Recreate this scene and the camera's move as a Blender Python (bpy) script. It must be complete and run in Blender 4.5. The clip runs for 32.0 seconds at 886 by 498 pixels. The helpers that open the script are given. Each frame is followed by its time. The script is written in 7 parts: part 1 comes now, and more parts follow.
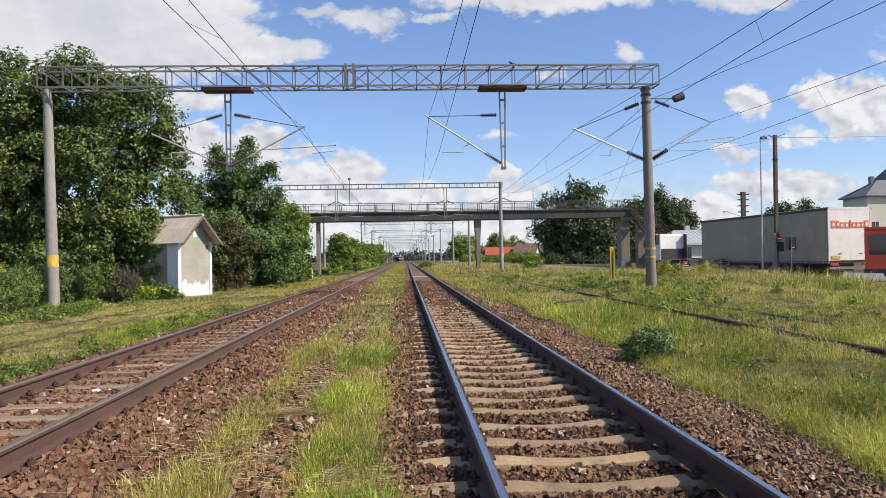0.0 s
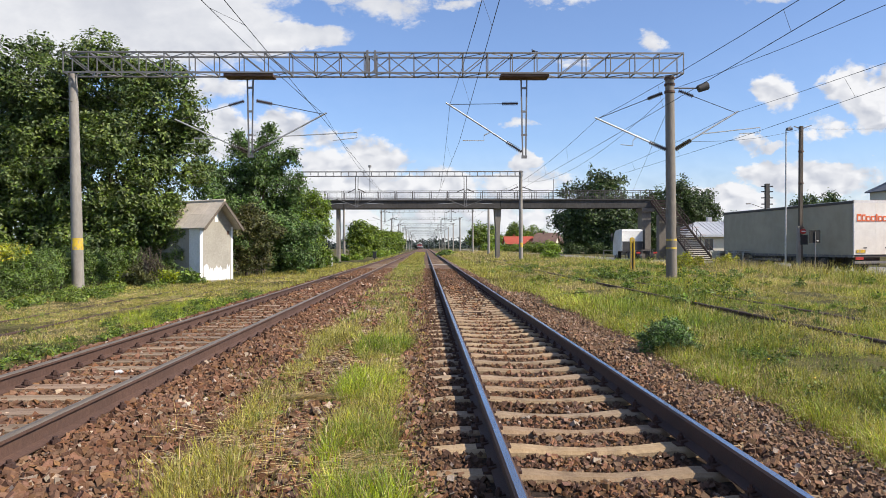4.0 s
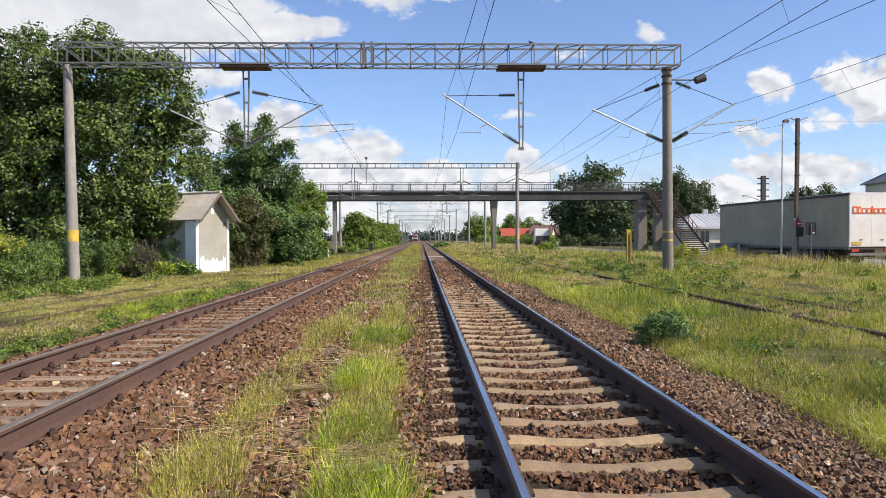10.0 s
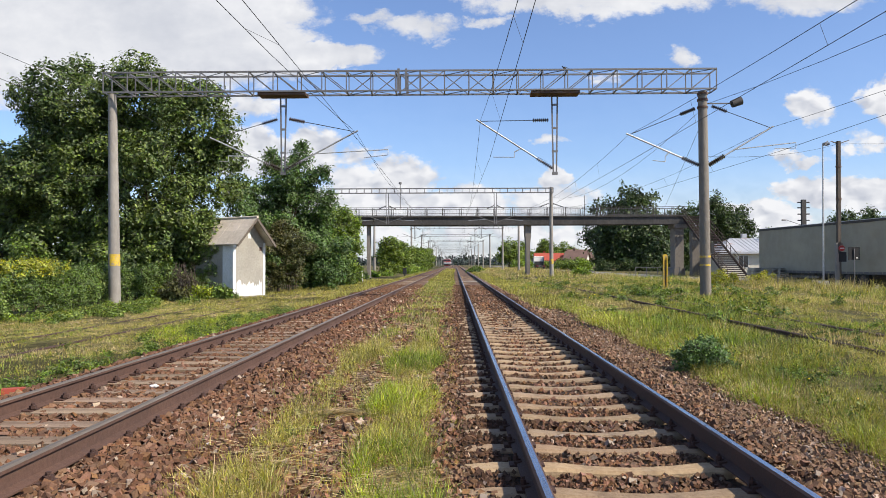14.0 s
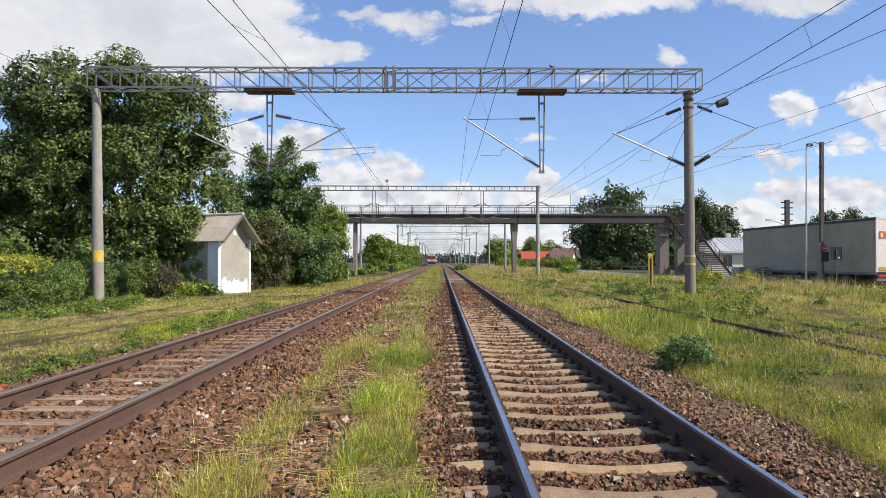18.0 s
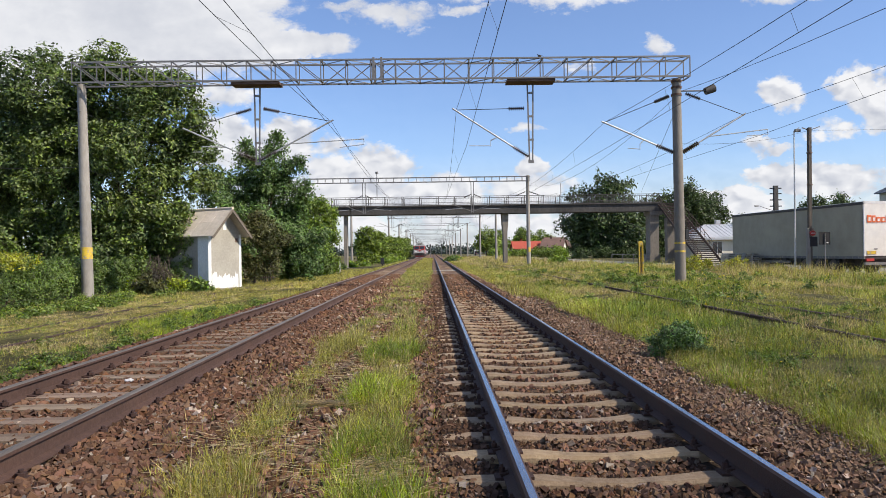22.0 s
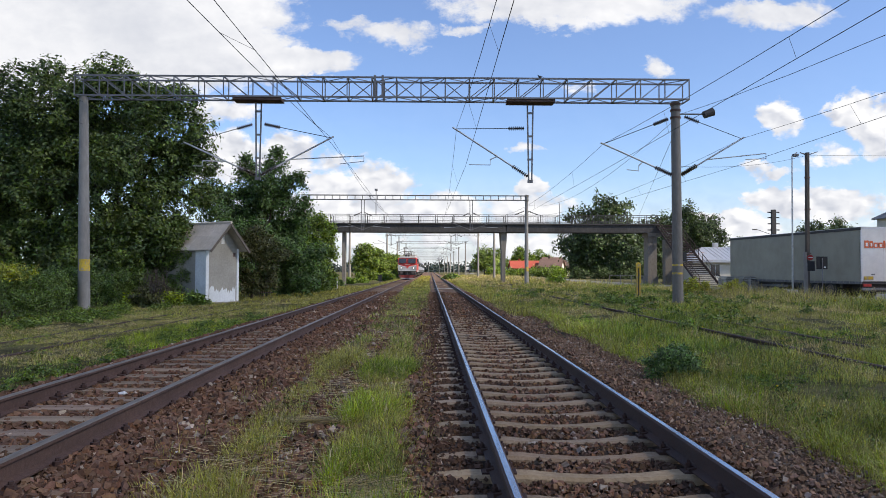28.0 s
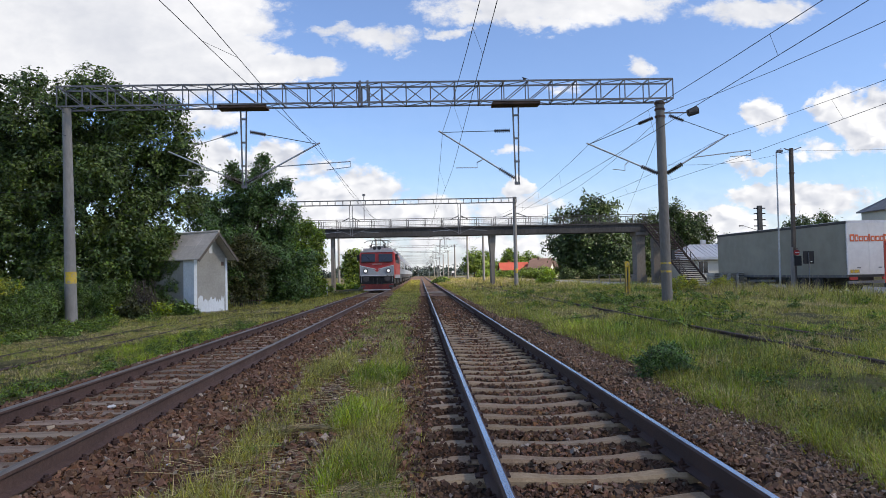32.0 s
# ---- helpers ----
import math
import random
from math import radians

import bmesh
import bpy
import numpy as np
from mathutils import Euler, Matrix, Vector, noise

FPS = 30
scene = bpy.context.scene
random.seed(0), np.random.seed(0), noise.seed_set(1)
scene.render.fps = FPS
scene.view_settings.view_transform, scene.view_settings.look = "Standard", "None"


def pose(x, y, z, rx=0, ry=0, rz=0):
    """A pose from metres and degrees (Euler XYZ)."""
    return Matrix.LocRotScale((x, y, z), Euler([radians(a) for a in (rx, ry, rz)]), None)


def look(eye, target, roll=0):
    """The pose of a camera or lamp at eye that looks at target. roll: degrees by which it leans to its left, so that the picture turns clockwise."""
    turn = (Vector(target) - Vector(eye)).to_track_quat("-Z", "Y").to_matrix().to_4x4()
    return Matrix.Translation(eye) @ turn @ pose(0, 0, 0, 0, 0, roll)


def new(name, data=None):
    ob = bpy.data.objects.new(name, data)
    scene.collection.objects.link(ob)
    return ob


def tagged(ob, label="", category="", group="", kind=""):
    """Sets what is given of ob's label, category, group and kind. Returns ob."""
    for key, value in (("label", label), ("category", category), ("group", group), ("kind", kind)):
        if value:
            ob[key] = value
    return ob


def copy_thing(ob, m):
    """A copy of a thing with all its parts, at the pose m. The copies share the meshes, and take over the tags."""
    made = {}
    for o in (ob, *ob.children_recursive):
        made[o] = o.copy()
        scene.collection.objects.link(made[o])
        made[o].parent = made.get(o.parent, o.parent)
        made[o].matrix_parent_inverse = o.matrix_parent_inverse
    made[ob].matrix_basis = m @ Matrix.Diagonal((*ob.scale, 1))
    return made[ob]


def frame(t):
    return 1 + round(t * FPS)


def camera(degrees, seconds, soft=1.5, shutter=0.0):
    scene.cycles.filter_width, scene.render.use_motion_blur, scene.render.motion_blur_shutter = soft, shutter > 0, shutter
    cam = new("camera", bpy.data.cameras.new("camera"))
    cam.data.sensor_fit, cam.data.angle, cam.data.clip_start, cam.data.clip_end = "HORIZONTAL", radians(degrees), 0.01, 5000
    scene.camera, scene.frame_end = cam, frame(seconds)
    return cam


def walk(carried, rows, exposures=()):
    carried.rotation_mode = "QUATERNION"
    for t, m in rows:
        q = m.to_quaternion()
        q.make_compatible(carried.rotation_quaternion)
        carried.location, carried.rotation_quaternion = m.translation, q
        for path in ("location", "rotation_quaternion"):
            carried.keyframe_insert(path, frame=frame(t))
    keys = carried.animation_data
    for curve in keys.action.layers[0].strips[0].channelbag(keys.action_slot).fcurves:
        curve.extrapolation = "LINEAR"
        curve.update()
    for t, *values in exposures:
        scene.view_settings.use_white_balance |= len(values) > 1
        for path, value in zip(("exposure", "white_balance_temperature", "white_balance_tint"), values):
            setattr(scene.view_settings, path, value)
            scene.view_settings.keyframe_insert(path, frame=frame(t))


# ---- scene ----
# ---------------------------------------------------------------- camera
cam = camera(63.5, 32.0, 0.65)
PATH = [
    (0, 0.000, 0.000, 1.305, -2.982, 0.759, 1.050),
    (0.5, -0.002, 0.010, 1.311, -2.938, 0.375, 0.633),
    (1, -0.001, 0.002, 1.309, -2.877, 0.386, 0.901),
    (1.5, -0.011, 0.001, 1.309, -1.878, 0.410, 0.535),
    (2, -0.011, 0.008, 1.301, -1.489, -0.213, 0.474),
    (2.5, -0.011, 0.003, 1.303, -1.449, -0.262, 0.404),
    (4.5, 0.009, -0.017, 1.305, -1.347, -0.146, 0.128),
    (5, -0.000, -0.009, 1.300, -1.047, -0.760, -0.129),
    (5.5, -0.010, -0.001, 1.297, -0.741, -1.302, -0.124),
    (6, -0.013, -0.006, 1.303, -0.902, -1.699, -0.239),
    (6.5, -0.013, 0.006, 1.310, -0.917, -1.155, -0.191),
    (7, -0.020, 0.001, 1.305, -1.236, -1.004, -0.021),
    (7.5, -0.012, 0.003, 1.308, -1.408, -1.235, -0.132),
    (8, -0.007, -0.005, 1.307, -1.411, -0.609, 0.196),
    (8.5, 0.008, -0.025, 1.305, -1.813, -0.301, 0.679),
    (9, 0.001, -0.008, 1.301, -1.691, -0.329, 0.522),
    (9.5, -0.005, 0.003, 1.301, -1.722, -0.486, 0.212),
    (10, -0.012, 0.002, 1.301, -1.735, -0.809, 0.215),
    (10.5, -0.017, 0.016, 1.296, -2.628, -1.288, -0.310),
    (11, -0.027, 0.015, 1.306, -1.175, -0.984, -0.175),
    (11.5, -0.027, 0.003, 1.306, -0.634, -0.731, -0.463),
    (12, -0.027, 0.012, 1.306, -0.398, -0.120, -0.140),
    (12.5, -0.017, 0.003, 1.301, 0.268, 0.230, -0.038),
    (13, -0.012, 0.004, 1.308, 0.527, 0.604, 0.238),
    (13.5, -0.020, -0.010, 1.306, 0.817, 1.478, 0.305),
    (14, -0.016, -0.009, 1.301, 0.945, 1.170, 0.140),
    (14.5, -0.025, -0.011, 1.293, 0.641, 0.762, -0.267),
    (16.5, -0.023, 0.001, 1.304, -0.551, 1.235, -0.130),
    (17, -0.007, -0.009, 1.307, -0.440, 1.453, 0.093),
    (17.5, -0.013, -0.009, 1.303, -0.616, 1.530, 0.296),
    (18, -0.015, -0.006, 1.306, -0.138, 0.993, -0.144),
    (18.5, -0.014, 0.001, 1.305, 0.178, 0.677, -0.287),
    (19, -0.019, 0.013, 1.301, 0.299, 0.364, -0.146),
    (19.5, -0.019, 0.000, 1.301, -0.163, 0.314, -0.237),
    (20, -0.021, 0.003, 1.303, 0.002, -0.213, -0.321),
    (20.5, -0.021, 0.010, 1.306, -0.062, -0.116, 0.015),
    (21, -0.012, 0.001, 1.304, -0.137, -0.021, 0.351),
    (21.5, -0.012, 0.006, 1.302, -0.681, 0.267, 0.560),
    (22, -0.008, -0.000, 1.302, -0.839, 0.292, 0.821),
    (22.5, 0.002, 0.005, 1.308, -0.252, 0.222, 0.660),
    (23, 0.016, -0.014, 1.311, -0.946, 0.981, 0.720),
    (23.5, 0.008, -0.004, 1.309, -0.890, 1.193, 0.586),
    (24, 0.008, 0.001, 1.303, -2.075, 0.689, 1.102),
    (24.5, 0.005, -0.003, 1.307, -1.727, 0.124, 0.843),
    (25, 0.007, -0.007, 1.312, -1.555, 1.564, 0.490),
    (25.5, 0.002, -0.010, 1.309, -0.645, 1.666, 0.407),
    (27.5, 0.004, 0.002, 1.302, -1.506, 1.355, -0.112),
    (28, -0.000, -0.010, 1.301, -1.004, 1.732, -0.178),
    (28.5, -0.004, -0.002, 1.297, -0.691, 1.663, 0.074),
    (29, 0.008, -0.001, 1.305, -0.855, 1.904, 0.240),
    (29.5, 0.013, -0.003, 1.307, -1.087, 2.309, 0.429),
    (30, 0.023, -0.006, 1.306, -1.380, 2.493, 0.660),
    (30.5, 0.013, -0.011, 1.303, -0.997, 2.449, 0.618),
    (31, 0.015, -0.007, 1.306, -1.443, 2.135, 0.900),
    (31.5, 0.013, -0.003, 1.306, -1.829, 2.006, 1.067),
    (32, 0.008, 0.004, 1.306, -1.825, 2.009, 1.243)
]
EXPOSURES = [(0, 0.22, 6500, 10), (3.0, 0.27, 6500, 10), (7.0, 0.35, 6500, 10), (13.0, 0.30, 6500, 10), (22.0, 0.28, 6500, 10), (26.0, 0.42, 6600, 10), (32.0, 0.45, 6600, 10)]
walk(cam, [(t, pose(x, y, z, 90 + pitch, roll, yaw)) for t, x, y, z, yaw, pitch, roll in PATH], EXPOSURES)

# ---------------------------------------------------------------- light
SUN_ELEVATION, SUN_AZIMUTH = 42.0, -24.0   # azimuth: degrees from +x towards +y
sun_dir = Vector((math.cos(radians(SUN_ELEVATION)) * math.cos(radians(SUN_AZIMUTH)),
                  math.cos(radians(SUN_ELEVATION)) * math.sin(radians(SUN_AZIMUTH)),
                  math.sin(radians(SUN_ELEVATION))))
sun = new("sun", bpy.data.lights.new("sun", "SUN"))
sun.data.energy, sun.data.angle, sun.data.color = 5.1, radians(0.55), (1.0, 0.91, 0.78)
sun.matrix_world = look(sun_dir * 60, (0, 0, 0))


class Nodes:
    """Short hand for node trees."""

    def __init__(self, tree, fresh=True):
        self.tree = tree
        if fresh:
            tree.nodes.clear()

    def add(self, kind, **values):
        node = self.tree.nodes.new(kind)
        for key, value in values.items():
            setattr(node, key, value)
        return node

    def put(self, socket, value):
        if hasattr(value, "is_linked"):
            self.tree.links.new(value, socket)
        elif value is not None:
            socket.default_value = value

    def math(self, op, a, b=None, c=None, clamp=False):
        node = self.add("ShaderNodeMath", operation=op, use_clamp=clamp)
        for i, value in enumerate((a, b, c)):
            self.put(node.inputs[i], value)
        return node.outputs[0]

    def mix(self, f, a, b, blend="MIX"):
        node = self.add("ShaderNodeMix", data_type="RGBA", blend_type=blend)
        self.put(node.inputs[0], f)
        self.put(node.inputs[6], a)
        self.put(node.inputs[7], b)
        return node.outputs[2]

    def noise(self, vector, scale, detail=4.0, rough=0.6, distort=0.0):
        node = self.add("ShaderNodeTexNoise")
        self.put(node.inputs["Vector"], vector)
        node.inputs["Scale"].default_value, node.inputs["Detail"].default_value = scale, detail
        node.inputs["Roughness"].default_value, node.inputs["Distortion"].default_value = rough, distort
        return node.outputs["Fac"]

    def span(self, value, lo, hi, a=0.0, b=1.0, smooth=True):
        node = self.add("ShaderNodeMapRange", interpolation_type="SMOOTHSTEP" if smooth else "LINEAR")
        self.put(node.inputs[0], value)
        for i, v in enumerate((lo, hi, a, b)):
            node.inputs[1 + i].default_value = v
        return node.outputs[0]

    def scaled(self, vector, scale):
        node = self.add("ShaderNodeMapping")
        self.put(node.inputs["Vector"], vector)
        node.inputs["Scale"].default_value = scale
        return node.outputs[0]


def rgba(c):
    return (c[0], c[1], c[2], 1.0)


def make_sky():
    world = bpy.data.worlds.new("sky")
    scene.world = world
    world.use_nodes = True
    n = Nodes(world.node_tree)
    sky = n.add("ShaderNodeTexSky", sky_type="NISHITA", sun_disc=False, sun_elevation=radians(SUN_ELEVATION),
                sun_rotation=radians(90 - SUN_AZIMUTH), air_density=1.0, dust_density=0.6, ozone_density=2.2)
    place = n.add("ShaderNodeTexCoord").outputs["Generated"]
    split = n.add("ShaderNodeSeparateXYZ")
    n.put(split.inputs[0], place)
    x, y, z = split.outputs
    ahead = n.math("MAXIMUM", n.math("ABSOLUTE", y), 0.12)
    u, v = n.math("DIVIDE", x, ahead), n.math("DIVIDE", z, ahead)
    flat = n.add("ShaderNodeCombineXYZ")
    n.put(flat.inputs[0], u), n.put(flat.inputs[1], n.math("MULTIPLY", v, 1.5))
    # banks of cloud: direction, half width and half height, thickness
    banks = ((-0.58, 0.375, 0.40, 0.135, 4.0), (-0.22, 0.292, 0.125, 0.022, 2.0), (-0.33, 0.300, 0.16, 0.055, 2.0), (-0.30, 0.222, 0.060, 0.020, 0.9), (-0.58, 0.235, 0.10, 0.020, 0.8),
             (-0.078, 0.112, 0.066, 0.045, 1.7), (-0.140, 0.112, 0.052, 0.050, 1.7), (-0.205, 0.155, 0.052, 0.038, 1.6), (-0.292, 0.155, 0.055, 0.042, 1.6), (-0.08, 0.080, 0.23, 0.034, 1.5),
             (0.138, 0.114, 0.022, 0.022, 1.5), (0.125, 0.085, 0.090, 0.024, 1.3), (0.06, 0.045, 0.25, 0.022, 1.0), (0.133, 0.172, 0.018, 0.007, 0.7), (0.205, 0.256, 0.030, 0.010, 0.7),
             (-0.055, 0.333, 0.060, 0.020, 0.9), (-0.115, 0.346, 0.030, 0.010, 0.7), (0.05, 0.342, 0.034, 0.009, 0.8), (0.20, 0.376, 0.19, 0.034, 1.6), (0.49, 0.366, 0.10, 0.020, 1.0),
             (0.327, 0.291, 0.022, 0.014, 0.75), (0.498, 0.216, 0.036, 0.024, 1.1), (0.605, 0.222, 0.048, 0.040, 1.8), (0.665, 0.205, 0.075, 0.050, 1.8), (0.562, 0.168, 0.036, 0.017, 0.9),
             (0.477, 0.141, 0.042, 0.008, 0.8), (0.490, 0.100, 0.052, 0.026, 1.6), (0.575, 0.092, 0.085, 0.030, 1.6), (0.42, 0.064, 0.085, 0.026, 1.4), (0.28, 0.045, 0.12, 0.018, 0.9), (0.90, 0.30, 0.20, 0.09, 1.6))

    def moved(vector, offset):
        node = n.add("ShaderNodeVectorMath", operation="ADD")
        n.put(node.inputs[0], vector)
        n.put(node.inputs[1], offset)
        return node.outputs[0]

    # the banks' outlines are pushed about by eddies
    wu = n.math("MULTIPLY", n.math("SUBTRACT", n.noise(flat.outputs[0], 13.0, 6.0, 0.62, 0.4), 0.5), 0.100)
    wv = n.math("MULTIPLY", n.math("SUBTRACT", n.noise(moved(flat.outputs[0], (7.3, 3.1, 0.0)), 13.0, 6.0, 0.62, 0.4), 0.5), 0.062)
    clear_u, clear_v = u, v
    u, v = n.math("ADD", u, wu), n.math("ADD", v, wv)
    heap = None
    for u0, v0, ru, rv, thick in banks:
        a = n.math("DIVIDE", n.math("SUBTRACT", u, u0), ru)
        b = n.math("DIVIDE", n.math("SUBTRACT", v, v0), rv)
        r = n.math("ADD", n.math("MULTIPLY", a, a), n.math("MULTIPLY", b, b))
        one = n.math("MULTIPLY", n.math("SUBTRACT", 1.0, r), thick)
        heap = one if heap is None else n.math("MAXIMUM", heap, one)
    u, v = clear_u, clear_v
    # broken cumulus over the rest of the sky, overhead and behind
    away = n.math("MAXIMUM", n.span(z, 0.42, 0.60), n.span(y, 0.25, -0.05))
    wide = n.noise(n.scaled(place, (1, 1, 1.6)), 2.2, 6.0, 0.6)
    rest = n.math("MULTIPLY_ADD", n.math("SUBTRACT", wide, 0.56), 9.0, -0.2)
    heap = n.math("MAXIMUM", heap, -2.0)
    heap = n.math("ADD", n.math("MULTIPLY", heap, n.math("SUBTRACT", 1.0, away)), n.math("MULTIPLY", rest, away))
    eddy = n.add("ShaderNodeTexNoise")
    n.put(eddy.inputs["Vector"], flat.outputs[0])
    eddy.inputs["Scale"].default_value, eddy.inputs["Detail"].default_value = 24.0, 4.0
    turned = n.add("ShaderNodeVectorMath", operation="MULTIPLY_ADD")
    n.put(turned.inputs[0], eddy.outputs["Color"])
    turned.inputs[1].default_value = (0.030, 0.030, 0.0)
    n.put(turned.inputs[2], flat.outputs[0])

    def billow(vector):
        """Rounded heads of vapour at three sizes."""
        total = None
        for size, weight in ((17.0, 0.55), (38.0, 0.30), (85.0, 0.15)):
            cell = n.add("ShaderNodeTexVoronoi", feature="SMOOTH_F1")
            n.put(cell.inputs["Vector"], vector)
            cell.inputs["Scale"].default_value = size
            cell.inputs["Smoothness"].default_value = 0.35
            one = n.math("MULTIPLY", n.math("SUBTRACT", 0.5, cell.outputs["Distance"]), weight)
            total = one if total is None else n.math("ADD", total, one)
        return total

    heads = billow(turned.outputs[0])
    fine = n.noise(flat.outputs[0], 30.0, 8.0, 0.68)
    crisp = n.math("MULTIPLY", n.span(v, 0.30, 0.24, 0.25, 1.0), n.span(u, -0.36, -0.22, 0.5, 1.0))
    rough = n.math("MULTIPLY_ADD", n.math("SUBTRACT", n.noise(flat.outputs[0], 7.0, 9.0, 0.62, 0.25), 0.5), 1.9, n.math("MULTIPLY", n.math("SUBTRACT", fine, 0.5), 2.4))
    dense = n.math("ADD", n.math("ADD", heap, rough), n.math("MULTIPLY", n.math("MULTIPLY", heads, 2.6), crisp))
    soft, hard = n.span(dense, -0.35, 0.85), n.span(dense, -0.30, 0.70)
    mask = n.math("ADD", n.math("MULTIPLY", soft, n.math("SUBTRACT", 1.0, crisp)), n.math("MULTIPLY", hard, crisp))
    veil = n.math("ADD", n.span(v, 0.0, 0.15, 0.66, 0.0), 0.03)
    mask = n.math("MAXIMUM", mask, veil)
    # the heads catch the light from the upper right, their far sides and the flat bases stay grey
    lit = n.math("MULTIPLY_ADD", n.math("SUBTRACT", heads, billow(moved(turned.outputs[0], (0.009, 0.014, 0.0)))), 2.6, 0.62)
    lit = n.math("ADD", n.math("MULTIPLY", lit, crisp), n.math("MULTIPLY", n.span(n.noise(flat.outputs[0], 4.2, 6.0), 0.35, 0.66, 0.25, 0.8), n.math("SUBTRACT", 1.0, crisp)))
    lit = n.math("ADD", lit, n.math("MULTIPLY", n.math("SUBTRACT", n.noise(flat.outputs[0], 6.0, 6.0), 0.5), 0.9), clamp=True)
    white = n.mix(lit, (0.47, 0.495, 0.56, 1), (0.75, 0.755, 0.775, 1))
    blue = n.mix(1.0, sky.outputs[0], (SKY[0], SKY[1], SKY[2], 1), "MULTIPLY")
    colour = n.mix(mask, blue, white)
    back = n.add("ShaderNodeBackground")
    n.put(back.inputs[0], colour)
    back.inputs[1].default_value = 1.0
    out = n.add("ShaderNodeOutputWorld")
    n.put(out.inputs[0], back.outputs[0])


SKY = (0.110, 0.120, 0.146)
make_sky()


# ---------------------------------------------------------------- materials
def surface(name, colour, second=None, rough=0.8, metal=0.0, grain=12.0, stain=0.8, bump=0.3, bump_scale=40.0, vary=0.0,
            island=0.0, coord="Object", third=None, third_at=(0.55, 0.7), third_scale=3.0, stretch=(1, 1, 1), spec=0.5, through_light=0.0):
    """A procedural surface: fine grain and broad stains between two colours, a third in patches, variation by piece, relief."""
    m = bpy.data.materials.new(name)
    m.use_nodes = True
    n = Nodes(m.node_tree)
    second = second or [c * 0.6 for c in colour]
    place = n.add("ShaderNodeTexCoord").outputs[coord]
    place = n.scaled(place, stretch)
    f = n.math("ADD", n.math("MULTIPLY", n.noise(place, grain, 6.0, 0.65), 0.55), n.math("MULTIPLY", n.noise(place, stain, 4.0, 0.55), 0.55))
    c = n.mix(n.span(f, 0.38, 0.72), rgba(colour), rgba(second))
    if third:
        c = n.mix(n.span(n.noise(place, third_scale, 7.0, 0.7), *third_at), c, rgba(third))
    if vary or island:
        if vary:
            ran, amount = n.add("ShaderNodeObjectInfo").outputs["Random"], vary
        else:
            ran, amount = n.add("ShaderNodeNewGeometry").outputs["Random Per Island"], island
        hsv = n.add("ShaderNodeHueSaturation")
        n.put(hsv.inputs["Color"], c)
        n.put(hsv.inputs["Value"], n.math("MULTIPLY_ADD", ran, 2 * amount, 1 - amount))
        n.put(hsv.inputs["Hue"], n.math("MULTIPLY_ADD", n.math("FRACT", n.math("MULTIPLY", ran, 7.31)), 0.05 * amount, 0.5 - 0.025 * amount))
        n.put(hsv.inputs["Saturation"], n.math("MULTIPLY_ADD", n.math("FRACT", n.math("MULTIPLY", ran, 13.7)), 0.6 * amount, 1 - 0.3 * amount))
        c = hsv.outputs[0]
    b = n.add("ShaderNodeBsdfPrincipled")
    n.put(b.inputs["Base Color"], c)
    n.put(b.inputs["Roughness"], n.span(f, 0.3, 0.75, max(rough - 0.1, 0.02), min(rough + 0.1, 1.0)))
    b.inputs["Metallic"].default_value = metal
    b.inputs["Specular IOR Level"].default_value = spec
    if bump:
        k = n.add("ShaderNodeBump")
        k.inputs["Strength"].default_value, k.inputs["Distance"].default_value = bump, 0.02
        n.put(k.inputs["Height"], n.noise(place, bump_scale, 5.0, 0.65))
        n.put(b.inputs["Normal"], k.outputs[0])
    out = n.add("ShaderNodeOutputMaterial")
    shader = b.outputs[0]
    if through_light:
        t = n.add("ShaderNodeBsdfTranslucent")
        n.put(t.inputs[0], n.mix(1.0, c, (1.2, 1.25, 0.6, 1), "MULTIPLY"))
        s = n.add("ShaderNodeMixShader")
        s.inputs[0].default_value = through_light
        n.put(s.inputs[1], shader), n.put(s.inputs[2], t.outputs[0])
        shader = s.outputs[0]
    n.put(out.inputs[0], shader)
    return m


def glass_dark(name, tint=(0.02, 0.025, 0.03), rough=0.05):
    m = bpy.data.materials.new(name)
    m.use_nodes = True
    b = m.node_tree.nodes["Principled BSDF"]
    b.inputs["Base Color"].default_value = rgba(tint)
    b.inputs["Roughness"].default_value = rough
    b.inputs["Specular IOR Level"].default_value = 0.8
    return m


def glow(name, colour, strength):
    m = bpy.data.materials.new(name)
    m.use_nodes = True
    b = m.node_tree.nodes["Principled BSDF"]
    b.inputs["Base Color"].default_value = rgba(colour)
    b.inputs["Emission Color"].default_value = rgba(colour)
    b.inputs["Emission Strength"].default_value = strength
    return m


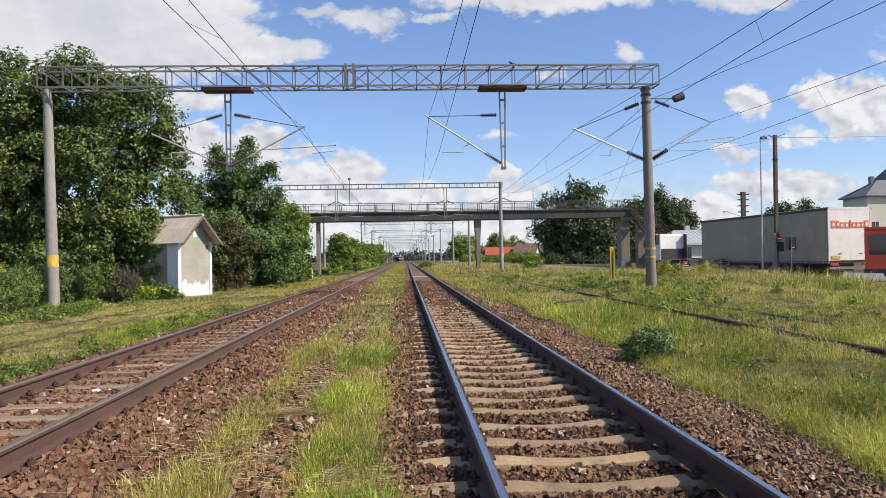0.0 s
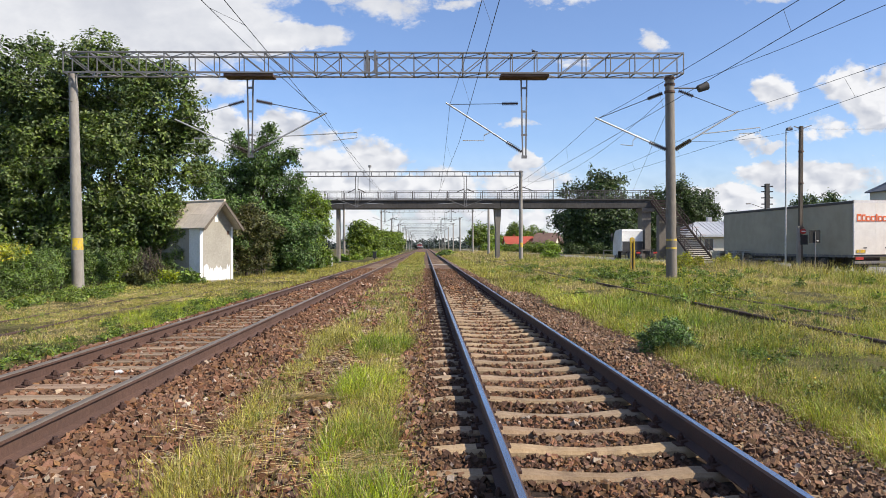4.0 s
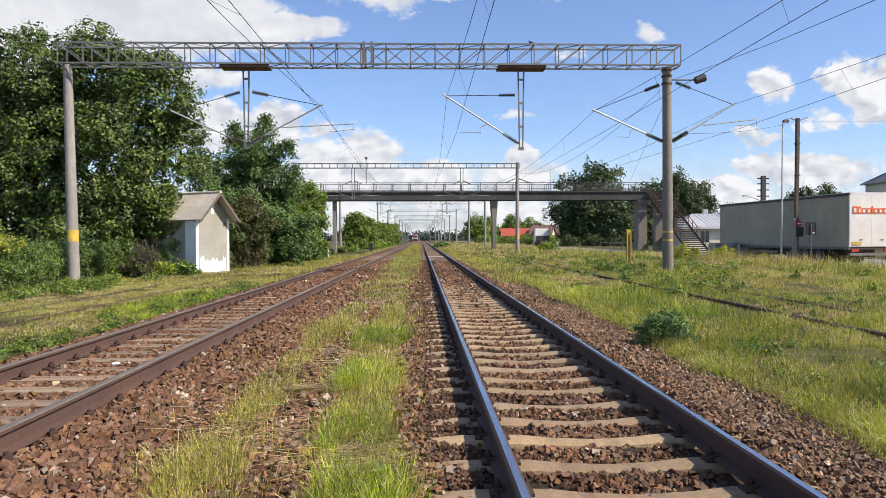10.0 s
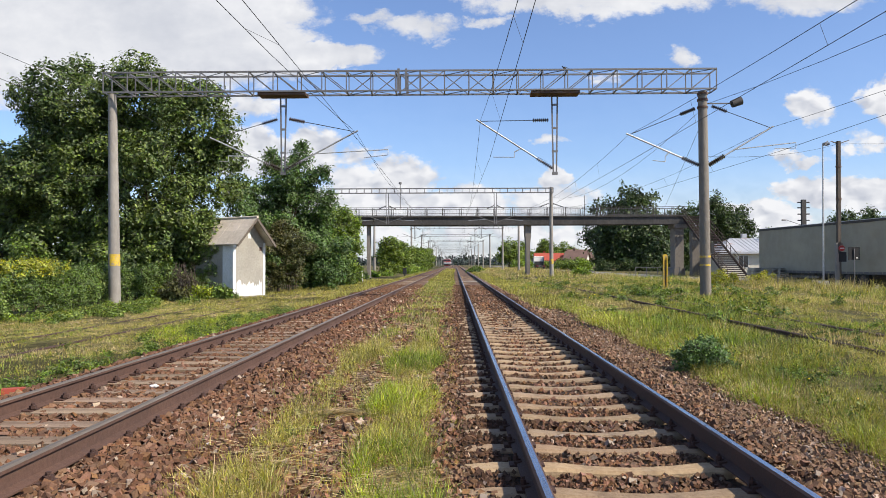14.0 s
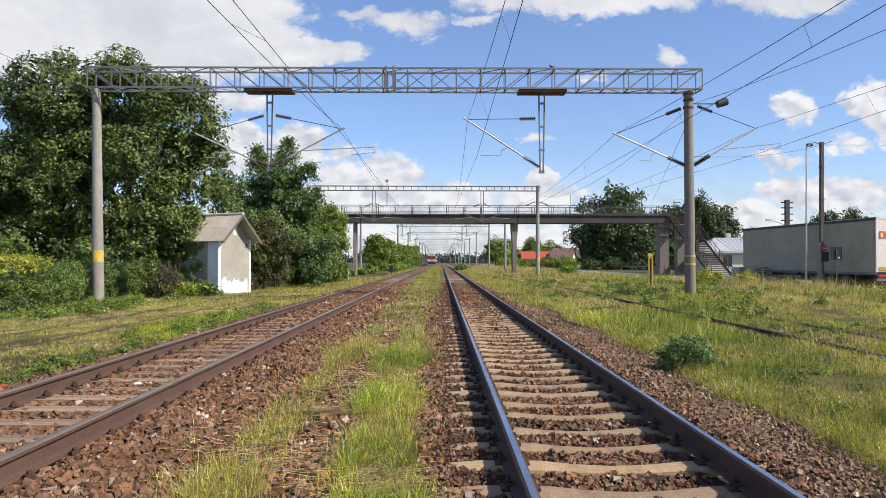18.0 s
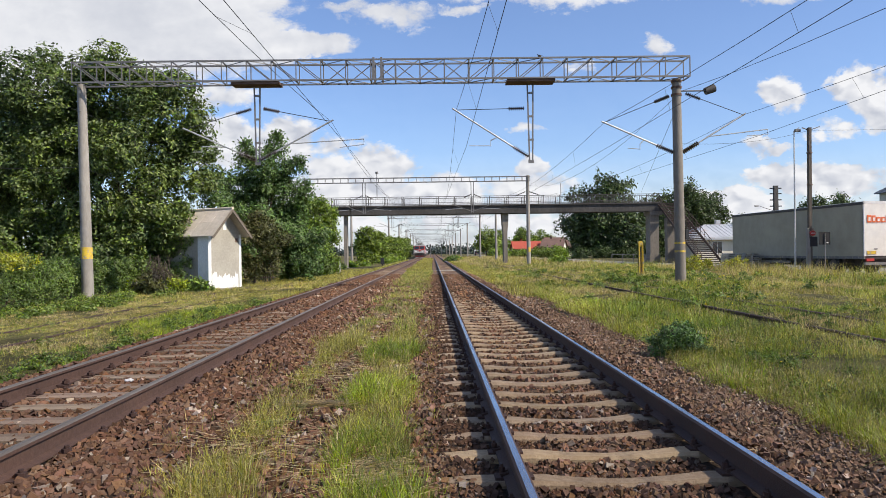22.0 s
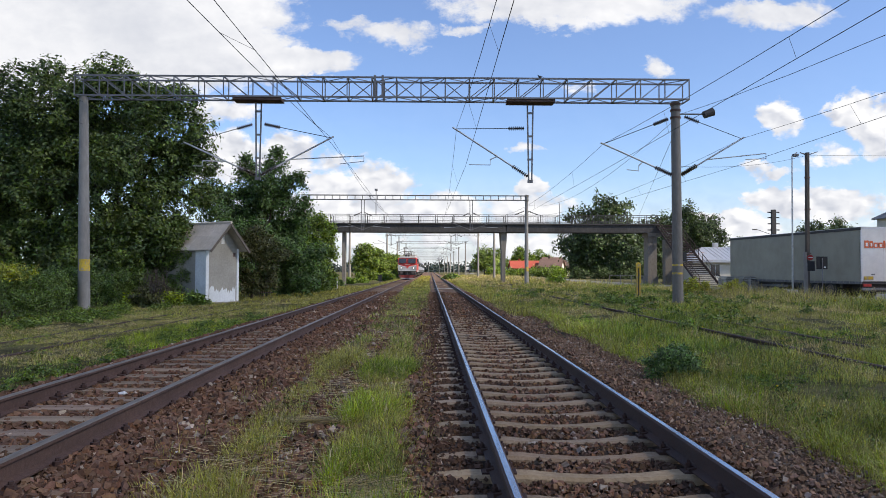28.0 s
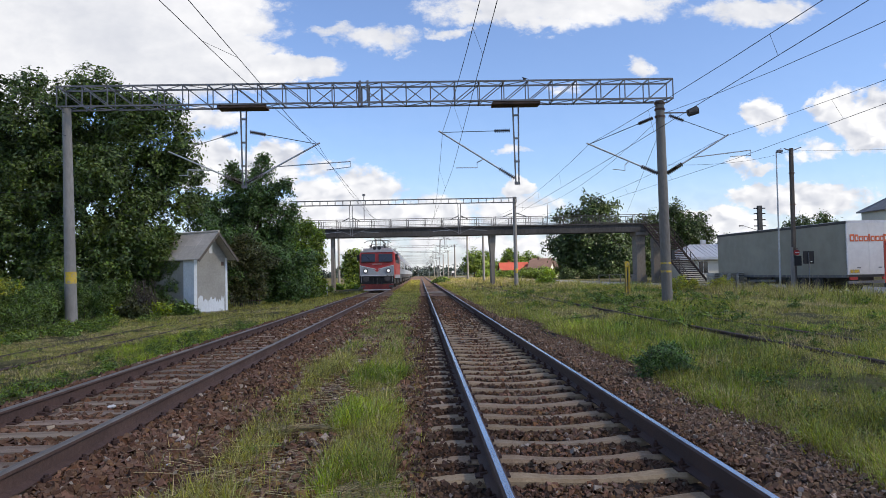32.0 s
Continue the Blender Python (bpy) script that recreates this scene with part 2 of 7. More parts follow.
def ground_material():
    """Meadow soil: green and straw patches, bare dusty ground in drifts, darkened for the shade between blades."""
    m = bpy.data.materials.new("shaded_meadow_soil")
    m.use_nodes = True
    n = Nodes(m.node_tree)
    place = n.add("ShaderNodeTexCoord").outputs["Object"]
    fine, mid, wide = n.noise(place, 14.0, 6.0, 0.7), n.noise(place, 1.1, 5.0, 0.65), n.noise(place, 0.13, 4.0, 0.6)
    # dark tones stand for shade at the foot of the grass
    c = n.mix(n.span(fine, 0.35, 0.65), (0.036, 0.034, 0.012, 1), (0.095, 0.082, 0.030, 1))
    c = n.mix(n.span(n.math("ADD", n.math("MULTIPLY", mid, 0.6), n.math("MULTIPLY", wide, 0.5)), 0.50, 0.68), c, (0.165, 0.145, 0.055, 1))
    b = n.add("ShaderNodeBsdfPrincipled")
    n.put(b.inputs["Base Color"], c)
    b.inputs["Roughness"].default_value = 0.95
    b.inputs["Specular IOR Level"].default_value = 0.15
    k = n.add("ShaderNodeBump")
    k.inputs["Strength"].default_value, k.inputs["Distance"].default_value = 0.8, 0.08
    n.put(k.inputs["Height"], n.noise(place, 9.0, 6.0, 0.75))
    n.put(b.inputs["Normal"], k.outputs[0])
    out = n.add("ShaderNodeOutputMaterial")
    n.put(out.inputs[0], b.outputs[0])
    return m



def stone_material():
    """Crushed stone in many browns; rust and oil darken it along the running rails, dirt greys the far shoulder."""
    m = surface("ballast_stone", (0.268, 0.150, 0.086), (0.122, 0.064, 0.036), 0.9, grain=18, stain=1.2, bump=0.4, bump_scale=60, island=0.62, spec=0.25)
    n = Nodes(m.node_tree, False)
    b = next(q for q in n.tree.nodes if q.type == "BSDF_PRINCIPLED")
    c = b.inputs["Base Color"].links[0].from_socket
    place = n.add("ShaderNodeTexCoord").outputs["Object"]
    split = n.add("ShaderNodeSeparateXYZ")
    n.put(split.inputs[0], place)
    x = split.outputs[0]
    near = n.math("MINIMUM", n.math("ABSOLUTE", n.math("SUBTRACT", x, 0.40)), n.math("ABSOLUTE", n.math("SUBTRACT", x, 1.95)))
    oil = n.span(n.math("ADD", near, n.math("MULTIPLY", n.noise(place, 2.2, 4.0), 0.35)), 0.26, 0.75, 0.72, 0.0)
    c = n.mix(oil, c, (0.062, 0.034, 0.022, 1))
    worn = n.span(n.math("ABSOLUTE", n.math("SUBTRACT", x, 1.2)), 1.5, 1.0, 0.0, 0.20)
    c = n.mix(worn, c, (0.125, 0.072, 0.042, 1))
    rust = n.span(n.math("ABSOLUTE", n.math("SUBTRACT", x, -3.58)), 2.4, 1.2, 0.0, 0.5)
    c = n.mix(rust, c, (0.140, 0.070, 0.040, 1))
    dirt = n.span(n.math("ADD", x, n.math("MULTIPLY", n.noise(place, 1.1, 4.0), 0.8)), 2.5, 3.2, 0.0, 0.55)
    n.put(b.inputs["Base Color"], n.mix(dirt, c, (0.225, 0.148, 0.093, 1)))
    return m


M = dict(
    stone=stone_material(),
    stone_pale=surface("pale_stone", (0.40, 0.315, 0.235), (0.25, 0.185, 0.135), 0.9, grain=18, stain=1.2, bump=0.4, bump_scale=60, island=0.45, spec=0.25),
    soil=ground_material(),
    # near-black bed colour stands in for the shade between the loose stones
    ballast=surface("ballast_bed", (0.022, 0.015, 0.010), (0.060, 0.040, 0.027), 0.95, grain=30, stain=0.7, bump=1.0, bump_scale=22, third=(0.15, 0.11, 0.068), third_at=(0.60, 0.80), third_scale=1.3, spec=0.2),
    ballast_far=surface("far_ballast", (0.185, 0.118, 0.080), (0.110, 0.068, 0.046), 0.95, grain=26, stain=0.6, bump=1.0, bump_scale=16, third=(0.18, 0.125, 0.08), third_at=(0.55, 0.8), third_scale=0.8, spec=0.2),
    sleeper=surface("worn_concrete_sleeper", (0.41, 0.295, 0.182), (0.28, 0.192, 0.112), 0.9, grain=25, stain=1.5, bump=0.5, bump_scale=60, vary=0.18, third=(0.17, 0.10, 0.065), third_at=(0.58, 0.75), third_scale=5),
    timber=surface("weathered_wood_sleeper", (0.33, 0.230, 0.145), (0.20, 0.132, 0.082), 0.9, grain=20, stain=2, bump=0.6, bump_scale=40, vary=0.25, stretch=(0.25, 3, 3)),
    # rust darkened by the shade on the right track's visible rail sides
    rail_rust_shaded=surface("shaded_rusty_rail", (0.046, 0.025, 0.019), (0.080, 0.042, 0.030), 0.75, 0.0, grain=30, stain=1.5, bump=0.25, bump_scale=70),
    # left track: the same rust, lighter because its visible sides face the sun
    rail_brown_lit=surface("sunlit_brown_rail_side", (0.110, 0.058, 0.039), (0.075, 0.040, 0.028), 0.75, 0.0, grain=22, stain=1.2, bump=0.3, bump_scale=60, third=(0.07, 0.042, 0.035), third_at=(0.58, 0.75), third_scale=4),
    rail_top=surface("polished_rail_head", (0.50, 0.53, 0.60), (0.36, 0.38, 0.44), 0.22, 1.0, grain=3, stain=0.6, bump=0.03, bump_scale=30, stretch=(8, 0.3, 1)),
    rail_dull=surface("dull_rail_head", (0.235, 0.195, 0.150), (0.15, 0.122, 0.095), 0.5, 0.35, grain=6, stain=0.8, bump=0.1, bump_scale=50, stretch=(6, 0.4, 1)),
    clip=surface("rusty_clip", (0.045, 0.025, 0.020), (0.085, 0.043, 0.030), 0.85, 0.1, grain=40, bump=0.4, bump_scale=90),
    stair=surface("dark_rusty_stair", (0.062, 0.040, 0.031), (0.038, 0.027, 0.023), 0.85, 0.1, grain=14, stain=2, bump=0.3),
    concrete=surface("spun_concrete", (0.345, 0.315, 0.275), (0.245, 0.222, 0.195), 0.85, grain=9, stain=0.5, bump=0.25, bump_scale=45, third=(0.20, 0.18, 0.155), third_at=(0.62, 0.8), third_scale=0.9, stretch=(1, 1, 0.35)),
    concrete_brown=surface("brown_weathered_concrete", (0.245, 0.215, 0.180), (0.165, 0.143, 0.118), 0.85, grain=9, stain=0.5, bump=0.3, bump_scale=45, third=(0.13, 0.11, 0.09), third_at=(0.60, 0.8), third_scale=0.9, stretch=(1, 1, 0.35)),
    concrete_dark=surface("old_dark_concrete", (0.085, 0.078, 0.072), (0.05, 0.046, 0.043), 0.9, grain=6, stain=0.4, bump=0.35, bump_scale=25, third=(0.10, 0.09, 0.08), third_at=(0.58, 0.75), third_scale=0.8, stretch=(1, 1, 0.5)),
    steel=surface("galvanised_steel", (0.235, 0.225, 0.22), (0.15, 0.145, 0.14), 0.6, 0.4, grain=14, stain=1.2, bump=0.1, third=(0.17, 0.11, 0.08), third_at=(0.62, 0.75), third_scale=1.6),
    steel_rust=surface("rusty_steel", (0.20, 0.12, 0.085), (0.12, 0.075, 0.06), 0.8, 0.2, grain=14, stain=2, bump=0.3),
    steel_white=surface("pale_tube", (0.62, 0.62, 0.60), (0.42, 0.41, 0.39), 0.45, 0.5, grain=10, stain=1, bump=0.05),
    insulator=surface("brown_porcelain", (0.035, 0.025, 0.022), (0.06, 0.04, 0.03), 0.3, grain=5, bump=0.0),
    wire=surface("copper_wire", (0.03, 0.03, 0.032), (0.05, 0.045, 0.04), 0.6, 0.4, grain=3, bump=0.0),
    yellow=surface("yellow_paint", (0.72, 0.48, 0.03), (0.50, 0.33, 0.04), 0.6, grain=16, stain=3, bump=0.2, third=(0.33, 0.28, 0.20), third_at=(0.50, 0.62), third_scale=7),
    red=surface("red_paint", (0.50, 0.035, 0.025), (0.36, 0.03, 0.022), 0.5, grain=9, stain=1, bump=0.05),
    white=surface("white_paint", (0.78, 0.77, 0.74), (0.62, 0.60, 0.56), 0.7, grain=8, stain=0.8, bump=0.1),
    black=surface("black_paint", (0.02, 0.02, 0.021), (0.035, 0.033, 0.032), 0.5, grain=8, bump=0.05),
    rubber=surface("tyre_rubber", (0.018, 0.018, 0.018), (0.03, 0.028, 0.026), 0.85, grain=20, bump=0.2),
    glass=glass_dark("dark_glass"),
    road=surface("dusty_road", (0.24, 0.228, 0.205), (0.17, 0.162, 0.146), 0.9, grain=8, stain=0.3, bump=0.3, bump_scale=50),
)


# ---------------------------------------------------------------- helpers for building
def box(bm, x0, x1, y0, y1, z0, z1):
    vs = [bm.verts.new((x, y, z)) for z in (z0, z1) for y in (y0, y1) for x in (x0, x1)]
    for f in ((0, 2, 3, 1), (4, 5, 7, 6), (0, 1, 5, 4), (2, 6, 7, 3), (0, 4, 6, 2), (1, 3, 7, 5)):
        bm.faces.new([vs[i] for i in f])
    return vs


def tube(bm, p0, p1, r0, r1=None, n=10, caps=True):
    p0, p1, r1 = Vector(p0), Vector(p1), r0 if r1 is None else r1
    q = (p1 - p0).to_track_quat("Z", "Y")
    rings = []
    for p, r in ((p0, r0), (p1, r1)):
        rings.append([bm.verts.new(p + q @ Vector((r * math.cos(a), r * math.sin(a), 0))) for a in (2 * math.pi * (i + 0.5) / n for i in range(n))])
    for i in range(n):
        bm.faces.new((rings[0][i], rings[0][(i + 1) % n], rings[1][(i + 1) % n], rings[1][i])).smooth = n > 6
    if caps:
        for ring, turn in ((rings[0], -1), (rings[1], 1)):    # caps with corners of their own keep the sides' shading straight
            bm.faces.new([bm.verts.new(v.co) for v in ring[::turn]])


def bar(bm, p0, p1, w, h=None):
    """A square bar from p0 to p1."""
    p0, p1, h = Vector(p0), Vector(p1), h or w
    q = (p1 - p0).to_track_quat("Z", "Y")
    ends = [[bm.verts.new(p + q @ Vector((sx * w / 2, sy * h / 2, 0))) for sx, sy in ((-1, -1), (1, -1), (1, 1), (-1, 1))] for p in (p0, p1)]
    for i in range(4):
        bm.faces.new((ends[0][i], ends[0][(i + 1) % 4], ends[1][(i + 1) % 4], ends[1][i]))
    bm.faces.new(ends[0][::-1]), bm.faces.new(ends[1])


def loft(bm, outline, a, b, axis="y"):
    """A profile of (u, v) points drawn from a to b along an axis."""
    def at(u, v, s):
        return (u, s, v) if axis == "y" else (s, u, v) if axis == "x" else (u, v, s)
    r0, r1 = [bm.verts.new(at(u, v, a)) for u, v in outline], [bm.verts.new(at(u, v, b)) for u, v in outline]
    k = len(outline)
    for i in range(k):
        bm.faces.new((r0[i], r0[(i + 1) % k], r1[(i + 1) % k], r1[i]))
    bm.faces.new(r0[::-1]), bm.faces.new(r1)


def rounded(bm, width=0.01, segments=2):
    bmesh.ops.bevel(bm, geom=[e for e in bm.edges if e.calc_face_angle(0) > 0.5], offset=width, segments=segments, affect="EDGES", profile=0.6)


def built(bm, material, name):
    bmesh.ops.recalc_face_normals(bm, faces=bm.faces)
    me = bpy.data.meshes.new(name)
    bm.to_mesh(me)
    bm.free()
    for m in material if isinstance(material, (list, tuple)) else [material]:
        me.materials.append(m)
    return me


def part(name, bm, material, parent=None, label=""):
    """Links a bmesh as one mesh object under a thing or part."""
    ob = new(name, built(bm, material, name))
    ob.parent = parent
    if label:
        ob["label"] = label
    return ob


def piece(name, me, parent, m=None):
    ob = new(name, me)
    ob.parent = parent
    if m is not None:
        ob.matrix_basis = m
    return ob


def thing(name, x=0, y=0, z=0, rz=0, label="", category="", group="", kind=""):
    ob = new(name)
    ob.matrix_basis = pose(x, y, z, 0, 0, rz)
    return tagged(ob, label, category, group, kind)


def arrays(name, verts, faces, material, smooth=False):
    """A mesh from numpy arrays: verts (n, 3), faces (m, k)."""
    me = bpy.data.meshes.new(name)
    k = faces.shape[1]
    me.vertices.add(len(verts))
    me.vertices.foreach_set("co", np.ascontiguousarray(verts, dtype=np.float32).ravel())
    me.loops.add(faces.size)
    me.loops.foreach_set("vertex_index", np.ascontiguousarray(faces, dtype=np.int32).ravel())
    me.polygons.add(len(faces))
    me.polygons.foreach_set("loop_start", np.arange(0, faces.size, k, dtype=np.int32))
    me.polygons.foreach_set("use_smooth", np.full(len(faces), smooth))
    for m in material if isinstance(material, (list, tuple)) else [material]:
        me.materials.append(m)
    me.update(calc_edges=True)
    me.validate()
    return me


def B():
    return bmesh.new()


BOXES = {}


def stick(name, p0, p1, w, h, material, parent, label=""):
    """A straight bar as a part of its own; bars of one section and material share a unit mesh."""
    key = material.name
    if key not in BOXES:
        bm = B()
        box(bm, -0.5, 0.5, -0.5, 0.5, 0, 1)
        BOXES[key] = built(bm, material, "bar")
    p0, p1 = Vector(p0), Vector(p1)
    ob = new(name, BOXES[key])
    ob.parent = parent
    d = p1 - p0
    q = d.to_track_quat("Z", "Y")
    ob.matrix_basis = Matrix.LocRotScale(p0, q, (w, h, d.length))
    if label:
        ob["label"] = label
    return ob


def hill(x, y):
    """Height of the open ground."""
    base = np.interp(x, (-60, -14, -7, -5.2, 3.1, 4.3, 6, 9, 16, 19, 20, 60), (-0.30, -0.38, -0.37, -0.42, -0.44, -0.20, -0.13, -0.05, -0.05, -0.13, -0.24, -0.24))
    return base


# ---------------------------------------------------------------- ground, ballast, tracks
RIGHT, LEFT, OLD = 1.252, -3.585, 7.22     # track centres
HALF = 0.743     # half the distance between the rail heads


def bed_height(x):
    """Height of the ballast across both tracks; heaped over the sleeper ends."""
    return np.interp(x, (-5.75, -5.2, -4.8, -4.5, -4.2, -2.95, -2.72, -2.25, -1.7, -0.4, -0.05, 0.25, 0.55, 1.95, 2.15, 2.35, 2.65, 3.1, 3.8, 4.5),
                     (-0.55, -0.25, -0.175, -0.170, -0.200, -0.200, -0.165, -0.172, -0.25, -0.255, -0.206, -0.228, -0.252, -0.252, -0.225, -0.195, -0.215, -0.275, -0.285, -0.60))


def silt(x, y):
    """Away from the crossing the ballast lies level with the sleepers."""
    return np.interp(y, (17, 30), (0.0, 1.0)) * (np.where(np.abs(x - RIGHT) < 1.3, 0.055, 0.0) + np.where(np.abs(x - LEFT) < 1.3, 0.025, 0.0))


def make_ground():
    xs = np.unique(np.concatenate([np.arange(-30, 40, 0.5), np.arange(-300, 301, 30), np.array((-2500, -1200, -600, 600, 1200, 2500))]))
    ys = np.unique(np.concatenate([np.arange(-20, 90, 1.0), np.arange(90, 600, 20), np.array((-1500, -600, -200, -80, 900, 1500, 3000))]))
    gx, gy = np.meshgrid(xs, ys)
    z = hill(gx, gy)
    rng = np.random.default_rng(4)
    near = (np.abs(gx) < 32) & (gy < 90)
    z = z + np.where(near & (np.abs(gx - 24) > 5), rng.normal(0, 0.018, gx.shape), 0)
    verts = np.stack([gx, gy, z], -1).reshape(-1, 3)
    w = len(xs)
    i = (np.arange(len(ys) - 1)[:, None] * w + np.arange(w - 1)).ravel()
    ob = new("ground", arrays("ground", verts, np.stack([i, i + 1, i + w + 1, i + w], 1), M["soil"], True))
    tagged(ob, "dry grassy meadow soil beside the railway", "ground", kind="structure")
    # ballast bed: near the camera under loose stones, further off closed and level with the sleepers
    # the near bed is coloured with the gaps' shade, the far one plain brown
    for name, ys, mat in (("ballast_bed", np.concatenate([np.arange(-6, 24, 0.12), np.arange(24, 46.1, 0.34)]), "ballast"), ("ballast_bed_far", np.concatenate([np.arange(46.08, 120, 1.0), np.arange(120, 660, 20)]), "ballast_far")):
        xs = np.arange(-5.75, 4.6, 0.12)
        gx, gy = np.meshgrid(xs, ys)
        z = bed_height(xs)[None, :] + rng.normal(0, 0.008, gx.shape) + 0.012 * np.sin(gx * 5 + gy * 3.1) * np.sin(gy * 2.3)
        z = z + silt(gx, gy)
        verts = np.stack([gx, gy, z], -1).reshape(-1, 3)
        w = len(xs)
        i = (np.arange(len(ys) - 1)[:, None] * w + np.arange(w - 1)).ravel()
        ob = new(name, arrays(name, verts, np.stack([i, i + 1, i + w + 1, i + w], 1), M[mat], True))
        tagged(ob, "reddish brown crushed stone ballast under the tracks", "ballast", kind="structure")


RAIL = ((-0.075, -0.172), (0.075, -0.172), (0.075, -0.160), (0.012, -0.140), (0.010, -0.052), (0.036, -0.036), (0.036, -0.012), (0.021, 0.0),
        (-0.021, 0.0), (-0.036, -0.012), (-0.036, -0.036), (-0.010, -0.052), (-0.012, -0.140), (-0.075, -0.160))


def rail_mesh(top, y0, y1):
    bm = B()
    loft(bm, RAIL, y0, y1)
    bmesh.ops.recalc_face_normals(bm, faces=bm.faces)
    for f in bm.faces:
        z = f.calc_center_median().z
        if (f.normal.z > 0.9 and z > -0.02) or (top is M["rail_dull"] and f.normal.z > 0.3 and z > -0.02):
            f.material_index = 1
    return built(bm, [M["rail_brown_lit"] if top is M["rail_dull"] else M["rail_rust_shaded"], top], "rail")


def sleeper_mesh(material, length=2.5, timber=False):
    """A concrete sleeper: thick under the rails, hollow in the middle, chamfered; or a plain worn timber."""
    bm = B()
    if timber:
        box(bm, -length / 2, length / 2, -0.125, 0.125, -0.34, -0.160)
        rounded(bm, 0.018, 1)
        return built(bm, material, "sleeper")
    stations = ((-1.25, -0.205, 0.098), (-1.0, -0.186, 0.102), (-0.55, -0.186, 0.098), (-0.30, -0.207, 0.080), (0.0, -0.218, 0.074),
                (0.30, -0.207, 0.080), (0.55, -0.186, 0.098), (1.0, -0.186, 0.102), (1.25, -0.205, 0.098))
    rings = []
    for x, top, w in stations:
        rings.append([bm.verts.new((x, sy * ww, zz)) for sy, ww, zz in ((-1, w + 0.02, -0.38), (-1, w, top - 0.022), (-1, w - 0.025, top), (1, w - 0.025, top), (1, w, top - 0.022), (1, w + 0.02, -0.38))])
    for a, b in zip(rings, rings[1:]):
        for i in range(5):
            bm.faces.new((a[i], a[i + 1], b[i + 1], b[i]))
    bm.faces.new(rings[0]), bm.faces.new(rings[-1][::-1])
    return built(bm, material, "sleeper")


def clip_mesh():
    """A rail fastening: a ribbed plate, a clamp and its bolt on either side of the foot."""
    bm = B()
    box(bm, -0.17, 0.17, -0.075, 0.075, -0.19, -0.166)
    for s in (-1, 1):
        bar(bm, (s * 0.05, -0.04, -0.150), (s * 0.125, -0.04, -0.158), 0.05, 0.03)
        bar(bm, (s * 0.05, 0.04, -0.150), (s * 0.125, 0.04, -0.158), 0.05, 0.03)
        tube(bm, (s * 0.108, 0, -0.168), (s * 0.108, 0, -0.085), 0.015, n=6)
        tube(bm, (s * 0.108, 0, -0.135), (s * 0.108, 0, -0.105), 0.030, n=6)
    return built(bm, M["clip"], "clip")


PITCH, FIRST = 0.582, 4.72 - 0.582 * 13    # sleeper spacing along the track


def make_track(name, x, top, sleeper, label, y0=-6.0, y1=640.0, near=60.0, fasten=26.0, step=PITCH, sleepers=True, z=0.0):
    t = thing(name, x, 0, z, 0, label, "railway track", kind="structure")
    rail = rail_mesh(top, y0, y1)
    for s in (-1, 1):
        piece("rail", rail, t, pose(s * HALF, 0, 0.03 if x == LEFT and s > 0 else 0))
    clip = clip_mesh()
    rng = random.Random(name)
    k = 0
    y = FIRST
    while sleepers and y < near:
        piece("sleeper", sleeper, t, pose(rng.uniform(-0.03, 0.03), y + rng.uniform(-0.015, 0.015), rng.uniform(-0.012, 0.004), 0, 0, rng.uniform(-0.6, 0.6)))
        if 0 < y < fasten:
            for s in (-1, 1):
                c = piece("rail_clip", clip, t, pose(s * HALF, y, 0.012 if x < 0 else -0.012))
                c.scale = (1.2, 1.25, 1.1) if x < 0 else (0.75, 0.75, 0.95)
        y += step
        k += 1
    if sleepers:
        bm = B()
        while y < 90:
            box(bm, -1.2, 1.2, y - 0.09, y + 0.09, -0.34, -0.200 if x > 0 else -0.172)
            y += step
        tagged(part("far_sleepers", bm, sleeper.materials[0], t), kind="stuff")
    return t


# ---------------------------------------------------------------- overhead line
def truss(g, x0, x1, zb, zt, y, depth, panel, mat, fine=True):
    """A lattice beam: four chords, uprights and diagonals on the two faces, laces above and below."""
    c = 0.062 if fine else 0.060
    for yy in (y - depth / 2, y + depth / 2):
        for zz in (zb, zt):
            stick("chord", (x0, yy, zz), (x1, yy, zz), c, c, mat, g)
    k = max(2, round((x1 - x0) / panel))
    step = (x1 - x0) / k
    for i in range(k + 1):
        x = x0 + i * step
        for yy in (y - depth / 2, y + depth / 2):
            stick("upright", (x, yy, zb), (x, yy, zt), 0.038, 0.038, mat, g)
        stick("strut", (x, y - depth / 2, zb), (x, y + depth / 2, zb), 0.045, 0.045, mat, g)
        stick("strut", (x, y - depth / 2, zt), (x, y + depth / 2, zt), 0.045, 0.045, mat, g)
        if i < k and fine:
            up = i < k / 2
            for j, yy in enumerate((y - depth / 2, y + depth / 2)):
                lean = up if j == 0 or abs(i - k / 2) >= 3 else not up
                a, b = (zt, zb) if lean else (zb, zt)
                stick("diagonal", (x, yy, a), (x + step, yy, b), 0.034, 0.034, mat, g)
            for zz in (zb, zt):
                a, b = (-1, 1) if i % 2 else (1, -1)
                stick("lace", (x, y + a * depth / 2, zz), (x + step, y + b * depth / 2, zz), 0.026, 0.026, mat, g)


def insulator_bm(bm, p0, p1, r=0.075, n=7):
    p0, p1 = Vector(p0), Vector(p1)
    tube(bm, p0, p1, 0.028, n=6)
    for i in range(n):
        a = p0.lerp(p1, (i + 0.3) / n)
        b = p0.lerp(p1, (i + 0.8) / n)
        tube(bm, a, b, r, r * 0.5, n=8)


